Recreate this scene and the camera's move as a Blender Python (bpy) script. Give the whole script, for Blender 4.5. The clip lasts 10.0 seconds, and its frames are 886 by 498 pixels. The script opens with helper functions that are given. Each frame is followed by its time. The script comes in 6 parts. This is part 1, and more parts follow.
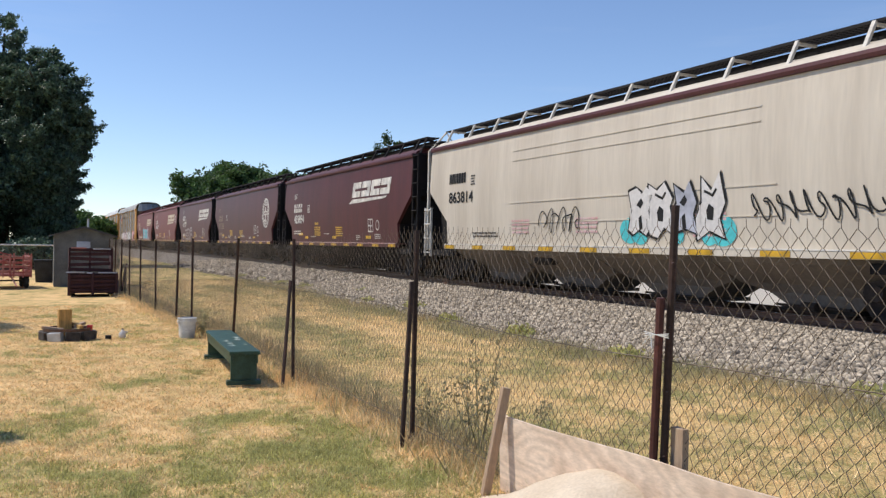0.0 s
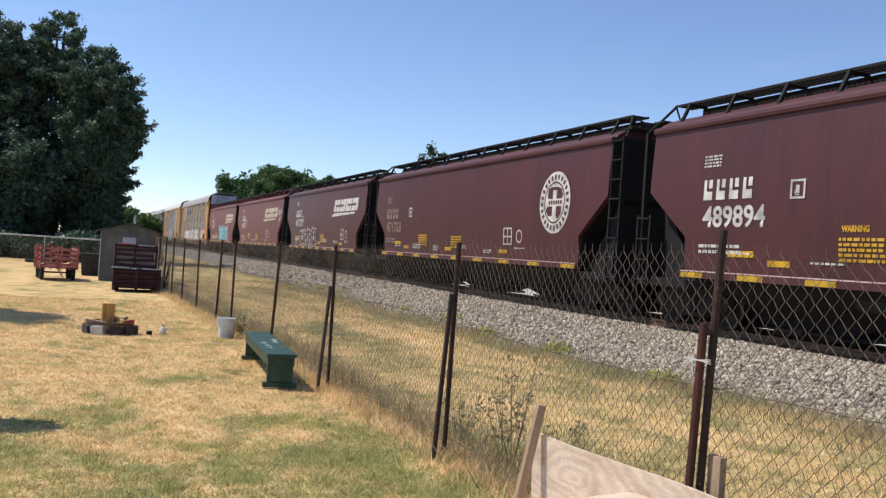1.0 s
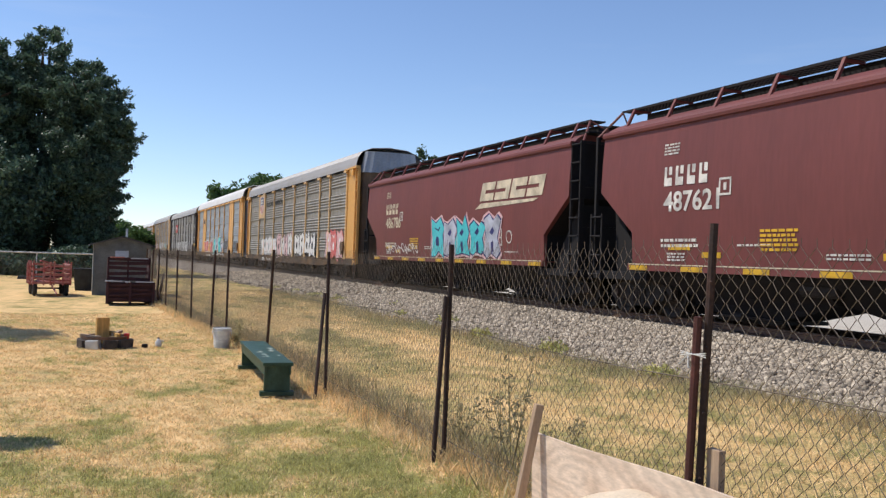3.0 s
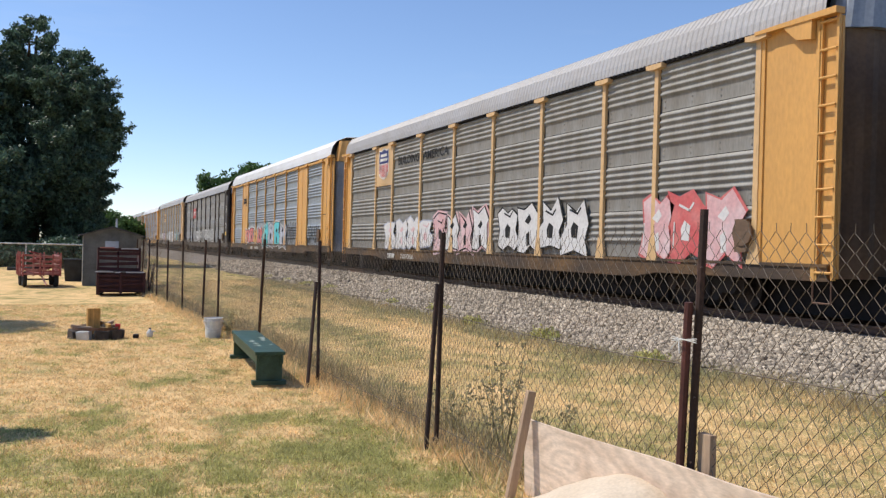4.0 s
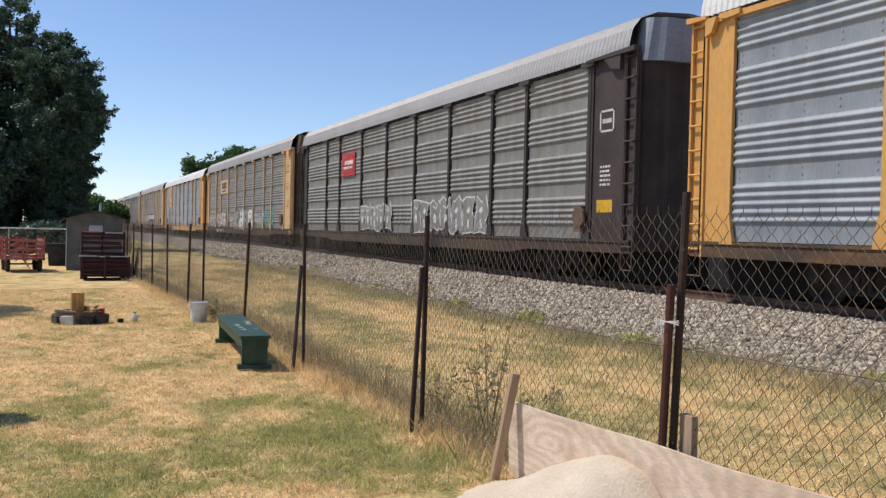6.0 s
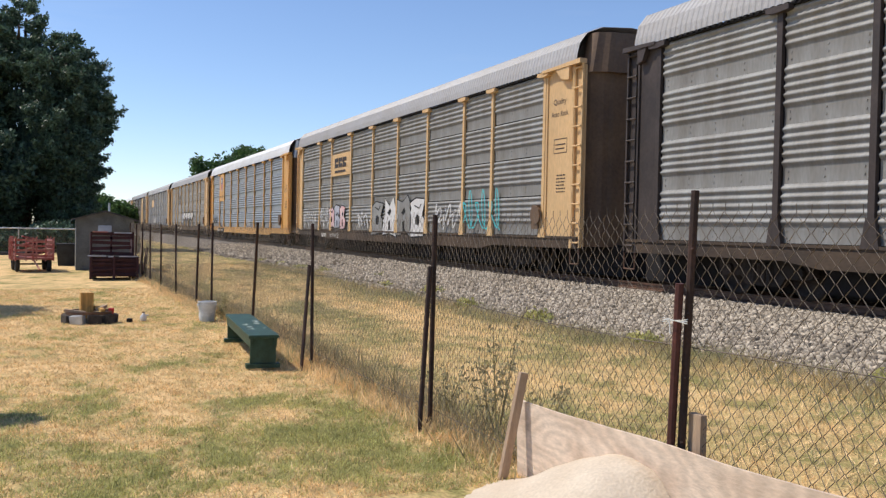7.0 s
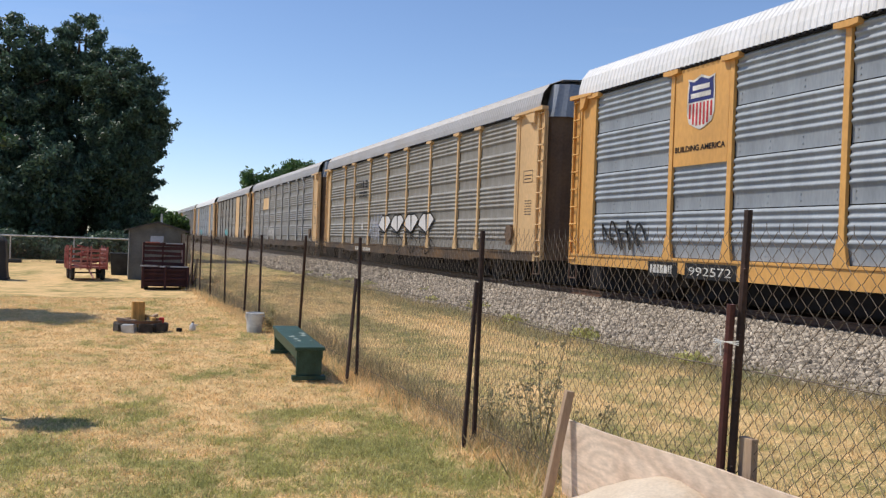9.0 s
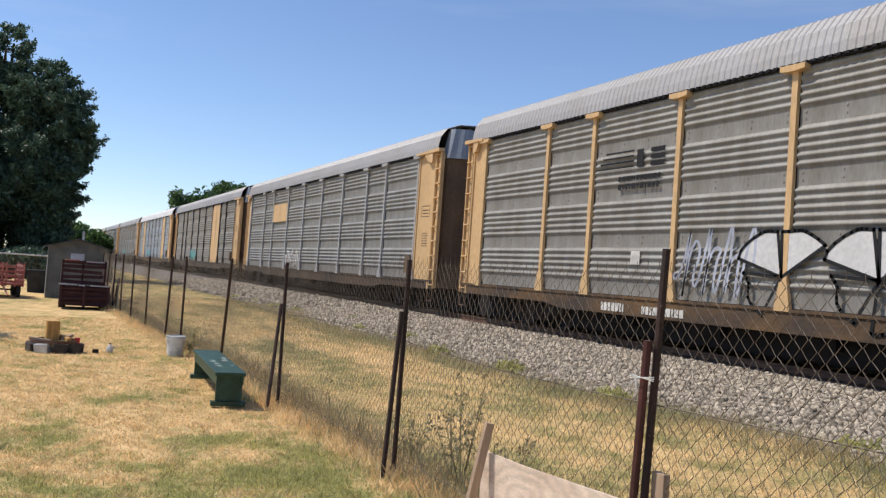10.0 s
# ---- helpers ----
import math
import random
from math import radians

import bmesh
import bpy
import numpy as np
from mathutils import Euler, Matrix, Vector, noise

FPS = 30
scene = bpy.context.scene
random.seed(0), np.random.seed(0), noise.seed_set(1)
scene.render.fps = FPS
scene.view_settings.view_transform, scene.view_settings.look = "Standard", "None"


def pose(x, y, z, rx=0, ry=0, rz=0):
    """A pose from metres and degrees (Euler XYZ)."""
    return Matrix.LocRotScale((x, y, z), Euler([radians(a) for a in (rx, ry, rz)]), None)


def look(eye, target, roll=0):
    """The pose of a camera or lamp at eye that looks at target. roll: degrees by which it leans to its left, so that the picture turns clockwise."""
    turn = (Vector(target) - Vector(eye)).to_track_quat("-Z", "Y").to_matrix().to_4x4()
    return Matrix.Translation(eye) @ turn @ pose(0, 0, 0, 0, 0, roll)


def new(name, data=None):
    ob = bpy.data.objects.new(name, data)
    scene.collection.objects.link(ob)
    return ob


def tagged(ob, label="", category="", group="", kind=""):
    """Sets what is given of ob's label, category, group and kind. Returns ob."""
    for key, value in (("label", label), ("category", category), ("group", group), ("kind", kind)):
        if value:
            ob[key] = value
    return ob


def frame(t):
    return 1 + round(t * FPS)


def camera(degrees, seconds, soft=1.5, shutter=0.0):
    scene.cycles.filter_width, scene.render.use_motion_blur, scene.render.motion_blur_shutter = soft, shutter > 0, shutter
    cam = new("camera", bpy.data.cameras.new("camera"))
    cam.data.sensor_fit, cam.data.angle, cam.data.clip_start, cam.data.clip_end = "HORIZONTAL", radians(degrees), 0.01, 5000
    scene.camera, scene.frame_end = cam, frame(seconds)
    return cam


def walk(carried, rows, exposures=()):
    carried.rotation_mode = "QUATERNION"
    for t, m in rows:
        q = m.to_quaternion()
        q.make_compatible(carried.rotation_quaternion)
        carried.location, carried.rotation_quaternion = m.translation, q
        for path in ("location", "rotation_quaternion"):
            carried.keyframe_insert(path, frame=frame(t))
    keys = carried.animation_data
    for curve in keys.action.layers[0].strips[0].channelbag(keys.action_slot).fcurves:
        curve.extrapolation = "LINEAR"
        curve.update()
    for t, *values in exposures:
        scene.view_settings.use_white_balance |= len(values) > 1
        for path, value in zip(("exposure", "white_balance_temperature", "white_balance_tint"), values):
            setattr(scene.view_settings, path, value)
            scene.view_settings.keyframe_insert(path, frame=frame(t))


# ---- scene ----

CAM_Z = 1.6
cam = camera(54.0, 10.0, soft=1.35)
# seconds, pitch, roll, turn, sway to the right
PATH = [(0.0, -0.24, -1.06, -24.86, 0.003), (0.5, -0.10, -2.35, -23.53, -0.006), (1.0, 0.46, -3.87, -22.28, -0.016), (1.5, 0.65, -3.16, -22.43, -0.022),
        (2.0, 0.92, -1.77, -23.07, -0.007), (2.5, 0.87, -1.82, -22.96, -0.009), (2.7, 0.86, -1.98, -22.74, -0.009), (3.8, -0.05, -1.67, -22.93, -0.009),
        (4.0, -0.12, -1.50, -23.26, -0.009), (4.5, -0.76, -1.24, -24.76, 0.006), (5.0, -0.67, -1.63, -25.12, 0.009), (5.5, -0.75, -1.64, -24.56, 0.006),
        (6.0, -1.20, -1.35, -24.15, 0.006), (6.2, -1.44, -1.22, -24.04, 0.006), (7.3, -1.09, -1.30, -23.42, 0.006), (7.5, -0.94, -1.37, -23.24, 0.006),
        (8.0, -0.44, -1.87, -22.95, 0.006), (8.5, -0.32, -1.83, -22.13, 0.000), (9.0, -0.33, -2.13, -20.62, -0.006), (9.5, 0.59, -2.65, -22.55, 0.020),
        (10.0, 1.86, -4.11, -25.18, 0.030)]
EXPOSURE = [(0.0, -0.06), (0.5, -0.03), (1.0, 0.0), (1.5, -0.05), (2.5, -0.05), (4.0, 0.02), (4.5, -0.06), (5.0, -0.06), (5.5, -0.17), (6.0, -0.15), (7.5, 0.02), (8.0, -0.01),
            (9.0, -0.12), (9.5, -0.13), (10.0, -0.07)]
walk(cam, [(t, pose(0.91 * d, -0.41 * d, CAM_Z, 90 + p, r, y)) for t, p, r, y, d in PATH], EXPOSURE)

# ---- world, sun, exposure ----
SUN_DIR = Vector((-0.62, 0.42, 1.15)).normalized()
sun_el = math.asin(SUN_DIR.z)
sun_az = math.atan2(SUN_DIR.x, SUN_DIR.y)
world = bpy.data.worlds.new("sky")
world.use_nodes = True
scene.world = world
wn, wl = world.node_tree.nodes, world.node_tree.links
sky = wn.new("ShaderNodeTexSky")
sky.sky_type = "NISHITA"
sky.sun_disc = False
sky.sun_elevation = sun_el
sky.sun_rotation = sun_az
sky.air_density, sky.dust_density, sky.ozone_density = 1.0, 0.0, 2.6
sky.altitude = 900
wn["Background"].inputs["Strength"].default_value = 0.142
# a cool cast and faint high wisps of cloud
tint = wn.new("ShaderNodeMix")
tint.data_type, tint.blend_type = "RGBA", "MULTIPLY"
tint.inputs["Factor"].default_value = 1.0
tint.inputs["B"].default_value = (1.0, 1.01, 1.10, 1)
wl.new(sky.outputs["Color"], tint.inputs["A"])
sky_at, sky_map, wisp, wisp_amount = wn.new("ShaderNodeTexCoord"), wn.new("ShaderNodeMapping"), wn.new("ShaderNodeTexNoise"), wn.new("ShaderNodeMapRange")
sky_map.inputs["Scale"].default_value = (1.2, 1.2, 9.0)
sky_map.inputs["Rotation"].default_value = (0.10, 0.06, 0.4)
wisp.inputs["Scale"].default_value, wisp.inputs["Detail"].default_value = 2.2, 6
wisp_amount.inputs["From Min"].default_value, wisp_amount.inputs["From Max"].default_value = 0.52, 0.80
wisp_amount.inputs["To Max"].default_value = 0.16
wl.new(sky_at.outputs["Generated"], sky_map.inputs["Vector"]), wl.new(sky_map.outputs[0], wisp.inputs["Vector"])
wl.new(wisp.outputs["Fac"], wisp_amount.inputs["Value"])
cloud = wn.new("ShaderNodeMix")
cloud.data_type = "RGBA"
cloud.inputs["B"].default_value = (6.0, 6.3, 6.8, 1)
wl.new(wisp_amount.outputs["Result"], cloud.inputs["Factor"]), wl.new(tint.outputs["Result"], cloud.inputs["A"])
wl.new(cloud.outputs["Result"], wn["Background"].inputs["Color"])
sun_data = bpy.data.lights.new("sun", "SUN")
sun_data.energy, sun_data.angle, sun_data.color = 4.6, radians(0.53), (1.0, 0.925, 0.82)
sun = new("sun", sun_data)
sun.matrix_world = look(SUN_DIR * 60, (0, 0, 0))


# ---- materials ----
def material(name, colour, rough=0.7, metal=0.0, vary=0.25, scale=3.0, fine=40.0, bump=0.15, second=None, stretch=(1, 1, 1), blotch=0.5,
             per_piece=0.0, spec=0.4, thin=0.0, figure=0.0):
    """Two scales of noise over a base colour, with relief; second: a colour that shows in blotches."""
    m = bpy.data.materials.new(name)
    m.use_nodes = True
    nt = m.node_tree
    n, l = nt.nodes, nt.links
    b = n["Principled BSDF"]
    b.inputs["Roughness"].default_value, b.inputs["Metallic"].default_value = rough, metal
    b.inputs["Specular IOR Level"].default_value = spec
    co = n.new("ShaderNodeTexCoord")
    mp = n.new("ShaderNodeMapping")
    mp.inputs["Scale"].default_value = stretch
    l.new(co.outputs["Object"], mp.inputs["Vector"])
    big, small = n.new("ShaderNodeTexNoise"), n.new("ShaderNodeTexNoise")
    big.inputs["Scale"].default_value, small.inputs["Scale"].default_value = scale, fine
    big.inputs["Detail"].default_value, small.inputs["Detail"].default_value = 5, 4
    l.new(mp.outputs[0], big.inputs["Vector"]), l.new(mp.outputs[0], small.inputs["Vector"])
    mix = n.new("ShaderNodeMix")
    mix.data_type = "RGBA"
    mix.inputs["A"].default_value = (*colour, 1)
    mix.inputs["B"].default_value = (*(second or [c * 0.55 for c in colour]), 1)
    ramp = n.new("ShaderNodeValToRGB")
    ramp.color_ramp.elements[0].position, ramp.color_ramp.elements[1].position = blotch - 0.12, blotch + 0.18
    l.new(big.outputs["Fac"], ramp.inputs["Fac"])
    l.new(ramp.outputs["Color"], mix.inputs["Factor"])
    val = n.new("ShaderNodeMapRange")
    val.inputs["From Min"].default_value, val.inputs["From Max"].default_value = 0.25, 0.75
    val.inputs["To Min"].default_value, val.inputs["To Max"].default_value = 1 - vary, 1 + vary
    l.new(small.outputs["Fac"], val.inputs["Value"])
    mul = n.new("ShaderNodeMix")
    mul.data_type, mul.blend_type = "RGBA", "MULTIPLY"
    mul.inputs["Factor"].default_value = 1
    l.new(mix.outputs["Result"], mul.inputs["A"]), l.new(val.outputs["Result"], mul.inputs["B"])
    out = mul.outputs["Result"]
    if per_piece:
        info, geo = n.new("ShaderNodeObjectInfo"), n.new("ShaderNodeNewGeometry")
        add = n.new("ShaderNodeMath")
        l.new(info.outputs["Random"], add.inputs[0]), l.new(geo.outputs["Random Per Island"], add.inputs[1])
        fr = n.new("ShaderNodeMath")
        fr.operation = "FRACT"
        l.new(add.outputs[0], fr.inputs[0])
        pr = n.new("ShaderNodeMapRange")
        pr.inputs["To Min"].default_value, pr.inputs["To Max"].default_value = 1 - per_piece, 1 + per_piece
        l.new(fr.outputs[0], pr.inputs["Value"])
        m2 = n.new("ShaderNodeMix")
        m2.data_type, m2.blend_type = "RGBA", "MULTIPLY"
        m2.inputs["Factor"].default_value = 1
        l.new(out, m2.inputs["A"]), l.new(pr.outputs["Result"], m2.inputs["B"])
        out = m2.outputs["Result"]
    if figure:
        wave = n.new("ShaderNodeTexWave")
        wave.wave_type, wave.rings_direction = "RINGS", "SPHERICAL"
        wave.inputs["Scale"].default_value, wave.inputs["Distortion"].default_value = 2.2, 11.0
        wave.inputs["Detail"].default_value, wave.inputs["Detail Scale"].default_value = 3.0, 0.9
        knot = n.new("ShaderNodeMapping")
        knot.inputs["Location"].default_value, knot.inputs["Scale"].default_value = (-2.75, -4.45, -0.85), (1, 1, 2.6)
        l.new(co.outputs["Object"], knot.inputs["Vector"]), l.new(knot.outputs[0], wave.inputs["Vector"])
        wr = n.new("ShaderNodeMapRange")
        wr.inputs["To Min"].default_value, wr.inputs["To Max"].default_value = 1 - figure, 1 + figure * 0.4
        l.new(wave.outputs["Fac"], wr.inputs["Value"])
        m3 = n.new("ShaderNodeMix")
        m3.data_type, m3.blend_type = "RGBA", "MULTIPLY"
        m3.inputs["Factor"].default_value = 1
        l.new(out, m3.inputs["A"]), l.new(wr.outputs["Result"], m3.inputs["B"])
        out = m3.outputs["Result"]
    l.new(out, b.inputs["Base Color"])
    if thin:
        tr, both = n.new("ShaderNodeBsdfTranslucent"), n.new("ShaderNodeMixShader")
        both.inputs[0].default_value = thin
        l.new(out, tr.inputs["Color"])
        l.new(b.outputs[0], both.inputs[1]), l.new(tr.outputs[0], both.inputs[2])
        l.new(both.outputs[0], n["Material Output"].inputs["Surface"])
    if bump:
        bp = n.new("ShaderNodeBump")
        bp.inputs["Strength"].default_value, bp.inputs["Distance"].default_value = bump, 0.02
        l.new(small.outputs["Fac"], bp.inputs["Height"])
        l.new(bp.outputs[0], b.inputs["Normal"])
    return m


M = {}
M["hopper_red"] = material("weathered brown-red paint", (0.096, 0.027, 0.028), 0.5, 0, 0.12, 1.1, 14, 0.04, (0.066, 0.021, 0.022), (1, 1.0, 0.14))
M["hopper_red_faded"] = material("faded red paint", (0.168, 0.046, 0.040), 0.55, 0, 0.10, 1.1, 14, 0.04, (0.138, 0.040, 0.036), (1, 1.0, 0.14))
M["hopper_tan"] = material("weathered off-white paint", (0.60, 0.54, 0.45), 0.5, 0, 0.07, 1.0, 12, 0.03, (0.50, 0.44, 0.36), (1, 1.2, 0.12))
M["tan_chute"] = material("dark grey-tan paint", (0.20, 0.165, 0.135), 0.7, 0, 0.2, 0.7, 12, 0.05)
# near-black: the shade at and between the car ends is put into this colour
M["dark_end"] = material("near-black paint, end shade in it", (0.010, 0.008, 0.009), 0.85, 0, 0.3, 1.0, 15, 0.05)
# brown taken almost to black, so the shade under the hoppers is in the colour
M["dark_chute"] = material("dark brown steel, underside shade in it", (0.011, 0.008, 0.008), 0.9, 0, 0.3, 0.8, 12, 0.08)
M["truck"] = material("greasy dark cast steel", (0.020, 0.016, 0.014), 0.75, 0.1, 0.3, 2, 18, 0.15, (0.045, 0.030, 0.022))
M["yellow_mark"] = material("yellow reflective sheet", (0.72, 0.42, 0.03), 0.4, 0, 0.08, 3, 20, 0)
M["white_mark"] = material("white stencilled paint", (0.72, 0.69, 0.63), 0.6, 0, 0.1, 3, 25, 0)
M["cream_mark"] = material("cream stencilled paint", (0.64, 0.55, 0.40), 0.6, 0, 0.1, 3, 25, 0)
M["faded_mark"] = material("faded stencilled paint", (0.34, 0.26, 0.20), 0.7, 0, 0.2, 3, 25, 0)
M["black_mark"] = material("black stencilled paint", (0.012, 0.012, 0.013), 0.8, 0, 0.1, 3, 25, 0)
M["blue_mark"] = material("navy blue paint", (0.03, 0.035, 0.16), 0.5, 0, 0.1, 3, 25, 0)
M["red_mark"] = material("bright red paint", (0.55, 0.04, 0.04), 0.5, 0, 0.1, 3, 25, 0)
M["teal_spray"] = material("turquoise spray paint", (0.06, 0.46, 0.50), 0.5, 0, 0.15, 2, 12, 0, (0.10, 0.55, 0.58))
M["pink_spray"] = material("pink spray paint", (0.62, 0.36, 0.36), 0.5, 0, 0.15, 2, 12, 0, (0.66, 0.5, 0.5))
M["red_spray"] = material("red spray paint", (0.55, 0.10, 0.10), 0.5, 0, 0.15, 2, 12, 0, (0.60, 0.2, 0.18))
M["white_spray"] = material("white spray paint", (0.66, 0.64, 0.62), 0.5, 0, 0.12, 2, 12, 0, (0.60, 0.58, 0.56))
M["lilac_spray"] = material("pale grey-lilac spray paint", (0.48, 0.50, 0.58), 0.5, 0, 0.12, 2, 12, 0)
M["yellow"] = material("weathered freight-car yellow", (0.66, 0.35, 0.10), 0.55, 0, 0.1, 0.8, 15, 0.04, (0.56, 0.30, 0.09), (1, 1, 0.4))
M["yellow_pale"] = material("faded pale yellow paint", (0.66, 0.43, 0.21), 0.6, 0, 0.12, 0.8, 15, 0.04, (0.52, 0.34, 0.17), (1, 1, 0.4))
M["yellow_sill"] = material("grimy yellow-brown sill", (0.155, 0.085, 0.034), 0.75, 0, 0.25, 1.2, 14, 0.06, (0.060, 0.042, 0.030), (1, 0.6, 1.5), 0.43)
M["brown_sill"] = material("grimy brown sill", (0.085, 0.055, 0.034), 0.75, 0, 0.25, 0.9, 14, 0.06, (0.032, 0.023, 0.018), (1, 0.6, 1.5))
M["panel_blue"] = material("blue-grey galvanised sheet", (0.33, 0.36, 0.39), 0.5, 0.1, 0.1, 1.4, 16, 0.03, (0.235, 0.26, 0.285), (1, 1.3, 0.35))
M["panel_grey"] = material("dull grey galvanised sheet", (0.30, 0.298, 0.285), 0.55, 0.1, 0.13, 1.4, 16, 0.03, (0.20, 0.185, 0.165), (1, 1.3, 0.35))
M["panel_brown"] = material("dirty brown-grey galvanised sheet", (0.31, 0.30, 0.275), 0.6, 0.1, 0.15, 1.4, 16, 0.03, (0.215, 0.195, 0.165), (1, 1.3, 0.35))
M["roof_white"] = material("white corrugated roof sheet", (0.74, 0.74, 0.74), 0.45, 0, 0.06, 0.8, 12, 0.02, (0.66, 0.65, 0.63))
M["roof_grey"] = material("weathered grey roof sheet", (0.40, 0.39, 0.385), 0.5, 0.1, 0.1, 0.8, 12, 0.02, (0.37, 0.35, 0.33))
M["brown_paint"] = material("dark brown car paint", (0.060, 0.044, 0.038), 0.6, 0, 0.2, 1, 14, 0.04)
M["end_brown"] = material("brown end door steel", (0.17, 0.105, 0.06), 0.65, 0, 0.2, 0.8, 14, 0.05, (0.10, 0.065, 0.045))
M["end_grey"] = material("blue-grey end door steel", (0.30, 0.34, 0.40), 0.55, 0.1, 0.15, 0.8, 14, 0.04, (0.22, 0.24, 0.27))
M["rail"] = material("rail steel with rust", (0.16, 0.085, 0.055), 0.5, 0.4, 0.3, 4, 30, 0.1, (0.09, 0.055, 0.04))
M["tie"] = material("weathered creosoted timber", (0.11, 0.08, 0.06), 0.9, 0, 0.3, 3, 25, 0.3, (0.06, 0.045, 0.035), (5, 1, 5))
M["stone"] = material("pale crushed ballast stone", (0.375, 0.32, 0.25), 0.9, 0, 0.25, 6, 30, 0.2, (0.25, 0.205, 0.155), per_piece=0.6)
M["ballast"] = material("ballast bed", (0.26, 0.225, 0.19), 0.95, 0, 0.6, 9, 22, 1.0, (0.13, 0.115, 0.10))
M["gravel"] = material("pale crushed gravel", (0.46, 0.42, 0.36), 0.95, 0, 0.3, 2, 18, 0.4, (0.42, 0.38, 0.32))
M["post"] = material("rusty dark fence steel", (0.060, 0.032, 0.024), 0.7, 0.2, 0.35, 5, 40, 0.2, (0.035, 0.022, 0.018))
M["post_red"] = material("red-brown painted steel post", (0.11, 0.035, 0.028), 0.6, 0.1, 0.3, 5, 40, 0.15)
M["wire"] = material("rusted chain-link wire", (0.17, 0.14, 0.11), 0.6, 0.3, 0.3, 6, 40, 0, (0.10, 0.075, 0.055))
M["bench_green"] = material("worn dark green bench paint", (0.019, 0.052, 0.031), 0.5, 0, 0.2, 6, 40, 0.1, (0.034, 0.085, 0.060), (1, 1, 1), 0.55)
M["bench_worn"] = material("bare worn patch in paint", (0.30, 0.36, 0.32), 0.7, 0, 0.2, 9, 40, 0.1)
M["ply"] = material("weathered plywood", (0.70, 0.56, 0.44), 0.8, 0, 0.12, 2.6, 26, 0.10, (0.52, 0.385, 0.285), (1, 1.0, 3), 0.54, figure=0.13)
M["timber"] = material("weathered pale timber", (0.42, 0.30, 0.20), 0.8, 0, 0.15, 4, 30, 0.15, (0.32, 0.22, 0.15), (6, 6, 0.8))
M["fresh_wood"] = material("fresh-cut yellow wood", (0.66, 0.37, 0.11), 0.7, 0, 0.1, 4, 30, 0.1, None, (6, 6, 0.8))
M["sand"] = material("pale dry sand", (0.62, 0.52, 0.40), 0.95, 0, 0.12, 3, 55, 0.35, (0.54, 0.44, 0.33))
M["white_plastic"] = material("white plastic", (0.70, 0.70, 0.68), 0.4, 0, 0.06, 5, 30, 0.02)
M["shed_wall"] = material("grey shed siding", (0.16, 0.165, 0.16), 0.7, 0, 0.15, 2, 20, 0.1)
M["shed_roof"] = material("dark grey shed roof", (0.10, 0.10, 0.105), 0.8, 0, 0.2, 3, 25, 0.1)
M["window_glass"] = material("pale blue curtain behind glass", (0.42, 0.47, 0.58), 0.2, 0, 0.05, 2, 10, 0, spec=0.6)
M["wagon_red"] = material("faded red wagon paint", (0.30, 0.065, 0.055), 0.65, 0, 0.3, 5, 30, 0.1, (0.40, 0.19, 0.16))
M["wagon_pale"] = material("sun-bleached red wagon paint", (0.42, 0.20, 0.17), 0.7, 0, 0.25, 5, 30, 0.1, (0.30, 0.09, 0.075))
M["maroon"] = material("dark maroon painted boards", (0.055, 0.018, 0.022), 0.75, 0, 0.25, 4, 25, 0.1)
M["rubber"] = material("black rubber", (0.025, 0.025, 0.025), 0.85, 0, 0.2, 8, 30, 0.1)
M["bin_black"] = material("dark grey plastic", (0.035, 0.037, 0.038), 0.6, 0, 0.2, 4, 20, 0.05)
M["block"] = material("sooty concrete block", (0.095, 0.078, 0.066), 0.9, 0, 0.3, 6, 30, 0.4, (0.04, 0.033, 0.03), per_piece=0.3)
M["galv"] = material("galvanised pipe", (0.62, 0.63, 0.64), 0.45, 0.3, 0.1, 4, 20, 0.03)
M["bark"] = material("grey-brown bark", (0.10, 0.075, 0.055), 0.95, 0, 0.35, 4, 25, 0.6, None, (1, 1, 0.3))
M["leaf"] = material("dark green leaves", (0.042, 0.085, 0.030), 0.55, 0, 0.2, 0.6, 8, 0, (0.028, 0.060, 0.026), per_piece=0.45, thin=0.35)
M["leaf_light"] = material("mid green leaves", (0.085, 0.150, 0.045), 0.55, 0, 0.2, 0.3, 5, 0, (0.055, 0.11, 0.035), per_piece=0.4, thin=0.4)
M["needle"] = material("bluish-dark dense foliage", (0.082, 0.136, 0.085), 0.5, 0, 0.2, 0.5, 8, 0, (0.062, 0.108, 0.074), per_piece=0.6, thin=0.3)
M["straw"] = material("dry straw grass blades", (0.80, 0.61, 0.34), 0.8, 0, 0.2, 1.3, 6, 0, (0.68, 0.47, 0.23), per_piece=0.35, thin=0.3)
M["green_grass"] = material("green grass blades", (0.52, 0.48, 0.19), 0.7, 0, 0.2, 0.5, 6, 0, (0.38, 0.38, 0.14), per_piece=0.45, thin=0.45)
M["weed"] = material("olive weeds", (0.34, 0.32, 0.17), 0.7, 0, 0.2, 1, 8, 0, (0.50, 0.39, 0.23), per_piece=0.4, thin=0.45)
M["cord"] = material("white cord", (0.75, 0.74, 0.70), 0.7, 0, 0.05, 5, 30, 0)
M["tarp"] = material("black cover", (0.02, 0.02, 0.022), 0.6, 0, 0.2, 3, 20, 0.1)


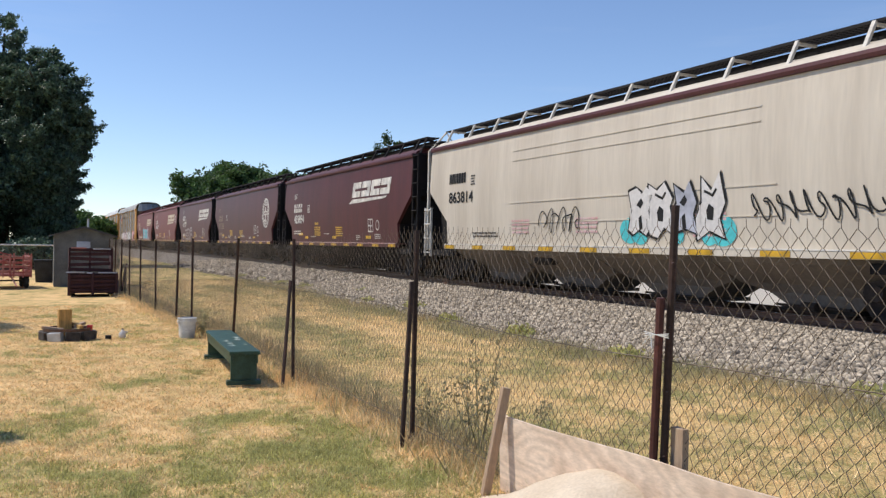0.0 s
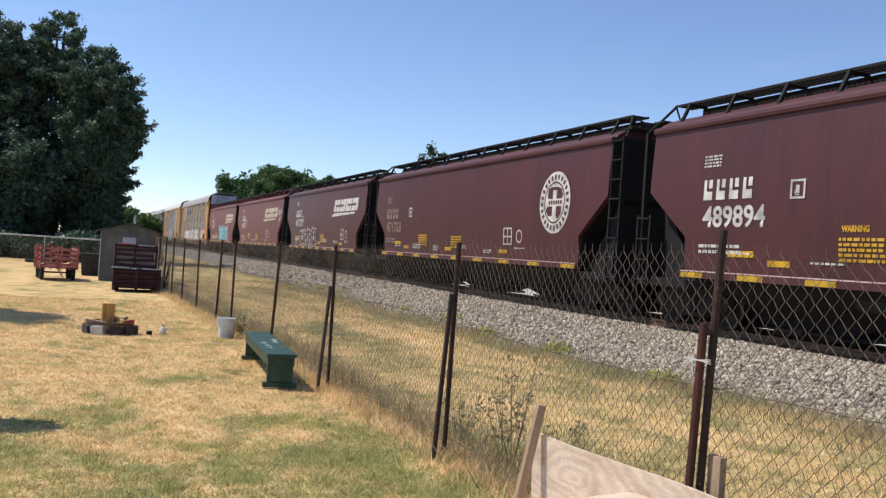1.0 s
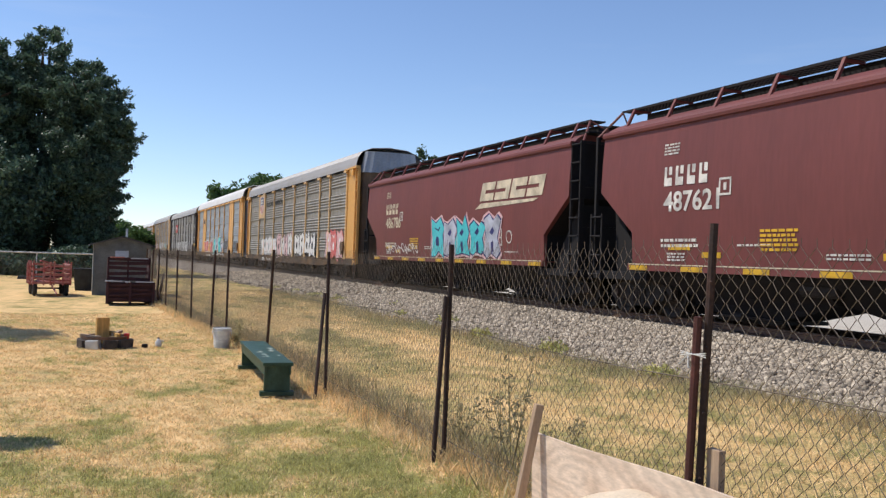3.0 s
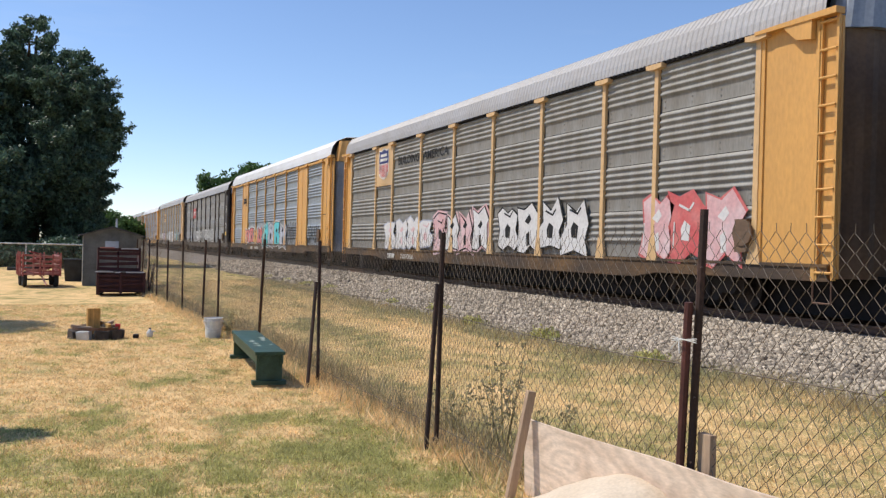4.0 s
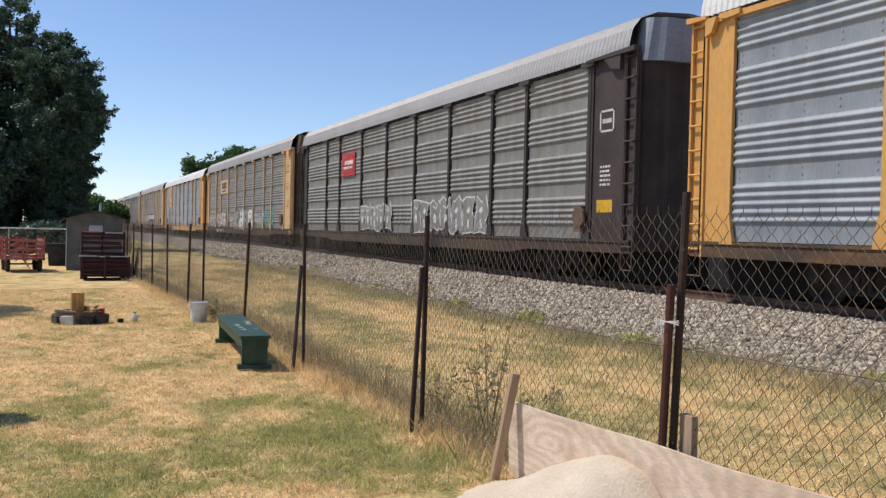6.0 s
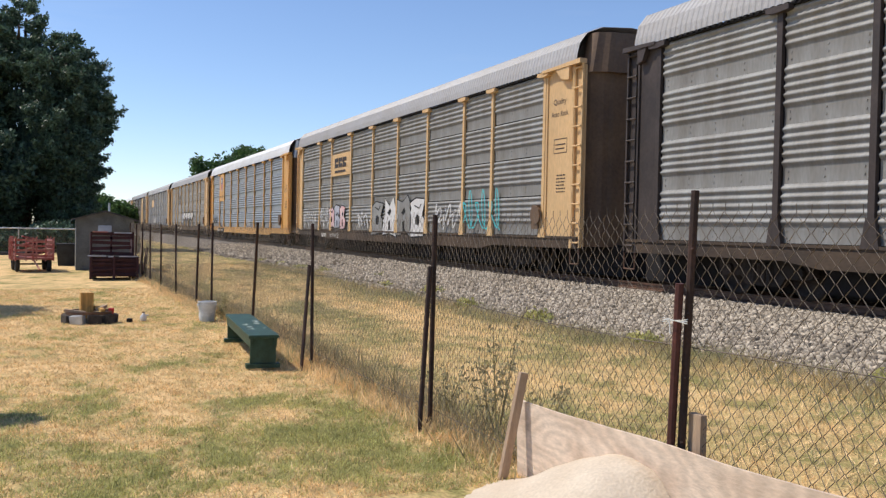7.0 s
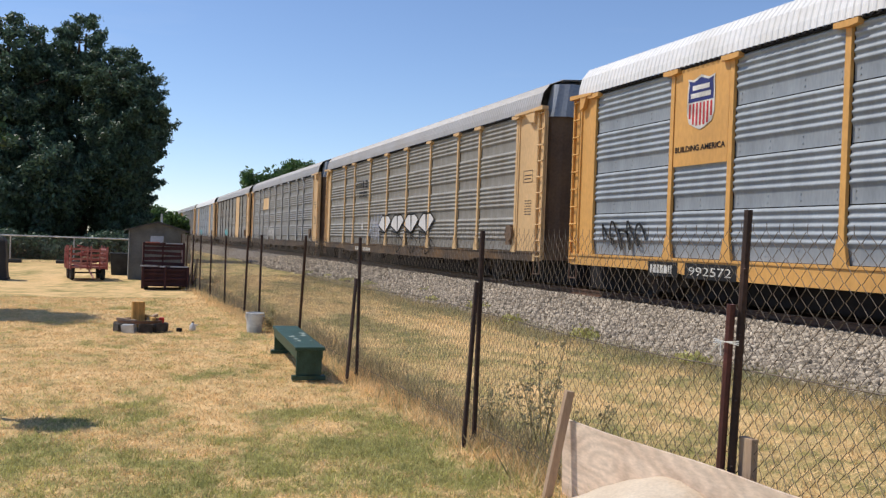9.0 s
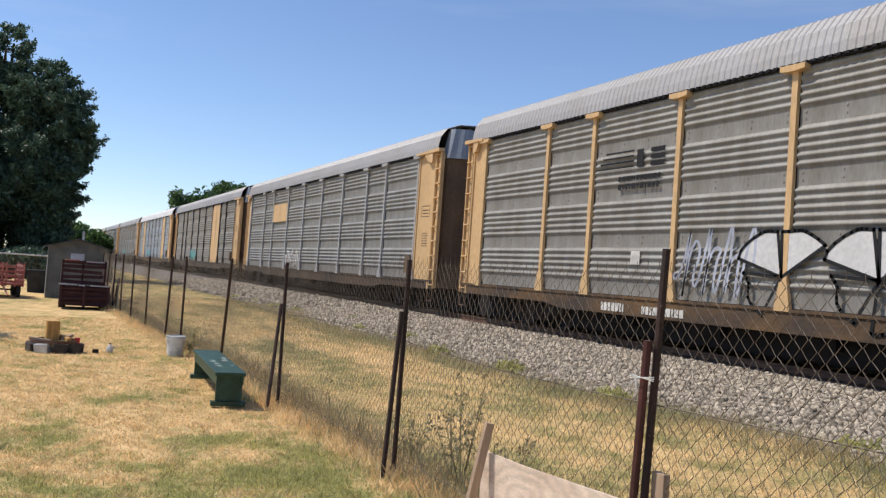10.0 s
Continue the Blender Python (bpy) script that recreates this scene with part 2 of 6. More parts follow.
def ground_material():
    """Dry lawn: straw, tan and green patches that follow the ground's own growth map, with fine grain."""
    m = bpy.data.materials.new("dry lawn")
    m.use_nodes = True
    n, l = m.node_tree.nodes, m.node_tree.links
    b = n["Principled BSDF"]
    b.inputs["Roughness"].default_value = 0.95
    b.inputs["Specular IOR Level"].default_value = 0.1
    co = n.new("ShaderNodeTexCoord")
    at = n.new("ShaderNodeAttribute")
    at.attribute_name = "growth"
    noises = []
    for sc, det in ((1.9, 6), (8.0, 5), (38.0, 4)):
        t = n.new("ShaderNodeTexNoise")
        t.inputs["Scale"].default_value, t.inputs["Detail"].default_value = sc, det
        l.new(co.outputs["Object"], t.inputs["Vector"])
        noises.append(t)
    add = n.new("ShaderNodeMath")
    add.operation = "MULTIPLY_ADD"
    add.inputs[1].default_value = 0.55
    l.new(noises[1].outputs["Fac"], add.inputs[0]), l.new(at.outputs["Fac"], add.inputs[2])
    add2 = n.new("ShaderNodeMath")
    add2.operation = "MULTIPLY_ADD"
    add2.inputs[1].default_value = 0.95
    l.new(noises[0].outputs["Fac"], add2.inputs[0]), l.new(add.outputs[0], add2.inputs[2])
    ramp = n.new("ShaderNodeValToRGB")
    e = ramp.color_ramp.elements
    e[0].position, e[0].color = 0.42, (0.72, 0.50, 0.25, 1)
    e[1].position, e[1].color = 1.0, (0.205, 0.19, 0.068, 1)
    for p, c in ((0.58, (0.63, 0.44, 0.21, 1)), (0.72, (0.49, 0.365, 0.165, 1)), (0.84, (0.31, 0.27, 0.105, 1))):
        k = e.new(p)
        k.color = c
    l.new(add2.outputs[0], ramp.inputs["Fac"])
    val = n.new("ShaderNodeMapRange")
    val.inputs["From Min"].default_value, val.inputs["From Max"].default_value = 0.25, 0.75
    val.inputs["To Min"].default_value, val.inputs["To Max"].default_value = 0.52, 1.36
    l.new(noises[2].outputs["Fac"], val.inputs["Value"])
    mul = n.new("ShaderNodeMix")
    mul.data_type, mul.blend_type = "RGBA", "MULTIPLY"
    mul.inputs["Factor"].default_value = 1
    l.new(ramp.outputs["Color"], mul.inputs["A"]), l.new(val.outputs["Result"], mul.inputs["B"])
    l.new(mul.outputs["Result"], b.inputs["Base Color"])
    bp = n.new("ShaderNodeBump")
    bp.inputs["Strength"].default_value, bp.inputs["Distance"].default_value = 0.5, 0.03
    l.new(noises[2].outputs["Fac"], bp.inputs["Height"])
    l.new(bp.outputs[0], b.inputs["Normal"])
    return m


M["lawn"] = ground_material()


# ---- geometry helpers ----
class Geo:
    """Collects vertices and faces for one mesh."""

    def __init__(self):
        self.v, self.f = [], []

    def add(self, verts, faces):
        o = len(self.v)
        self.v += [tuple(p) for p in verts]
        self.f += [tuple(i + o for i in q) for q in faces]
        return self

    def box(self, x0, x1, y0, y1, z0, z1, m=None):
        p = [(x, y, z) for x in (x0, x1) for y in (y0, y1) for z in (z0, z1)]
        if m is not None:
            p = [m @ Vector(q) for q in p]
        return self.add(p, [(0, 1, 3, 2), (4, 6, 7, 5), (0, 4, 5, 1), (2, 3, 7, 6), (0, 2, 6, 4), (1, 5, 7, 3)])

    def tube(self, a, b, r, n=6, r2=None, caps=True):
        a, b = Vector(a), Vector(b)
        d = (b - a).normalized()
        u = d.orthogonal().normalized()
        w = d.cross(u)
        r2 = r if r2 is None else r2
        p = [a + (u * math.cos(2 * math.pi * i / n) + w * math.sin(2 * math.pi * i / n)) * r for i in range(n)]
        p += [b + (u * math.cos(2 * math.pi * i / n) + w * math.sin(2 * math.pi * i / n)) * r2 for i in range(n)]
        f = [(i, (i + 1) % n, n + (i + 1) % n, n + i) for i in range(n)]
        if caps:
            f += [tuple(range(n - 1, -1, -1)), tuple(range(n, 2 * n))]
        return self.add(p, f)

    def prism(self, outline, depth):
        """outline: points, extruded by the vector depth."""
        n = len(outline)
        d = Vector(depth)
        p = [Vector(q) for q in outline]
        return self.add(p + [q + d for q in p], [tuple(range(n)), tuple(range(2 * n - 1, n - 1, -1))]
                        + [(i, n + i, n + (i + 1) % n, (i + 1) % n) for i in range(n)])

    def loft(self, rings, closed=True, caps=True):
        n = len(rings[0])
        p = [q for r in rings for q in r]
        f = []
        for k in range(len(rings) - 1):
            for i in range(n if closed else n - 1):
                j = (i + 1) % n
                f.append((k * n + i, k * n + j, (k + 1) * n + j, (k + 1) * n + i))
        if caps:
            f += [tuple(range(n - 1, -1, -1)), tuple((len(rings) - 1) * n + i for i in range(n))]
        return self.add(p, f)

    def mesh(self, name, mat, smooth=False):
        me = bpy.data.meshes.new(name)
        me.from_pydata(self.v, [], self.f)
        bm = bmesh.new()
        bm.from_mesh(me)
        bmesh.ops.recalc_face_normals(bm, faces=bm.faces)
        bm.to_mesh(me)
        bm.free()
        me.materials.append(mat)
        if smooth:
            me.polygons.foreach_set("use_smooth", [True] * len(me.polygons))
        return me


def bevelled(me, width=0.01, segments=2):
    bm = bmesh.new()
    bm.from_mesh(me)
    bmesh.ops.bevel(bm, geom=bm.edges[:], offset=width, segments=segments, affect="EDGES", profile=0.6)
    bm.to_mesh(me)
    bm.free()
    return me


def part(name, data, mat, parent, label="", smooth=False, bevel=0.0, at=None):
    """Links one mesh (a Geo or a ready mesh) as a part under parent."""
    me = data.mesh(name, mat, smooth) if isinstance(data, Geo) else data
    if bevel:
        bevelled(me, bevel)
    ob = new(name, me)
    ob.parent = parent
    if at is not None:
        ob.matrix_local = at
    return tagged(ob, label)


def thing(name, at, label, category, group="", kind=""):
    ob = new(name)
    ob.empty_display_size = 0.2
    ob.matrix_world = at
    return tagged(ob, label, category, group, kind)


def letters(text, size, shear=0.0, width=None, bold=0.0):
    """Outlines of a word with the built-in font, as a flat mesh in x and y, its left end at 0."""
    cu = bpy.data.curves.new("letters", "FONT")
    cu.body, cu.size, cu.shear, cu.offset = text, size * 1.4, shear, bold
    cu.resolution_u = 3
    ob = new("letters", cu)
    dg = bpy.context.evaluated_depsgraph_get()
    dg.update()
    me = bpy.data.meshes.new_from_object(ob.evaluated_get(dg))
    bpy.data.objects.remove(ob)
    xs = [v.co.x for v in me.vertices]
    x0, x1 = min(xs), max(xs)
    k = (width / (x1 - x0)) if width else 1
    for v in me.vertices:
        v.co.x = (v.co.x - x0) * k
    return me


def on_side(me, y, z, face):
    """Turns a flat x-y mesh on to a car's side that looks to -x: it reads towards -y. face(z): how far out the side is."""
    for v in me.vertices:
        zz = z + v.co.y
        v.co = Vector((-face(zz) - v.co.z, y - v.co.x, zz))
    return me


def flat(polys, lift=0.0):
    """Flat mesh from outlines in x and y."""
    g = Geo()
    for q in polys:
        g.add([(x, y, lift) for x, y in q], [tuple(range(len(q)))])
    me = bpy.data.meshes.new("shape")
    me.from_pydata(g.v, [], g.f)
    return me


def marking(parent, me, mat, y, z, face, name="marking", label=""):
    me.materials.clear()
    me.materials.append(mat)
    if abs(face(1.5) - face(2.6)) > 0.001:
        hs = [v.co.y for v in me.vertices]
        bm = bmesh.new()
        bm.from_mesh(me)
        k = math.floor(min(hs) / 0.12) + 1
        while k * 0.12 < max(hs):
            bmesh.ops.bisect_plane(bm, geom=bm.verts[:] + bm.edges[:] + bm.faces[:], plane_co=(0, k * 0.12, 0), plane_no=(0, 1, 0))
            k += 1
        bm.to_mesh(me)
        bm.free()
    on_side(me, y, z, face)
    ob = new(name, me)
    ob.parent = parent
    return tagged(ob, label)


def rect(x0, y0, x1, y1, s=0.0):
    return [(x0, y0), (x1, y0 + s), (x1, y1 + s), (x0, y1)]


def bars(n, w, h, gap, seed=0):
    """Rows of small dashes: writing too small to read."""
    r = random.Random(seed)
    q = []
    for i in range(n):
        x = 0
        while x < w * 0.95:
            d = min(w - x, r.uniform(0.05, 0.16))
            q.append(rect(x, -i * (h + gap), x + d, -i * (h + gap) + h))
            x += d + 0.03
    return q


def disc(cx, cy, rx, ry, n=28, a0=0.0, a1=2 * math.pi):
    return [(cx + rx * math.cos(a0 + (a1 - a0) * i / n), cy + ry * math.sin(a0 + (a1 - a0) * i / n)) for i in range(n)]


def ring(cx, cy, r0, r1, ky, n=28):
    q = []
    for i in range(n):
        a, b = 2 * math.pi * i / n, 2 * math.pi * (i + 1) / n
        q.append([(cx + r * math.cos(t), cy + ky * r * math.sin(t)) for r, t in ((r0, a), (r1, a), (r1, b), (r0, b))])
    return q


def stroke(pts, w):
    q = []
    for (x0, y0), (x1, y1) in zip(pts, pts[1:]):
        d = math.hypot(x1 - x0, y1 - y0) or 1
        ex, ey = (x1 - x0) / d * w * 0.4, (y1 - y0) / d * w * 0.4
        nx, ny = -(y1 - y0) / d * w / 2, (x1 - x0) / d * w / 2
        q.append([(x0 + nx - ex, y0 + ny - ey), (x0 - nx - ex, y0 - ny - ey), (x1 - nx + ex, y1 - ny + ey), (x1 + nx + ex, y1 + ny + ey)])
    return q


FORMS = [[(0, 0.1), (0.25, 0), (0.5, 0.12), (0.8, 0), (1, 0.15), (0.85, 0.5), (1.02, 0.85), (0.75, 1), (0.55, 0.86), (0.3, 1.03), (0, 0.9), (0.14, 0.5)],
         [(0, 0), (0.5, 0.1), (1, 0), (0.84, 0.35), (1, 0.6), (0.75, 1.05), (0.5, 0.8), (0.15, 1), (0.2, 0.6), (-0.05, 0.35)],
         [(0.06, 0), (0.9, 0.05), (1.03, 0.4), (0.78, 0.55), (0.98, 0.95), (0.4, 1), (0, 0.85), (0.16, 0.45)],
         [(0, 0.05), (0.35, 0), (0.6, 0.16), (1, 0.02), (0.92, 0.6), (1.05, 0.75), (0.7, 1.05), (0.4, 0.9), (0.03, 1), (0.1, 0.6)]]


def spray_piece(car, y, z, w, h, count, fills, outline, face, seed, inner=None, halo=None):
    """A sprayed piece: blocky overlapping forms with outlines and inner strokes, no letters."""
    r = random.Random(seed)
    step = w / count
    hal, out, ins, hi = [], [], [], []
    fill = {f: [] for f in fills}
    for i in range(count):
        x0, x1 = i * step - 0.04 * step, (i + 1) * step + 0.02 * step
        t, b = h * r.uniform(0.88, 1.05), h * r.uniform(-0.04, 0.07)
        lean = r.uniform(-0.12, 0.12) * step
        form = FORMS[(seed + i * 3 + r.randint(0, 1)) % len(FORMS)]
        q = [(x0 + (px + 0.03 * r.uniform(-1, 1)) * (x1 - x0) + lean * py, b + (t - b) * (py + 0.03 * r.uniform(-1, 1))) for px, py in form]
        cx, cy = sum(p[0] for p in q) / len(q), sum(p[1] for p in q) / len(q)
        k = lambda s, e: [(cx + (px - cx) * s + (e if px > cx else -e), cy + (py - cy) * s + (e if py > cy else -e)) for px, py in q]
        hal.append(k(1.02, 0.10))
        out.append(k(1.0, 0.045))
        fill[fills[i % len(fills)]].append(q)
        s = step
        if r.random() < 0.5:
            ins.append([(cx - 0.16 * s, 0.62 * h), (cx + 0.02 * s, 0.55 * h), (cx + 0.16 * s, 0.66 * h), (cx + 0.06 * s, 0.76 * h)])
            ins.append([(cx - 0.05 * s, 0.12 * h), (cx + 0.10 * s, 0.15 * h), (cx + 0.06 * s, 0.42 * h), (cx - 0.08 * s, 0.36 * h)])
        else:
            ins.append([(cx - 0.12 * s, 0.30 * h), (cx + 0.10 * s, 0.28 * h), (cx + 0.14 * s, 0.50 * h), (cx - 0.04 * s, 0.58 * h), (cx - 0.15 * s, 0.46 * h)])
            ins += stroke([(cx - 0.2 * s, 0.8 * h), (cx + 0.1 * s, 0.72 * h), (cx + 0.22 * s, 0.82 * h)], 0.05)
        hi += stroke([(x0 + 0.14 * s, 0.2 * h), (x0 + 0.16 * s, 0.55 * h)], 0.035)
    g = thing_part(car, "graffiti")
    f = lambda e: (lambda zz: face(zz) + e)
    for i, q in enumerate(out):
        if halo:
            marking(g, flat([hal[i]]), M[halo], y, z, f(0.006), "outer_outline")
        marking(g, flat([q]), M[outline], y, z, f(0.010), "outline")
    for name, qs in fill.items():
        for q in qs:
            marking(g, flat([q]), M[name], y, z, f(0.014), "sprayed_form")
    for q in ins:
        marking(g, flat([q]), M[inner or outline], y, z, f(0.018), "inner_stroke")
    for q in hi:
        marking(g, flat([q]), M["white_spray"], y, z, f(0.020), "highlight")
    return g


def thing_part(parent, name):
    ob = new(name)
    ob.empty_display_size = 0.1
    ob.parent = parent
    return ob


def scrawl(car, y, z, w, h, mat, face, seed, width=0.05, loops=7):
    """A sprayed scribble: one looping line, no letters."""
    r = random.Random(seed)
    n = loops * 14
    k1, k2, p1, p2 = loops * r.uniform(0.9, 1.1), loops * r.uniform(1.3, 1.7), r.uniform(0, 6), r.uniform(0, 6)
    pts = []
    for i in range(n + 1):
        t = i / n
        pts.append((w * (t + 0.5 / loops * math.sin(2 * math.pi * k1 * t + p1)), h * (0.5 + 0.36 * math.sin(2 * math.pi * k1 * t + p2) + 0.16 * math.sin(2 * math.pi * k2 * t))))
    v, f = [], []
    for i, (px, py) in enumerate(pts):
        qx, qy = pts[min(n, i + 1)][0] - pts[max(0, i - 1)][0], pts[min(n, i + 1)][1] - pts[max(0, i - 1)][1]
        d = math.hypot(qx, qy) or 1
        ox, oy = -qy / d * width / 2, qx / d * width / 2
        v += [(px + ox, py + oy, 0), (px - ox, py - oy, 0)]
        if i:
            f.append((2 * i - 2, 2 * i - 1, 2 * i + 1, 2 * i))
    me = bpy.data.meshes.new("graffiti")
    me.from_pydata(v, [], f)
    return marking(car, me, M[mat], y, z, lambda zz: face(zz) + 0.012, "graffiti")


def shield(car, y, z, w, h, face):
    """A shield emblem: blue top, red and white stripes, white rim; its words become bars."""
    g = thing_part(car, "shield_emblem")
    out = [(0, 0.72), (0.03, 0.9), (0.0, 0.98), (0.22, 0.94), (0.5, 1.02), (0.78, 0.94), (1.0, 0.98), (0.97, 0.9), (1.0, 0.72), (1.0, 0.3), (0.92, 0.12),
           (0.72, 0.04), (0.5, -0.02), (0.28, 0.04), (0.08, 0.12), (0, 0.3)]
    sc = lambda q, k: [((0.5 + (a - 0.5) * k) * w, (0.5 + (b - 0.5) * k) * h) for a, b in q]
    f = lambda e: (lambda zz: face(zz) + e)
    marking(g, flat([sc(out, 1.1)]), M["white_mark"], y, z, f(0.008), "rim")
    marking(g, flat([sc([p for p in out if p[1] > 0.5] + [(1, 0.52), (0, 0.52)], 1.0)[:9] + [(w, 0.52 * h), (0, 0.52 * h)]]), M["blue_mark"], y, z, f(0.012), "blue_field")
    st = []
    for i in range(7):
        x = (i + 0.5) / 7
        lo = 0.02 + 0.9 * max(0, abs(x - 0.5) - 0.25)
        st.append(rect((x - 0.038) * w, lo * h, (x + 0.038) * w, 0.49 * h))
    marking(g, flat(st), M["red_mark"], y, z, f(0.012), "stripe")
    marking(g, flat([rect(0.16 * w, 0.76 * h, 0.84 * w, 0.86 * h), rect(0.10 * w, 0.60 * h, 0.90 * w, 0.70 * h)]), M["white_mark"], y, z, f(0.016), "lettering_bar")


# ---- ground, ballast, track ----
TRACK_X, RAIL_Z = 12.83, 0.50
TOE_X, CREST_X, CREST_Z = 7.7, 11.25, 0.34


def ground_z(x, y):
    rise = 0.02 * math.sin(x * 0.9 + y * 0.23) + 0.015 * math.sin(y * 0.61 - x * 0.4)
    if x > 3.2:
        rise += 0.05 * min(1, (x - 3.2) / 3)
    return rise


def greenness(x, y):
    """How green the grass is, about -0.6 to 1."""
    g = 0.38 * noise.noise((x * 0.75, y * 0.42, 7)) + 0.45 * noise.noise((x * 1.7, y * 1.3, 3)) + 0.60 * noise.noise((x * 4.3, y * 3.1, 9)) + 0.34 * max(0, min(1, (9.6 - y) / 3.0)) - 0.16
    if x > 3.1:
        g = 0.5 * noise.noise((x * 0.8, y * 0.35, 11)) + 0.10 + 0.35 * noise.noise((x * 2.1, y * 0.9, 5)) + 0.28 * max(0, 1 - abs(x - 7.3) / 0.9) + 0.12 * max(0, 1 - abs(x - 3.2) / 0.6)
    g += 0.75 * math.exp(-(((x - 1.62) / 0.38) ** 2 + ((y - 7.95) / 0.33) ** 2))
    g += 0.45 * math.exp(-(((x - 2.25) / 0.30) ** 2 + ((y - 7.1) / 0.5) ** 2)) - 0.5 * math.exp(-(((x - 1.3) / 0.9) ** 2 + ((y - 4.9) / 0.35) ** 2))
    return g


def build_ground():
    xs = [-2500, -900, -300, -120, -60, -30] + [-20 + 1.0 * i for i in range(18)] + [-2 + 0.2 * i for i in range(54)] + [9 + i for i in range(13)] + [24, 30, 45, 80, 160, 400, 1000, 2500]
    ys = [-2500, -800, -200, -60, -25, -10] + [-5 + 1.0 * i for i in range(8)] + [3 + 0.22 * i for i in range(110)] + [27.5 + 1.5 * i for i in range(24)] + [70, 90, 120, 170, 260, 420, 800, 1500, 2600]
    g = Geo()
    n = len(ys)
    g.add([(x, y, ground_z(x, y) if abs(x) < 40 and abs(y) < 90 else 0) for x in xs for y in ys],
          [(i * n + j, (i + 1) * n + j, (i + 1) * n + j + 1, i * n + j + 1) for i in range(len(xs) - 1) for j in range(n - 1)])
    me = g.mesh("ground", M["lawn"], True)
    at = me.attributes.new("growth", "FLOAT", "POINT")
    at.data.foreach_set("value", [0.50 * greenness(v.co.x, v.co.y) - 0.08 if abs(v.co.x) < 40 and abs(v.co.y) < 90 else -0.08 for v in me.vertices])
    ob = new("ground", me)
    tagged(ob, "dry straw-coloured lawn with green patches", "ground", kind="structure")
    bed = Geo()
    prof = [(TOE_X - 0.5, -0.05), (TOE_X, 0.06), (8.6, 0.13), (9.9, 0.24), (CREST_X, CREST_Z), (TRACK_X, CREST_Z), (14.5, CREST_Z), (17.5, 0.06), (18.0, -0.05)]
    rings = []
    yy = [-330, -250, -170, -110, -75] + [-60 + 2 * i for i in range(90)] + [125, 140, 170, 220, 300, 420, 600]
    for y in yy:
        rings.append([(x + 0.18 * noise.noise((x, y * 0.4, 3)), y, z + 0.04 * noise.noise((x * 1.3, y * 0.7, 0))) for x, z in prof])
    bed.loft(rings, closed=False, caps=False)
    b = new("ballast_bed", bed.mesh("ballast_bed", M["ballast"], True))
    tagged(b, "sloping bed of pale crushed stone under the track", "ballast", kind="structure")
    road = Geo()
    road.loft([[(x + 0.4 * noise.noise((x, y * 0.2, 9)), y, z) for x, z in ((18.2, 0.02), (18.8, 0.09), (33.0, 0.09), (33.8, 0.02))] for y in range(-60, 260, 5)], closed=False, caps=False)
    tagged(new("gravel_road", road.mesh("gravel_road", M["gravel"], True)), "pale gravel lane beyond the track", "road", kind="structure")
    return ob, b


ground, ballast_bed = build_ground()


def build_track():
    prof = [(-0.07, 0), (0.07, 0), (0.07, 0.02), (0.012, 0.04), (0.012, 0.12), (0.036, 0.13), (0.036, 0.165), (-0.036, 0.165), (-0.036, 0.13), (-0.012, 0.12), (-0.012, 0.04), (-0.07, 0.02)]
    for sx in (-1, 1):
        g = Geo()
        g.loft([[(TRACK_X + sx * 0.755 + a, y, RAIL_Z - 0.165 + b) for a, b in prof] for y in (-330, 600)])
        tagged(new("rail", g.mesh("rail", M["rail"])), "rusty steel rail spiked to timber ties", "rail", "track rails", "structure")
    tie = bevelled(Geo().box(-1.3, 1.3, -0.11, 0.11, -0.18, 0.0).mesh("tie", M["tie"]), 0.01)
    for i in range(110):
        ob = new("tie", tie)
        r = random.Random(i)
        ob.matrix_world = pose(TRACK_X + r.uniform(-0.06, 0.06), -4 + i * 0.52, RAIL_Z - 0.165, 0, 0, r.uniform(-1.5, 1.5))
        ob.parent = ballast_bed
    rest = Geo()
    for i in range(220):
        y = 53.2 + i * 0.52
        rest.box(TRACK_X - 1.3, TRACK_X + 1.3, y - 0.11, y + 0.11, RAIL_Z - 0.345, RAIL_Z - 0.165)
    far = new("tie_row", rest.mesh("tie_row", M["tie"]))
    far.parent = ballast_bed
    tagged(far, kind="stuff")


build_track()


# ---- the train ----
SPEED = 26.706
MESH = {}


def shared(key, make):
    if key not in MESH:
        MESH[key] = make()
    return MESH[key]


def wheel_mesh():
    g = Geo()
    prof = [(0.02, -0.07), (0.12, -0.07), (0.14, -0.03), (0.36, -0.02), (0.40, -0.05), (0.46, -0.05), (0.455, 0.05), (0.485, 0.06), (0.485, 0.08), (0.38, 0.08), (0.36, 0.02), (0.14, 0.03), (0.12, 0.08), (0.02, 0.08)]
    n = 20
    g.loft([[(x, r * math.cos(2 * math.pi * i / n), r * math.sin(2 * math.pi * i / n)) for r, x in prof] for i in range(n + 1)], caps=False)
    return g.mesh("wheel", M["truck"], True)


def side_frame_mesh():
    g = Geo()
    out = [(-1.15, 0.62), (-1.15, 0.40), (-0.95, 0.34), (-0.55, 0.36), (-0.42, 0.20), (0.42, 0.20), (0.55, 0.36), (0.95, 0.34), (1.15, 0.40), (1.15, 0.62), (0.45, 0.78), (-0.45, 0.78)]
    g.prism([(-0.08, y, z) for y, z in out], (0.16, 0, 0))
    for k in (-0.18, -0.06, 0.06, 0.18):
        g.tube((-0.10, k, 0.28), (-0.10, k, 0.60), 0.055, 8)
    for y in (-0.88, 0.88):
        g.tube((-0.16, y, 0.47), (0.0, y, 0.47), 0.13, 10)
    return g.mesh("side_frame", M["truck"])


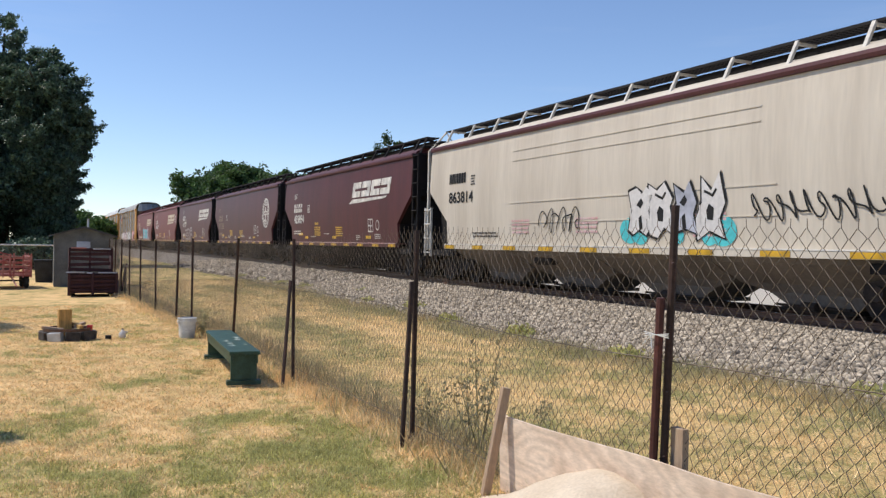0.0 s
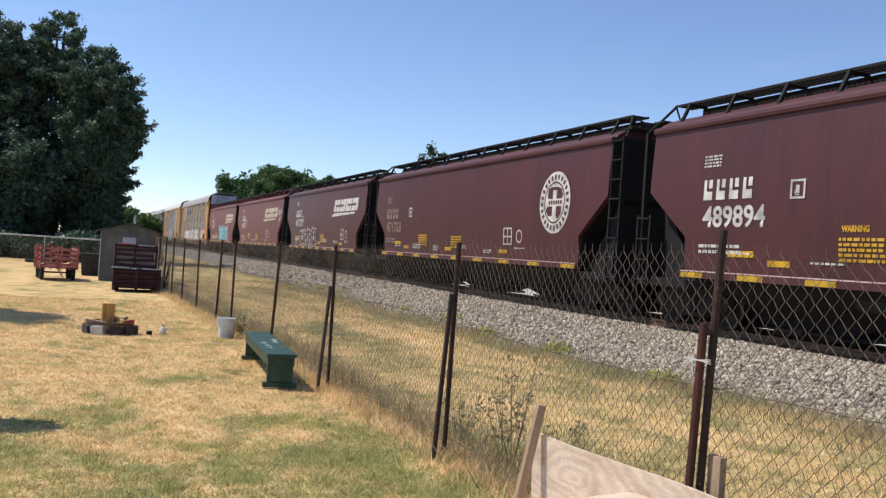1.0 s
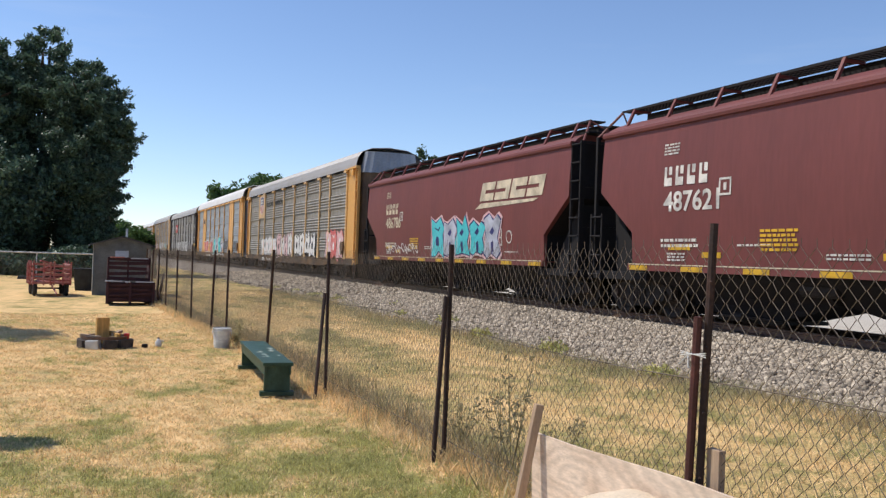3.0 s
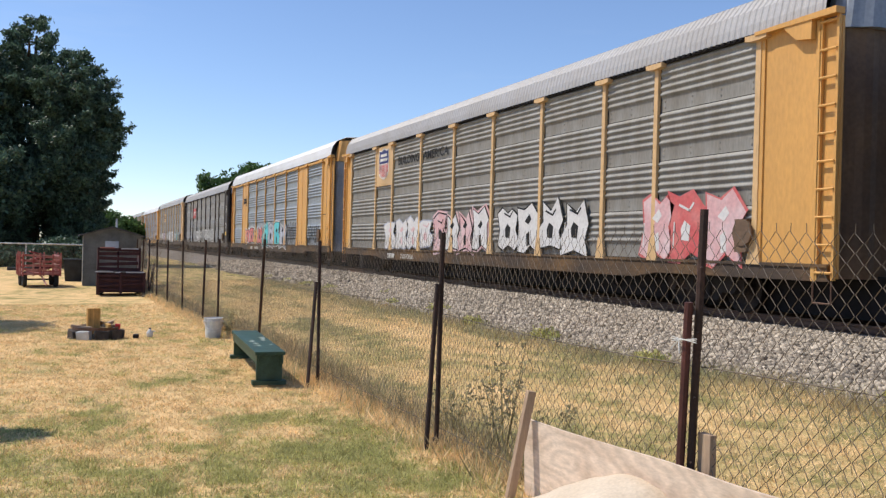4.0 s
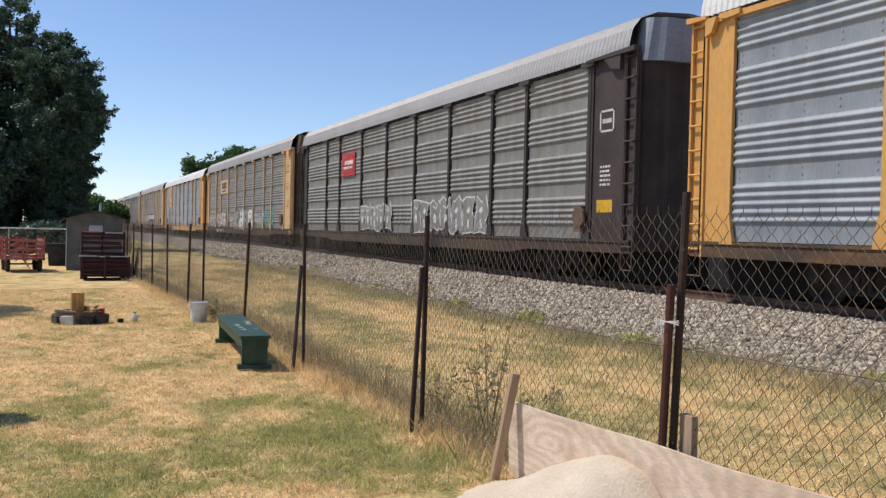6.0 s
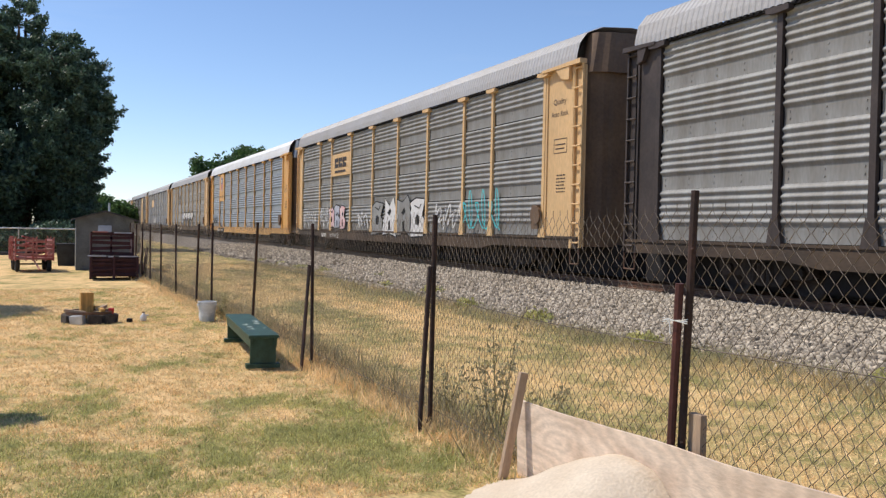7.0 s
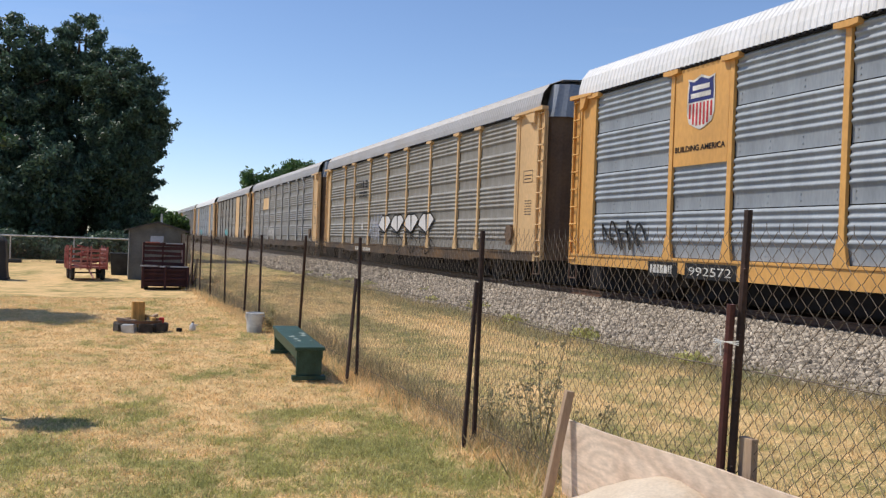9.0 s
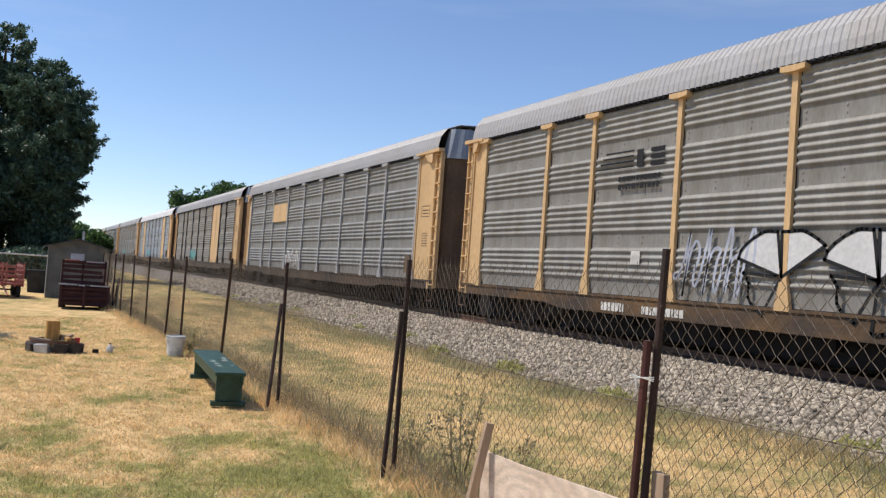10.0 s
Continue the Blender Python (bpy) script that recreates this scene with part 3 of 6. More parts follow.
def add_truck(car, y):
    t = thing_part(car, "truck")
    t.location = (0, y, 0)
    wm, sm = shared("wheel", wheel_mesh), shared("side_frame", side_frame_mesh)
    ax = shared("axle", lambda: Geo().tube((-1.0, 0, 0), (1.0, 0, 0), 0.08, 8).mesh("axle", M["truck"]))
    bo = shared("bolster", lambda: Geo().box(-1.0, 1.0, -0.22, 0.22, 0.42, 0.72).mesh("bolster", M["truck"]))
    for sx in (-1, 1):
        part("side_frame", sm, None, t, at=pose(sx * 0.99, 0, 0, 0, 0, 0 if sx < 0 else 180))
        for yy in (-0.88, 0.88):
            part("wheel", wm, None, t, at=pose(sx * 0.76, yy, 0.46, 0, 0, 0 if sx > 0 else 180))
    for yy in (-0.88, 0.88):
        part("axle", ax, None, t, at=pose(0, yy, 0.46))
    part("bolster", bo, None, t)


def ladder_mesh(h, w, mat, name="ladder", rungs=None, r=0.02):
    """Uprights and rungs along y, on a car's side."""
    g = Geo()
    for y in (0, w):
        g.box(-0.03, 0.03, y - 0.025, y + 0.025, 0, h)
    n = rungs or int(h / 0.42)
    for i in range(n):
        z = 0.12 + i * (h - 0.2) / (n - 1)
        g.tube((-0.04, 0, z), (-0.04, w, z), r, 6)
    return g.mesh(name, M[mat])


def hopper_face(z):
    return 1.50 + 0.07 * math.sin(math.pi * min(1, max(0, (z - 1.1) / 3.05)))


def hopper_inset(z, curved):
    """How far the side is cut in at the car's ends, by height."""
    return 1.25 * min(1.0, max(0.0, (2.78 - z) / 0.95))


def hopper_body_mesh(L, mat, curved):
    g = Geo()
    zs = [1.12, 1.3, 1.5, 1.83, 2.0, 2.25, 2.5, 2.65, 2.78, 3.0, 3.3, 3.6, 3.9, 4.08]
    rings = []
    for z in zs:
        x, y = hopper_face(z), L / 2 - hopper_inset(z, curved)
        rings.append([(-x, -y, z), (x, -y, z), (x, y, z), (-x, y, z)])
    for x, z in ((1.46, 4.16), (1.36, 4.26), (1.18, 4.36), (0.95, 4.44), (0.62, 4.50)):
        rings.append([(-x, -L / 2, z), (x, -L / 2, z), (x, L / 2, z), (-x, L / 2, z)])
    g.loft(rings)
    return g.mesh("hopper_body", M[mat])


def hopper_chord_mesh(L, mat):
    g = Geo()
    for s in (-1, 1):
        prof = [(1.475, 4.03), (1.56, 4.05), (1.575, 4.11), (1.56, 4.17), (1.47, 4.20)]
        g.loft([[(s * x, y, z) for x, z in prof] for y in (-L / 2 - 0.01, L / 2 + 0.01)])
    return g.mesh("top_chord", M[mat])


def hopper_sill_mesh(L, mat):
    g = Geo()
    for s in (-1, 1):
        g.box(min(s * 1.46, s * 1.60), max(s * 1.46, s * 1.60), -L / 2 + 1.2, L / 2 - 1.2, 1.00, 1.15)
    return g.mesh("side_sill", M[mat])


def chute_mesh(w, mat):
    g = Geo()
    b = w / 2
    ring_at = lambda x, y, z: [(-x, -y, z), (x, -y, z), (x, y, z), (-x, y, z)]
    g.loft([ring_at(1.44, b, 1.1), ring_at(1.36, b * 0.995, 0.90), ring_at(0.74, b - 0.10, 0.52), ring_at(0.60, b - 0.70, 0.36), ring_at(0.55, 0.75, 0.14)])
    return g.mesh("discharge_chute", M[mat])


def walkway_mesh(L, mat):
    """Grated roof walk on one side."""
    g = Geo()
    x0, x1, z = -1.02, -0.60, 4.76
    for x in (x0, x1):
        g.box(x - 0.015, x + 0.015, -L / 2 - 0.05, L / 2 + 0.05, z - 0.05, z)
    n = int(L / 0.12)
    for i in range(n + 1):
        y = -L / 2 + L * i / n
        g.box(x0, x1, y - 0.012, y + 0.012, z - 0.035, z - 0.005)
    for k in range(4):
        x = x0 + (x1 - x0) * (k + 1) / 5
        g.box(x - 0.006, x + 0.006, -L / 2, L / 2, z - 0.035, z - 0.005)
    return g.mesh("roof_walk", M[mat])


def build_hopper(lead, L, spec):
    """A covered hopper car; lead: where its leading end is along the track at the clip's start."""
    car = thing("covered_hopper_car", pose(TRACK_X, lead + L / 2, RAIL_Z), spec["label"], "freight car", "hopper cars of the train")
    bm, dk = spec["paint"], spec["dark"]
    key = (L, bm, spec["curved"])
    body = part("body", shared(("hb",) + key, lambda: hopper_body_mesh(L, bm, spec["curved"])), None, car)
    part("top_chord", shared(("hc",) + key, lambda: hopper_chord_mesh(L, spec["chord"])), None, car)
    part("side_sill", shared(("hs",) + key, lambda: hopper_sill_mesh(L, spec["sill"])), None, car)
    part("roof_hatch_trough", shared(("ht",) + key, lambda: bevelled(Geo().box(-0.56, 0.56, -L / 2 + 0.3, L / 2 - 0.3, 4.46, 4.70).mesh("trough", M[dk]), 0.03)), None, car)
    wk = shared(("hw", L, spec["walk"]), lambda: walkway_mesh(L, spec["walk"]))
    part("roof_walk", wk, None, car)
    part("roof_walk", wk, None, car, at=pose(0, 0, 0, 0, 0, 180))
    br = shared(("brace", spec["brace"]), lambda: Geo().prism([(-1.30, -0.035, 4.26), (-1.22, -0.035, 4.30), (-1.00, -0.035, 4.74), (-1.06, -0.035, 4.74)], (0, 0.07, 0)).box(-1.06, -0.6, -0.03, 0.03, 4.66, 4.71).mesh("brace", M[spec["brace"]]))
    n = 12
    for i in range(n):
        y = -L / 2 + 0.5 + (L - 1.0) * i / (n - 1)
        part("walk_brace", br, None, car, at=pose(0, y, 0))
        part("walk_brace", br, None, car, at=pose(0, y, 0, 0, 0, 180))
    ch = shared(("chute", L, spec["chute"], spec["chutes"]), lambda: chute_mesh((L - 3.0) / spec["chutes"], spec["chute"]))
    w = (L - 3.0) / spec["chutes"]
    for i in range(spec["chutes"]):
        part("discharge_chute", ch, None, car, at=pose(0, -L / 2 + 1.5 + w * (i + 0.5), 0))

    h = 0.80
    gate = shared(("gate", L, spec["chutes"]), lambda: Geo().box(-0.66, 0.66, -h, h, 0.06, 0.135).tube((-0.80, -h, 0.16), (-0.80, h, 0.16), 0.025, 6).tube((-0.85, -0.15, 0.16), (-0.85, 0.15, 0.16), 0.08, 8).mesh("outlet_gate", M["truck"]))
    for i in range(spec["chutes"]):
        part("outlet_gate", gate, None, car, at=pose(0, -L / 2 + 1.5 + w * (i + 0.5), 0))
    # the two end boxes are added dark fillers that hide sunlit ground beyond
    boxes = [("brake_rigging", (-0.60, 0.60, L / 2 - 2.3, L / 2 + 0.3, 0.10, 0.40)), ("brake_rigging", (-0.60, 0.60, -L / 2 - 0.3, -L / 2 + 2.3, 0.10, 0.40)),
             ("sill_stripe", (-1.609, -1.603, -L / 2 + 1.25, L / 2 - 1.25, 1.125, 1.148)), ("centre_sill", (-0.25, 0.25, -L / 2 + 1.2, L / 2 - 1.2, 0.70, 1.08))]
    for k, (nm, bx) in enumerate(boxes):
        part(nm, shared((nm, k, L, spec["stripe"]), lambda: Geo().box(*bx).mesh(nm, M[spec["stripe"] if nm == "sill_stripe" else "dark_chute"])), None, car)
    hose = shared(("hose", L), lambda: Geo().tube((-1.15, -L / 2 + 1.6, 0.82), (-1.15, L / 2 - 1.6, 0.82), 0.025, 5).tube((-1.15, 2.1, 0.78), (-1.15, 2.9, 0.78), 0.13, 10).mesh("brake_pipe", M["truck"]))
    part("brake_pipe", hose, None, car)

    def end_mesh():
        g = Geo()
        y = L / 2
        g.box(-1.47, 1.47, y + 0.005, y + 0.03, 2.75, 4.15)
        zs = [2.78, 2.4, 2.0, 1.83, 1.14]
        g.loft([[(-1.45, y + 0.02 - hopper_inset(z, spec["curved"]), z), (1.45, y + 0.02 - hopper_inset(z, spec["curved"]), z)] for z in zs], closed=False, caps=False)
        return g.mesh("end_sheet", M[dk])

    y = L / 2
    # end parts take the dark colour, which holds the shade between cars
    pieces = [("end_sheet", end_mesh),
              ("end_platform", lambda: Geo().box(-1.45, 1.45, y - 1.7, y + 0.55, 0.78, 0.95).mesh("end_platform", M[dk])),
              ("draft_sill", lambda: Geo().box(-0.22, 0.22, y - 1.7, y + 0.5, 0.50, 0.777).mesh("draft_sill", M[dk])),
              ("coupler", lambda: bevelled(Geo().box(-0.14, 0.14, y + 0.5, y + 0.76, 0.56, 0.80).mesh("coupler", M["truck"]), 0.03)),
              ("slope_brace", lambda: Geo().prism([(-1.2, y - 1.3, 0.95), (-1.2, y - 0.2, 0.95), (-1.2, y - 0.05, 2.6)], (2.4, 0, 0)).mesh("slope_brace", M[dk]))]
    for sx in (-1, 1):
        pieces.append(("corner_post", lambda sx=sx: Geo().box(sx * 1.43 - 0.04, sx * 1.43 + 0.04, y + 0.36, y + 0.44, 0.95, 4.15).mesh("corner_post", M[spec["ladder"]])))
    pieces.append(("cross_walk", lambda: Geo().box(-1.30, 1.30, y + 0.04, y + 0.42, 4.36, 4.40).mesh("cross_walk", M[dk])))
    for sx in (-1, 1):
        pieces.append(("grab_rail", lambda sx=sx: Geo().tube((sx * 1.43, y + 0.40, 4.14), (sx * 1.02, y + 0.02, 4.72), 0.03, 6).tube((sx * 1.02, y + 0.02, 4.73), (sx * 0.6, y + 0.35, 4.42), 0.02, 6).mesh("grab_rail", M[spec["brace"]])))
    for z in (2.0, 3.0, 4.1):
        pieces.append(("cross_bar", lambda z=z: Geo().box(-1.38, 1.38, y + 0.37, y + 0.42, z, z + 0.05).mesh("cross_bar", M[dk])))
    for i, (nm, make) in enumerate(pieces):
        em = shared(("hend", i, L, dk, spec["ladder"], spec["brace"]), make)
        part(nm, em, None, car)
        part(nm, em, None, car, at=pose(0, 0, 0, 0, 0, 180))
    lm = shared(("hlad", spec["ladder"]), lambda: ladder_mesh(3.4, 0.42, spec["ladder"]))
    ls = shared(("hlad2", spec["ladder"]), lambda: ladder_mesh(1.55, 0.45, spec["ladder"], rungs=4))
    for sx in (-1, 1):
        r = 0 if sx < 0 else 180
        part("ladder", lm, None, car, at=pose(sx * 1.50, -L / 2 - 0.44 if sx < 0 else -L / 2 - 0.02, 0.75, 0, 0, r))
        part("ladder", ls, None, car, at=pose(sx * 1.50, L / 2 + 0.02 if sx < 0 else L / 2 + 0.46, 0.75, 0, 0, r))
    for y in (-L / 2 + 0.95, L / 2 - 0.95):
        add_truck(car, y)
    f = lambda z: hopper_face(z) + 0.012
    top = L / 2
    spec["marks"](car, f, top)
    strip = shared("strip", lambda: Geo().box(-1.612, -1.604, -0.33, 0.33, 1.01, 1.11).mesh("reflective_strip", M["yellow_mark"]))
    for i in range(9):
        part("reflective_strip", strip, None, car, at=pose(0, -L / 2 + 1.6 + i * (L - 3.2) / 8, 0))
    return car


def italic_bars(car, f, y, z, w, h, mat):
    """A slanted emblem: four solid leaning blocks with small notches over a wedge, no lettering."""
    g = thing_part(car, "road_emblem")
    sl = lambda pts: [(x + yy * 0.28, yy) for x, yy in pts]
    bw = w / 4.3
    for i in range(4):
        x, a, c = i * (bw * 1.10), 0.40, 0.58
        e = x + bw * (0.30 if i % 2 else 0.34)
        base, mid, high = [(x, 0), (x + bw, 0), (x + bw, a * h), (x, a * h)], [(x, a * h), (e, a * h), (e, c * h), (x, c * h)], [(x, c * h), (x + bw, c * h), (x + bw, h), (x, h)]
        if i % 2:
            mid = [(2 * x + bw - u, v) for u, v in mid]
        for q in (base, mid, high):
            marking(g, flat([sl(q)]), M[mat], y, z, f, "emblem_block")
    marking(g, flat([[(-0.35 * bw, -0.42 * h), (0.1 * bw, -0.12 * h), (w * 0.95, -0.12 * h), (w * 0.88, -0.26 * h)]]), M[mat], y, z, f, "underline")


def plain_marks(car, f, y0, extra_seed, mat="white_mark", number="", size=0.40, z=2.38, w=1.72):
    """Reporting letters as blocks, the number in characters, small stencils."""
    q = []
    for i in range(4):
        x = i * size * 0.92
        q += [rect(x, 0.4, x + size * 0.20, 0.4 + size), rect(x + size * 0.20, 0.4, x + size * 0.62, 0.4 + size * 0.42), rect(x + size * 0.36, 0.4 + size * 0.58, x + size * 0.62, 0.4 + size)]
    marking(car, flat(q), M[mat], y0, z, f, "reporting_mark")
    if number:
        marking(car, letters(number, size, bold=0.012, width=w), M[mat], y0, z - 0.12, f, "car_number")
    marking(car, flat(bars(4, 0.5, 0.035, 0.03, extra_seed)), M[mat], y0 + 0.05, z + 1.25, f, "stencil_block")
    marking(car, flat(bars(2, 1.2, 0.06, 0.05, extra_seed + 1)), M[mat], y0 + 0.1, 1.62, f, "stencil_block")


def red_small_marks(car, f, top, seed):
    r = random.Random(seed)
    marking(car, flat([rect(0.8, 0, 1.5, 0.12)]), M["yellow_mark"], top - 1.75, 1.45, f, "yellow_panel")
    marking(car, flat(bars(5, 0.9, 0.05, 0.035, seed)), M["yellow_mark"], top - 5.2, 1.78, f, "warning_text")
    marking(car, flat(bars(5, 0.9, 0.05, 0.035, seed + 3)), M["yellow_mark"], top - 8.3, 1.74, f, "warning_text")
    marking(car, flat([rect(0, 0, 0.04, 0.34), rect(0.3, 0, 0.34, 0.34), rect(0, 0, 0.34, 0.04), rect(0, 0.3, 0.34, 0.34), rect(0.13, 0.1, 0.21, 0.24)]), M["white_mark"], top - 4.1, 2.5, f, "inspection_box")
    for i in range(6):
        y = top - 2.5 - i * 2.1
        marking(car, flat(bars(r.choice((1, 2, 3)), r.uniform(0.4, 0.9), 0.035, 0.03, seed + 7 + i)), M["white_mark"], y, r.uniform(1.35, 1.55), f, "stencil_block")
    for i in range(3):
        marking(car, flat([rect(0, 0, 0.55, 0.11)]), M["yellow_mark"], top - 3.6 - i * 4.2, 1.30, f, "yellow_panel")
    marking(car, flat([rect(0, 0, 0.04, 0.5), rect(0.5, 0, 0.54, 0.5), rect(0, 0, 0.54, 0.04), rect(0, 0.46, 0.54, 0.5), rect(0.25, 0, 0.29, 0.5), rect(0, 0.22, 0.54, 0.26)]), M["white_mark"], top - 12.3, 1.55, f, "placard_box")
    marking(car, flat(ring(0.2, 0.25, 0.15, 0.19, 1.0, 20)), M["white_mark"], top - 13.1, 1.55, f, "round_stencil")


def marks_tan(car, f, top):
    marking(car, flat(bars(1, 1.1, 0.30, 0, 4)), M["black_mark"], top - 1.45, 2.95, f, "reporting_mark")
    marking(car, letters("863814", 0.32, width=1.6, bold=0.01), M["black_mark"], top - 1.45, 2.38, f, "car_number")
    marking(car, flat(bars(4, 0.25, 0.04, 0.04, 6)), M["black_mark"], top - 2.9, 3.1, f, "stencil_block")
    marking(car, flat(bars(2, 1.5, 0.04, 0.05, 8)), M["black_mark"], top - 3.0, 1.45, f, "stencil_block")
    for y, z, w in ((top - 5.3, 3.62, 8.7), (top - 5.3, 3.36, 8.7), (top - 5.2, 1.72, 9.2), (top - 5.2, 2.25, 9.2)):
        part("stiffener_rib", Geo().box(-hopper_face(z) - 0.014, -hopper_face(z) + 0.05, y - w, y, z - 0.012, z + 0.012), M["hopper_tan"], car)
    for cx, cz, r in ((0.0, 0.12, 0.34), (0.35, 0.02, 0.24), (2.75, 0.10, 0.36), (2.4, 0.0, 0.22), (1.5, 0.0, 0.2)):
        marking(car, flat([disc(cx, cz, r, r * 0.8, 18)]), M["teal_spray"], top - 10.35, 1.36, f, "sprayed_cloud")
    spray_piece(car, top - 10.35, 1.36, 2.8, 1.05, 4, ["white_spray", "white_spray", "lilac_spray"], "black_mark", f, 11, "black_mark")
    scrawl(car, top - 6.8, 1.45, 1.7, 0.6, "black_mark", f, 5, 0.032, 6)
    scrawl(car, top - 13.8, 1.62, 2.7, 0.50, "black_mark", f, 8, 0.034, 10)
    for y, n in ((top - 5.3, 4), (top - 8.3, 4), (top - 12.3, 5)):
        marking(car, flat(bars(n, 0.9, 0.05, 0.05, n)), M["pink_spray"], y, 1.75, f, "warning_text")


def marks_a(car, f, top):   # slanted emblem high on the leading half
    plain_marks(car, f, top - 1.8, 21, number="489894", z=2.15)
    marking(car, letters("WARNING", 0.10, width=0.55, bold=0.006), M["yellow_mark"], top - 5.25, 1.93, f, "warning_text")
    red_small_marks(car, f, top, 31)
    italic_bars(car, f, top - 10.4, 2.92, 4.1, 0.58, "white_mark")
    marking(car, letters("C", 0.12), M["white_mark"], top - 4.2, 2.56, f, "inspection_letter")


def marks_b(car, f, top):   # round emblem near the leading end
    plain_marks(car, f, top - 1.5, 22, "faded_mark", "471703", z=2.05)
    red_small_marks(car, f, top, 32)
    g = thing_part(car, "round_emblem")
    y, z = top - 15.25, 2.7
    marking(g, flat([disc(0, 0, 0.80, 0.82, 36)]), M["white_mark"], y, z, f, "emblem_disc")
    h = lambda zz: f(zz) + 0.005
    marking(g, flat(ring(0, 0, 0.50, 0.54, 1.02, 32) + [disc(0, 0.27, 0.42, 0.14, 20, 0.35, math.pi - 0.35), ]), M["hopper_red"], y, z, h, "emblem_ring")
    cross = [[(a * ca - b * sa, a * sa + b * ca) for a, b in ((0.10, 0.10), (0.36, 0.10), (0.44, 0.20), (0.30, 0.36), (0.10, 0.36))] for ca, sa in ((1, 0), (0, 1), (-1, 0), (0, -1))]
    for q in cross:
        marking(g, flat([q]), M["hopper_red"], y, z, h, "emblem_quarter")
    q = []
    for i in range(24):
        a = 2 * math.pi * i / 24
        q.append([(0.60 * math.cos(a), 0.61 * math.sin(a)), (0.73 * math.cos(a), 0.74 * math.sin(a)), (0.73 * math.cos(a + 0.13), 0.74 * math.sin(a + 0.13)), (0.60 * math.cos(a + 0.13), 0.61 * math.sin(a + 0.13))])
    marking(g, flat(q), M["hopper_red"], y, z, h, "lettering_bar")
    q = [rect(-0.3 + i * 0.12, -0.05, -0.22 + i * 0.12, 0.05) for i in range(6)]
    marking(g, flat(q), M["hopper_red"], y, z, h, "lettering_bar")


def marks_c(car, f, top):
    plain_marks(car, f, top - 2.5, 23, number="497375")
    red_small_marks(car, f, top, 33)
    italic_bars(car, f, top - 10.8, 2.92, 4.1, 0.58, "white_mark")
    spray_piece(car, top - 3.8, 1.22, 3.6, 0.9, 4, ["hopper_red"], "white_spray", f, 14, "white_spray")


def marks_d(car, f, top):
    plain_marks(car, f, top - 2.4, 24, number="487621")
    red_small_marks(car, f, top, 34)
    italic_bars(car, f, top - 11.6, 2.90, 4.3, 0.62, "cream_mark")
    scrawl(car, top - 16.35, 2.95, 0.85, 0.45, "white_spray", f, 19, 0.035, 5)
    scrawl(car, top - 16.6, 2.55, 0.45, 0.35, "white_spray", f, 20, 0.035, 3)


def marks_e(car, f, top):
    plain_marks(car, f, top - 2.5, 25, "cream_mark", "486786")
    red_small_marks(car, f, top, 35)
    italic_bars(car, f, top - 11.3, 2.90, 3.9, 0.55, "cream_mark")
    spray_piece(car, top - 7.4, 1.20, 5.3, 1.2, 5, ["teal_spray", "lilac_spray", "teal_spray"], "blue_mark", f, 15, "blue_mark", "pink_spray")
    scrawl(car, top - 2.7, 1.25, 3.4, 0.4, "white_spray", f, 29, 0.04, 9)


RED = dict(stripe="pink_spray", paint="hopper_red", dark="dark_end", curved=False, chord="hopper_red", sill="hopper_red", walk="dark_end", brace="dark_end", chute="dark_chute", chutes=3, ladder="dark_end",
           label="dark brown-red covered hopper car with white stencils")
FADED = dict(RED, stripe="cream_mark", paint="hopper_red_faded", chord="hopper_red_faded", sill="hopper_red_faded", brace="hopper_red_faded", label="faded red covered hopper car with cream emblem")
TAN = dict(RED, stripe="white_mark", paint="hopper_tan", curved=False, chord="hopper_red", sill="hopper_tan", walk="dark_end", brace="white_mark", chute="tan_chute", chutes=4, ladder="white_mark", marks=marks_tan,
           label="off-white covered hopper car with sprayed graffiti on its side")
HOPPERS = [(5.35, 17.85, TAN), (24.77, 16.5, dict(RED, marks=marks_a, curved=False)), (42.95, 17.75, dict(RED, marks=marks_b, curved=False, label="dark brown-red covered hopper car with round white emblem")), (62.34, 16.15, dict(RED, marks=marks_c)),
           (80.02, 17.55, dict(FADED, marks=marks_d)), (99.05, 16.55, dict(FADED, marks=marks_e, label="faded red covered hopper car with turquoise graffiti"))]

# ---- enclosed auto carriers ----
RACK_L = 27.3
POSTS = [1.75, 4.70, 6.65, 9.55, 12.40, 15.20, 18.05, 20.95, 22.90, 26.20]
rack_face = lambda z: 1.56


def sheet_mesh(w, mat, h=1.014):
    """One corrugated side sheet: five rounded ridges over a flat band with small bolts."""
    g = Geo()
    prof = [(1.487, 0.0), (1.487, 0.27)]
    for k in range(5):
        z = 0.29 + k * 0.143
        prof += [(1.487 + 0.048 * (0.5 - 0.5 * math.cos(2 * math.pi * t / 7)), z + 0.143 * t / 7) for t in range(1, 7)]
    prof.append((1.487, h))
    g.loft([[(-x, y, z) for x, z in prof] for y in (-w / 2, w / 2)], closed=False, caps=False)
    me = g.mesh("side_sheet", M[mat], True)
    b = Geo()
    n = max(3, int(w / 0.6))
    for i in range(n):
        y = -w / 2 + 0.12 + i * (w - 0.24) / (n - 1)
        for z in (0.08, 0.20):
            b.box(-1.499, -1.484, y - 0.014, y + 0.014, z, z + 0.028)
    bm = bmesh.new()
    bm.from_mesh(me)
    bm.from_mesh(b.mesh("bolts", M[mat]))
    bm.to_mesh(me)
    bm.free()
    return me


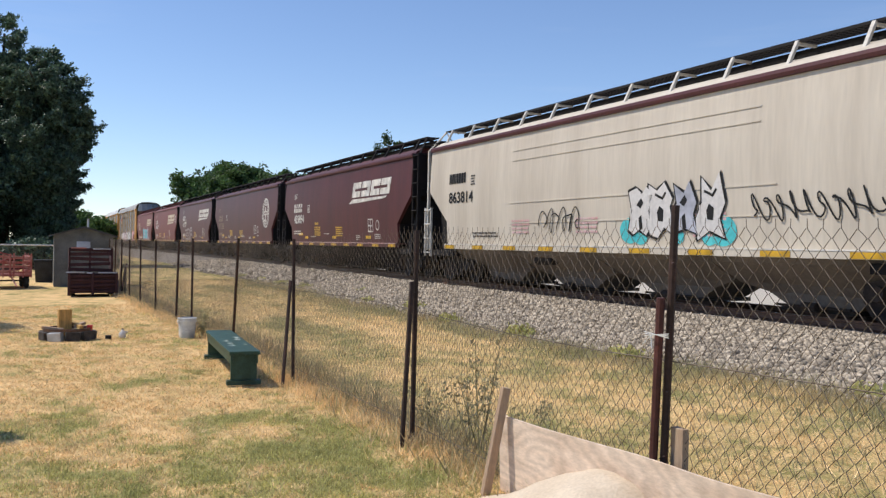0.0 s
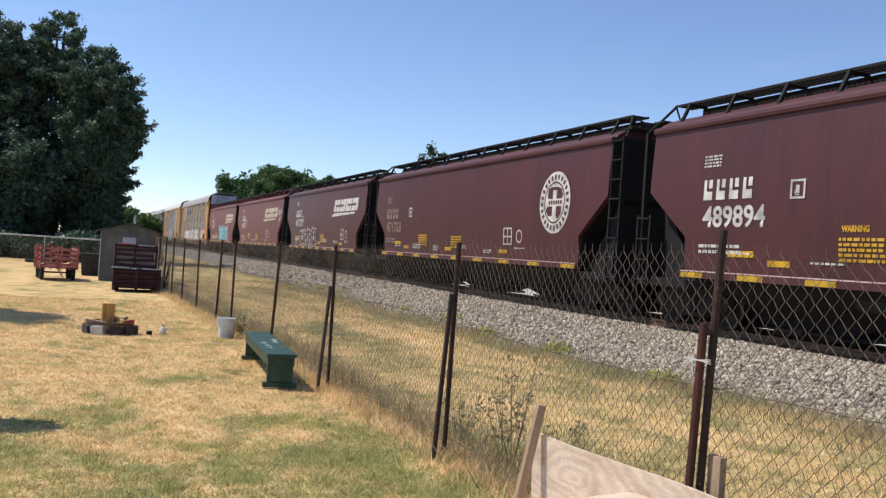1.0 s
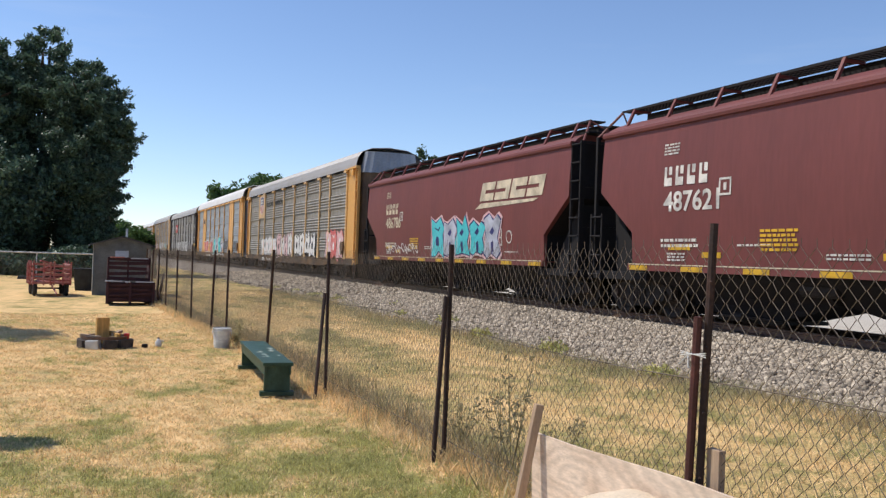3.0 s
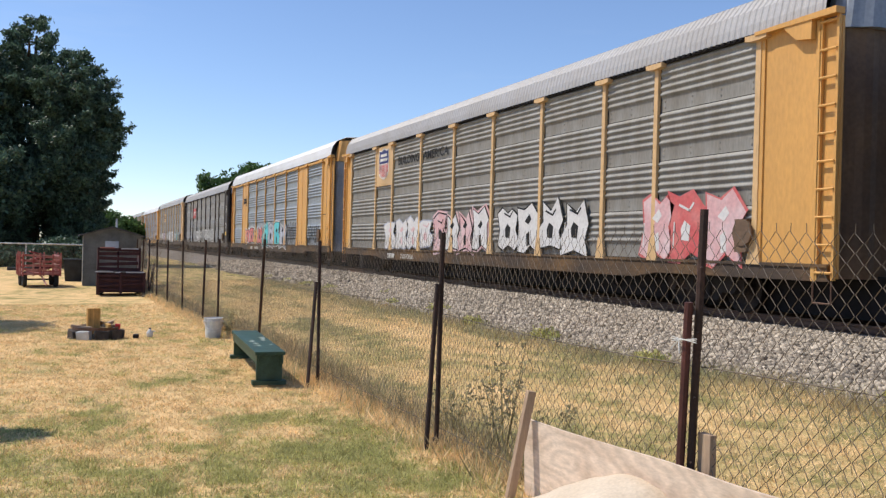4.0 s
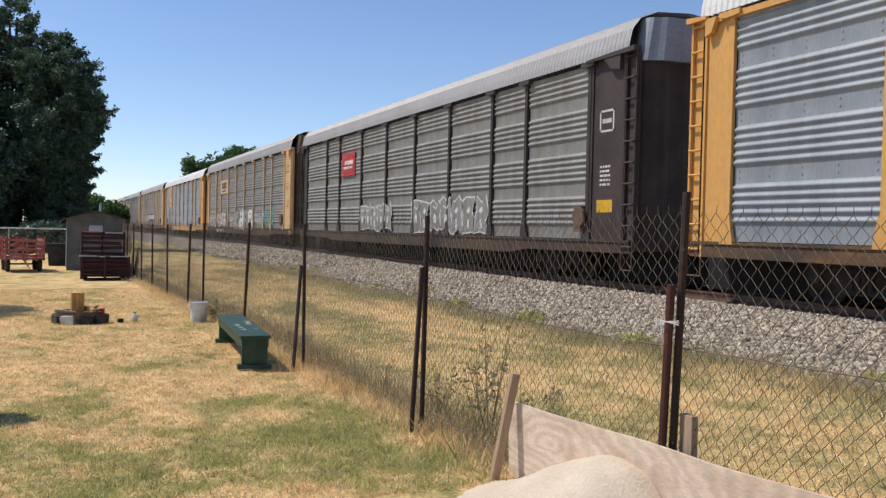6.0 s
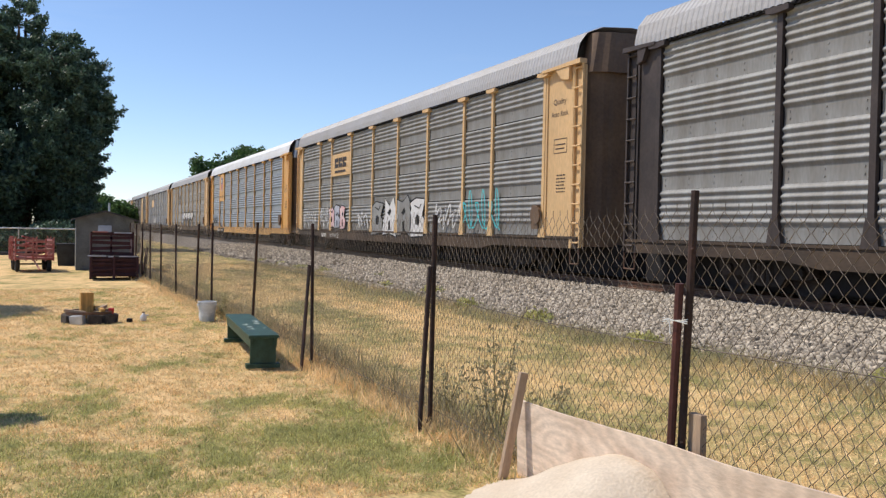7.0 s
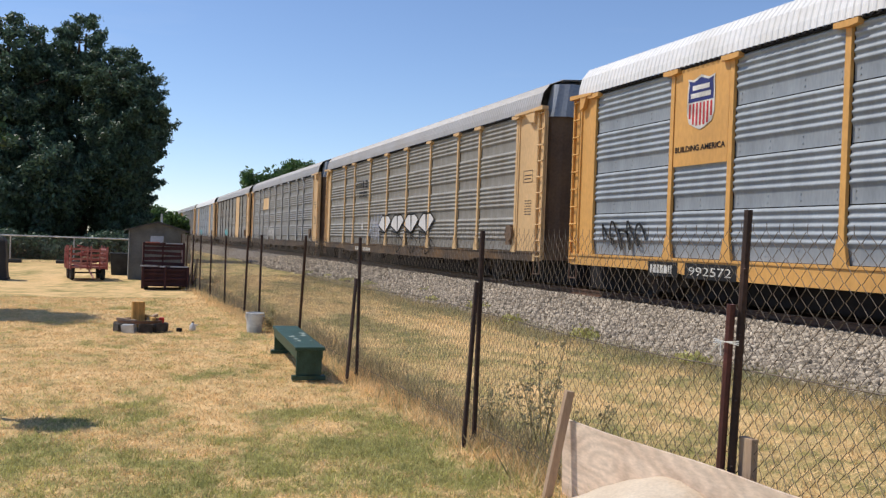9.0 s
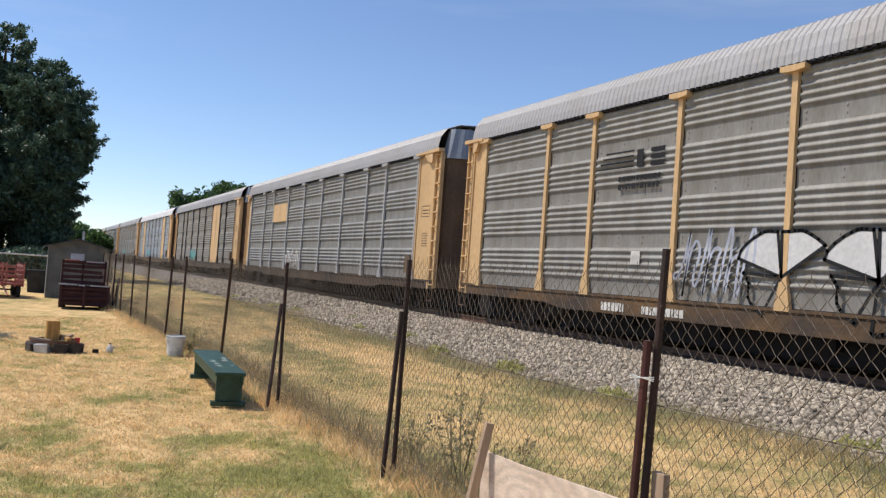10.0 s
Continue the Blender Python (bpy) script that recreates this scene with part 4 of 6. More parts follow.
def rack_roof_mesh(mat):
    g = Geo()
    half = [(1.59, 5.08), (1.57, 5.27), (1.50, 5.55), (1.30, 5.80), (0.85, 5.98)]
    prof = [(-x, z) for x, z in half] + [(0, 6.05)] + [(x, z) for x, z in half[::-1]]
    rings = []
    n = 170
    for i in range(n):
        y0 = -RACK_L / 2 + 0.25 + (RACK_L - 0.5) * i / n
        p = (RACK_L - 0.5) / n
        for dy, k in ((0, 0), (0.3 * p, 0), (0.45 * p, 0.014), (0.85 * p, 0.014), (0.999 * p, 0)):
            rings.append([(x * (1 + k / 1.6), y0 + dy, z + k * (0.3 + (z - 5.08))) for x, z in prof])
    g.loft(rings, closed=False, caps=False)
    return g.mesh("roof", M[mat])


def eave_mesh():
    g = Geo()
    for i in range(165):
        y = -RACK_L / 2 + 0.35 + i * 0.162
        g.box(-1.612, -1.56, y, y + 0.08, 5.045, 5.085)
    g.box(-1.575, -1.48, -RACK_L / 2 + 0.3, RACK_L / 2 - 0.3, 5.03, 5.075)
    return g.mesh("eave_edge", M["dark_end"])


def rack_end_mesh(mat, z0, z1, bulge):
    g = Geo()
    n = 24
    rings = []
    for z in (z0, z1):
        k = 1.0 if z < 5.2 else 0.86
        rings.append([(1.38 * k * math.cos(math.pi * i / n), -(bulge + (0.05 if i % 4 in (1, 2) else 0)) * k * math.sin(math.pi * i / n) ** 0.7, z) for i in range(n + 1)] + [(-1.30 * k, 0.2, z), (1.30 * k, 0.2, z)])
    g.loft(rings)
    return g.mesh("end_door", M[mat], False)


def post_mesh(mat, pale, w=0.125):
    g = Geo()
    g.box(-1.575, -1.50, -w / 2, w / 2, 0.95, 5.05)
    g.prism([(-1.66, -w / 2 - 0.20, 5.05), (-1.66, w / 2 + 0.20, 5.05), (-1.66, w / 2 + 0.20, 4.96), (-1.66, w / 2 + 0.02, 4.94), (-1.66, -w / 2 - 0.02, 4.94), (-1.66, -w / 2 - 0.20, 4.96)], (0.14, 0, 0))
    g.prism([(-1.59, -w / 2 - 0.02, 1.42), (-1.59, w / 2 + 0.02, 1.42), (-1.59, w / 2 + 0.11, 0.94), (-1.59, -w / 2 - 0.11, 0.94)], (0.07, 0, 0))
    return g.mesh("side_post", M[mat])


def rack_sill_mesh(mat):
    g = Geo()
    L = RACK_L
    out = [(-L / 2 + 0.1, 0.94), (-L / 2 + 0.1, 0.70), (-L / 2 + 4.6, 0.69), (-L / 2 + 5.4, 0.58), (L / 2 - 5.4, 0.58), (L / 2 - 4.6, 0.69), (L / 2 - 0.1, 0.70), (L / 2 - 0.1, 0.94)]
    for x in (-1.56, 1.46):
        g.prism([(x, y, z) for y, z in out], (0.10, 0, 0))
    g.box(-1.585, -1.50, -L / 2 + 0.1, L / 2 - 0.1, 0.93, 0.985)
    g.box(1.50, 1.585, -L / 2 + 0.1, L / 2 - 0.1, 0.93, 0.985)
    return g.mesh("side_sill", M[mat])


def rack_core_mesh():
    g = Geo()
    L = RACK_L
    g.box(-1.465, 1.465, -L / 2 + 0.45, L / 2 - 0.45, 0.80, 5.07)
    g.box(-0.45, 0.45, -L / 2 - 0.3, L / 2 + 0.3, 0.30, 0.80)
    # next two: dark boxes added in place of the shade below the floor
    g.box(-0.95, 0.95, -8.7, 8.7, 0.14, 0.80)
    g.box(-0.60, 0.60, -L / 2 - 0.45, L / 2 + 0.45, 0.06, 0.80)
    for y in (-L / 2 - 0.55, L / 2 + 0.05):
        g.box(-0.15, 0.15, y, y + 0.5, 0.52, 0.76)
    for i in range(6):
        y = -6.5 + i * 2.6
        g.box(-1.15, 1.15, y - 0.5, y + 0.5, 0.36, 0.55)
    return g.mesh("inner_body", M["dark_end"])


def build_rack(lead, spec):
    """An enclosed auto-carrier car; lead: its leading end along the track at the clip's start."""
    L = RACK_L
    car = thing("auto_carrier_car", pose(TRACK_X, lead + L / 2, RAIL_Z), spec["label"], "freight car", "auto carrier cars of the train")
    yl, pm, sm = spec["trim"], spec["post"], spec["sheet"]
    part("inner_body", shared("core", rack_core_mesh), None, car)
    part("roof", shared(("roof", spec["roof"]), lambda: rack_roof_mesh(spec["roof"])), None, car)
    part("eave_edge", shared("eave", eave_mesh), None, car, "dark notched edge under the roof")
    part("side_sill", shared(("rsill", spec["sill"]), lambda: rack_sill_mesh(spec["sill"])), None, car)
    for i, p in enumerate(POSTS):
        part("side_post", shared(("post", pm), lambda: post_mesh(pm, pm)), None, car, at=pose(0, -L / 2 + p, 0))
        if i + 1 < len(POSTS):
            q = POSTS[i + 1]
            w = round(q - p - 0.16, 2)
            y = -L / 2 + (p + q) / 2
            if i in spec["solid"]:
                part("side_plate", shared(("plate", w, yl), lambda: Geo().box(-1.545, -1.46, -w / 2, w / 2, 0.98, 5.04).box(-1.56, -1.54, -0.02, 0.02, 0.98, 5.04).mesh("side_plate", M[yl])), None, car, at=pose(0, y, 0))
            else:
                for k in range(4):
                    part("side_sheet", shared(("sheet", w, sm, spec["seam"]), lambda: sheet_mesh(w, sm, 1.014 - spec["seam"])), None, car, at=pose(0, y, 0.995 + k * 1.015))

    pieces = [("end_panel", lambda: Geo().box(-1.53, -1.46, 0.42, 1.62, 0.98, 5.02)),
              ("door_post", lambda: Geo().box(-1.56, -1.46, 1.60, 1.70, 0.985, 5.02)),
              ("corner_post", lambda: Geo().box(-1.57, -1.44, 0.34, 0.44, 0.70, 5.01)),
              ("ladder_plate", lambda: Geo().box(-1.50, -1.45, -0.03, 0.335, 0.75, 5.0)),
              ("header_beam", lambda: Geo().prism([(-1.68, -0.05, 5.02), (-1.68, spec["header"], 5.02), (-1.68, spec["header"], 5.08), (-1.68, -0.05, 5.13)], (0.2, 0, 0))),
              ("header_gusset", lambda: Geo().prism([(-1.66, 0.46, 5.02), (-1.66, 1.1, 5.02), (-1.66, 0.8, 4.75), (-1.66, 0.47, 4.70)], (0.10, 0, 0)))]

    def mirrored(make, nm):
        me = make().mesh(nm, M[yl])
        for v in me.vertices:
            v.co.y = -(v.co.y if v.co.y < 0.5 else 0.5 + (v.co.y - 0.5) * 0.45)
        me.flip_normals()
        return me

    for i, (nm, make) in enumerate(pieces):
        part(nm, shared(("rend", i, yl, spec["header"]), lambda: make().mesh(nm, M[yl])), None, car, at=pose(0, -L / 2, 0))
        part(nm, shared(("rendm", i, yl, spec["header"]), lambda: mirrored(make, nm)), None, car, at=pose(0, L / 2, 0))
    lad = shared(("rlad", yl), lambda: ladder_mesh(4.3, 0.34, yl, r=0.022))
    if spec["lead_ladder"]:
        part("ladder", lad, None, car, at=pose(-1.54, -L / 2 + 0.0, 0.72))
    else:
        # no opening here: a thin brown strip stands in for a slot's shadow
        part("slot_shade_strip", Geo().box(-1.512, -1.503, -L / 2 + 0.10, -L / 2 + 0.20, 0.98, 5.0), M["end_brown"], car, "brown strip painted as slot shade beside the corner post")
        part("panel_seam", Geo().box(-1.536, -1.531, -L / 2 + 0.98, -L / 2 + 1.01, 0.98, 5.0), M["brown_paint"], car)
        part("panel_seam", Geo().box(-1.536, -1.531, -L / 2 + 1.01, -L / 2 + 1.58, 2.44, 2.47), M["brown_paint"], car)
        part("top_rail", Geo().box(-1.60, -1.50, -L / 2 + 0.3, L / 2 - 0.3, 4.93, 5.04), M[yl], car)
        for k in range(3):
            part("grab_iron", Geo().tube((-1.60, -L / 2 + 0.46, 1.1 + 0.4 * k), (-1.60, -L / 2 + 0.86, 1.1 + 0.4 * k), 0.02, 6), M[yl], car)
    part("ladder", lad, None, car, at=pose(-1.54, L / 2 - 0.36, 0.72))
    for turn, y in ((0, -L / 2 + 0.32), (180, L / 2 - 0.32)):
        d = part("end_door", shared(("ed", spec["door"]), lambda: rack_end_mesh(spec["door"], 0.75, 4.85, 0.40)), None, car, at=pose(0, y, 0, 0, 0, turn))
        part("end_hood", shared(("eh", spec["hood"]), lambda: rack_end_mesh(spec["hood"], 4.853, 5.80, 0.55)), None, car, at=pose(0, y, 0, 0, 0, turn))
    q = Geo()
    q.box(-1.66, -1.52, -L / 2 + 1.85, -L / 2 + 2.15, 1.15, 1.75)
    q.tube((-1.68, -L / 2 + 1.95, 1.5), (-1.62, -L / 2 + 1.95, 1.5), 0.24, 14)
    part("hand_brake", q, M["end_brown"], car, "rusty hand brake wheel and housing")
    for y in (-L / 2 + 0.02, L / 2 - 0.4):
        st = Geo()
        for a, b in (((-1.55, y, 0.70), (-1.55, y, 0.34)), ((-1.55, y + 0.38, 0.70), (-1.55, y + 0.38, 0.34)), ((-1.55, y, 0.34), (-1.55, y + 0.38, 0.34))):
            st.tube(a, b, 0.018, 6)
        part("step", st, M["rail"], car)
    add_truck(car, -10.0)
    add_truck(car, 10.0)
    car.scale = (1, 1, spec["tall"])
    spec["marks"](car, L / 2)
    return car


def sill_writing(car, y, text, mat="white_mark", plate=True):
    f = lambda z: 1.565
    if plate:
        marking(car, flat([rect(-0.1, -0.06, 1.0, 0.26), rect(1.25, -0.06, 2.9, 0.26)]), M["black_mark"], y, 0.63, f, "number_board")
    h = lambda z: 1.572
    marking(car, flat(bars(1, 0.8, 0.18, 0, 3)), M[mat], y, 0.64, h, "reporting_mark")
    if text:
        marking(car, letters(text, 0.18, width=1.35), M[mat], y - 1.4, 0.64, h, "car_number")
    else:
        marking(car, flat(bars(1, 1.3, 0.16, 0, 9)), M[mat], y - 1.4, 0.64, h, "car_number")


def bay(i):
    """The local y of the trailing side of a bay, and its width."""
    return -RACK_L / 2 + POSTS[i + 1] - 0.09, POSTS[i + 1] - POSTS[i] - 0.18


def logo_plate(car, i, z0, z1, mat):
    y, w = bay(i)
    g = Geo()
    g.box(-1.56, -1.48, y - w, y, z0, z1)
    return part("emblem_plate", g, M[mat], car)


def three_block_logo(car, y, z, w, h, mat):
    """A bold three-block emblem drawn as plain shapes."""
    f = lambda zz: 1.575
    g = thing_part(car, "road_emblem")
    bw = w / 3.25
    for i in range(3):
        x = i * bw * 1.12
        for q in ([(x, 0), (x + bw, 0), (x + bw, 0.42 * h), (x, 0.42 * h)], [(x, 0.42 * h), (x + 0.42 * bw, 0.42 * h), (x + 0.42 * bw, 0.60 * h), (x, 0.60 * h)], [(x, 0.60 * h), (x + bw, 0.60 * h), (x + bw, h), (x, h)]):
            marking(g, flat([q]), M[mat], y, z, f, "emblem_block")


def end_stencils(car, top, seed):
    f = lambda z: 1.535
    marking(car, flat([rect(0, 0, 0.62, 0.02), rect(0, 0.34, 0.62, 0.36), rect(0, 0, 0.02, 0.36), rect(0.60, 0, 0.62, 0.36)] + [rect(0.08, 0.1, 0.5, 0.13), rect(0.08, 0.2, 0.54, 0.23)]), M["brown_paint"], -top + 1.30, 3.0, f, "stencil_box")
    marking(car, flat(bars(6, 0.42, 0.03, 0.05, seed)), M["brown_paint"], -top + 1.15, 2.45, f, "stencil_block")


def rack_1(car, top):
    y, w = bay(7)
    logo_plate(car, 7, 3.45, 5.0, "yellow_pale")
    shield(car, y - 0.35, 3.75, w - 0.7, 1.1, lambda z: 1.565)
    f = lambda z: 1.542
    marking(car, letters("BUILDING", 0.30, width=2.1, bold=0.01), M["black_mark"], bay(6)[0] - 0.5, 4.14, f, "slogan")
    marking(car, letters("AMERICA", 0.30, width=2.2, bold=0.01), M["black_mark"], bay(5)[0] - 0.1, 4.14, f, "slogan")
    spray_piece(car, top - 5.7, 1.02, 4.8, 1.05, 4, ["white_spray"], "lilac_spray", rack_face, 41, "pink_spray")
    spray_piece(car, top - 10.7, 1.02, 4.0, 1.2, 4, ["pink_spray", "white_spray"], "black_mark", rack_face, 42, "black_mark", "pink_spray")
    spray_piece(car, top - 15.5, 1.02, 4.6, 1.35, 4, ["white_spray"], "black_mark", rack_face, 43, "black_mark")
    spray_piece(car, top - 22.2, 0.95, 3.0, 1.4, 3, ["pink_spray", "red_spray"], "red_spray", rack_face, 44, "white_spray")
    sill_writing(car, 7.6, "700066", plate=False)


def rack_2(car, top):
    y, w = bay(7)
    three_block_logo(car, y - 0.45, 3.65, 0.95, 0.34, "black_mark")
    marking(car, flat([rect(0, 0, 0.05, 0.6), rect(0, 0.55, 0.2, 0.6), rect(0, 0, 0.2, 0.05), rect(1.25, 0, 1.3, 0.6), rect(1.1, 0.55, 1.3, 0.6), rect(1.1, 0, 1.3, 0.05)]), M["black_mark"], y - 0.25, 3.5, lambda z: 1.565, "emblem_bracket")
    spray_piece(car, top - 5.9, 0.98, 5.5, 1.0, 4, ["red_spray", "red_spray", "yellow"], "black_mark", rack_face, 51, "brown_paint", "white_spray")
    spray_piece(car, top - 11.7, 0.85, 6.4, 1.42, 4, ["teal_spray", "lilac_spray"], "brown_paint", rack_face, 52, "black_mark", "white_spray")
    scrawl(car, top - 18.2, 1.0, 2.2, 1.2, "brown_paint", rack_face, 53, 0.08, 6)
    scrawl(car, bay(0)[0] - 0.2, 1.1, 2.3, 0.9, "black_mark", rack_face, 54, 0.06, 7)
    sill_writing(car, bay(6)[0] - 1.2, "", plate=False)


def rack_3(car, top):
    y, w = bay(6)
    g = Geo().box(-1.56, -1.50, y - 2.0, y - 0.3, 3.3, 4.25)
    part("emblem_plate", g, M["red_mark"], car)
    marking(car, flat([rect(0, 0, 1.2, 0.1), rect(0.2, 0.18, 1.3, 0.34)]), M["white_mark"], y - 0.5, 3.6, lambda z: 1.57, "emblem_bar")
    spray_piece(car, top - 9.2, 1.05, 3.6, 1.0, 5, ["panel_grey"], "white_spray", rack_face, 61, "white_spray")
    spray_piece(car, top - 14.7, 1.05, 5.8, 1.05, 7, ["panel_grey"], "white_spray", rack_face, 62, "white_spray")
    marking(car, flat([rect(0, 0, 0.55, 0.05), rect(0, 0.45, 0.55, 0.5), rect(0, 0, 0.05, 0.5), rect(0.5, 0, 0.55, 0.5), rect(0.1, 0.2, 0.45, 0.3)]), M["white_mark"], -top + 1.35, 3.4, lambda z: 1.535, "stencil_box")
    marking(car, flat([rect(0, 0, 0.6, 0.28)]), M["yellow_mark"], -top + 1.4, 1.6, lambda z: 1.535, "yellow_panel")
    marking(car, flat(bars(5, 0.4, 0.05, 0.05, 4)), M["white_mark"], -top + 1.3, 2.6, lambda z: 1.535, "stencil_block")


def rack_4(car, top):
    y, w = bay(6)
    logo_plate(car, 6, 3.35, 4.3, "yellow_pale")
    three_block_logo(car, y - 0.45, 3.7, 1.75, 0.42, "brown_paint")
    marking(car, flat([rect(0, 0, 1.6, 0.1)]), M["brown_paint"], y - 0.5, 3.48, lambda z: 1.575, "lettering_bar")
    spray_piece(car, top - 6.2, 1.02, 2.4, 1.0, 3, ["pink_spray", "lilac_spray"], "black_mark", rack_face, 71, "black_mark")
    scrawl(car, bay(8)[0] - 0.4, 1.1, 2.3, 0.7, "white_spray", rack_face, 76, 0.04, 8)
    scrawl(car, bay(7)[0] - 0.1, 1.1, 1.6, 0.9, "white_spray", rack_face, 77, 0.04, 6)
    sill_writing(car, top - 4.9, "9912", plate=False)
    scrawl(car, bay(5)[0] - 1.0, 1.1, 1.3, 0.6, "white_spray", rack_face, 72, 0.06, 4)
    spray_piece(car, top - 12.1, 0.85, 5.6, 1.30, 4, ["panel_grey", "white_spray"], "black_mark", rack_face, 73, "black_mark")
    scrawl(car, bay(2)[0] - 0.6, 1.1, 2.0, 0.8, "white_spray", rack_face, 74, 0.06, 5)
    scrawl(car, bay(1)[0] + 0.1, 1.05, 2.6, 1.2, "teal_spray", rack_face, 75, 0.05, 6)
    end_stencils(car, top, 5)
    marking(car, letters("Quality", 0.14, width=0.6), M["brown_paint"], -top + 1.35, 4.2, lambda z: 1.535, "stencil_word")
    marking(car, letters("Auto Rack", 0.14, width=0.8), M["brown_paint"], -top + 1.45, 3.9, lambda z: 1.535, "stencil_word")


def rack_5(car, top):
    y, w = bay(7)
    logo_plate(car, 7, 2.95, 5.02, "yellow")
    shield(car, y - 0.48, 3.75, w - 0.95, 1.0, lambda z: 1.565)
    marking(car, letters("BUILDING AMERICA", 0.12, width=w - 0.12, bold=0.004), M["black_mark"], y - 0.06, 3.25, lambda z: 1.57, "slogan")
    scrawl(car, top - 1.75, 1.1, 1.7, 0.7, "black_mark", rack_face, 82, 0.07, 5)
    scrawl(car, bay(3)[0] - 0.3, 1.0, 1.4, 0.5, "white_spray", rack_face, 83, 0.05, 5)
    sill_writing(car, bay(7)[0] + 0.7, "992572")
    end_stencils(car, top, 6)


def rack_6(car, top):
    y, w = bay(6)
    f = lambda z: 1.545
    q = [rect(1.4, 0.05, 1.62, 0.42), rect(1.85, 0.05, 2.3, 0.14), rect(1.85, 0.19, 2.3, 0.28), rect(1.85, 0.33, 2.3, 0.42)]
    q += [rect(0.0 + 0.1 * i, 0.06 + i * 0.11, 1.3, 0.10 + i * 0.11) for i in range(4)]
    marking(car, flat(q), M["black_mark"], y - 0.1, 3.65, f, "road_emblem")
    marking(car, flat(bars(2, 1.4, 0.11, 0.07, 12)), M["black_mark"], y - 0.9, 3.42, f, "lettering_bar")
    scrawl(car, bay(6)[0] - 3.0, 1.05, 1.9, 1.3, "lilac_spray", rack_face, 92, 0.06, 7)
    g = thing_part(car, "graffiti")
    fills, lines = [], []
    r = random.Random(93)
    for i in range(4):
        cx = 0.85 + i * 1.85
        for a0, a1 in ((0.5, 1.6), (1.7, 2.9), (3.2, 4.3), (4.6, 5.6)):
            if i == 0 and a0 > 4:
                continue
            q = [(cx, 0.62)] + [(cx + 0.9 * (1 + 0.15 * math.sin(5 * t)) * math.cos(t), 0.72 + 0.78 * (1 + 0.15 * math.sin(3 * t)) * math.sin(t)) for t in [a0 + (a1 - a0) * k / 8 for k in range(9)]]
            if a0 < 3:
                fills.append(q)
            lines += stroke(q + [q[0]], 0.06)
    for q in fills:
        marking(g, flat([q]), M["white_spray"], top - 11.2, 0.88, lambda z: rack_face(z) + 0.010, "sprayed_form")
    marking(g, flat(lines), M["black_mark"], top - 11.2, 0.88, lambda z: rack_face(z) + 0.016, "outline")
    marking(car, flat([rect(0, 0, 0.3, 0.28)]), M["white_mark"], bay(6)[0] - 1.5, 1.65, f, "sticker")
    sill_writing(car, bay(6)[0] - 0.6, "", plate=False)
    end_stencils(car, top, 7)


def rack_plain(seed, logo):
    def marks(car, top):
        y, w = bay(6)
        if logo:
            logo_plate(car, 6, 3.35, 4.25, logo)
        r = random.Random(seed)
        scrawl(car, bay(5)[0], 1.1, r.uniform(2, 4), 0.8, r.choice(("white_spray", "teal_spray", "lilac_spray")), rack_face, seed, 0.07, 9)
        end_stencils(car, top, seed)
    return marks


def rack_spec(marks, sheet, trim, post, roof, sill, solid=(), door="end_brown", hood="end_grey", label="", tall=1.0, seam=0.0, header=1.75, lead_ladder=True):
    return dict(marks=marks, sheet=sheet, trim=trim, post=post, roof=roof, sill=sill, solid=solid, door=door, hood=hood, label=label, tall=tall, seam=seam, header=header, lead_ladder=lead_ladder)


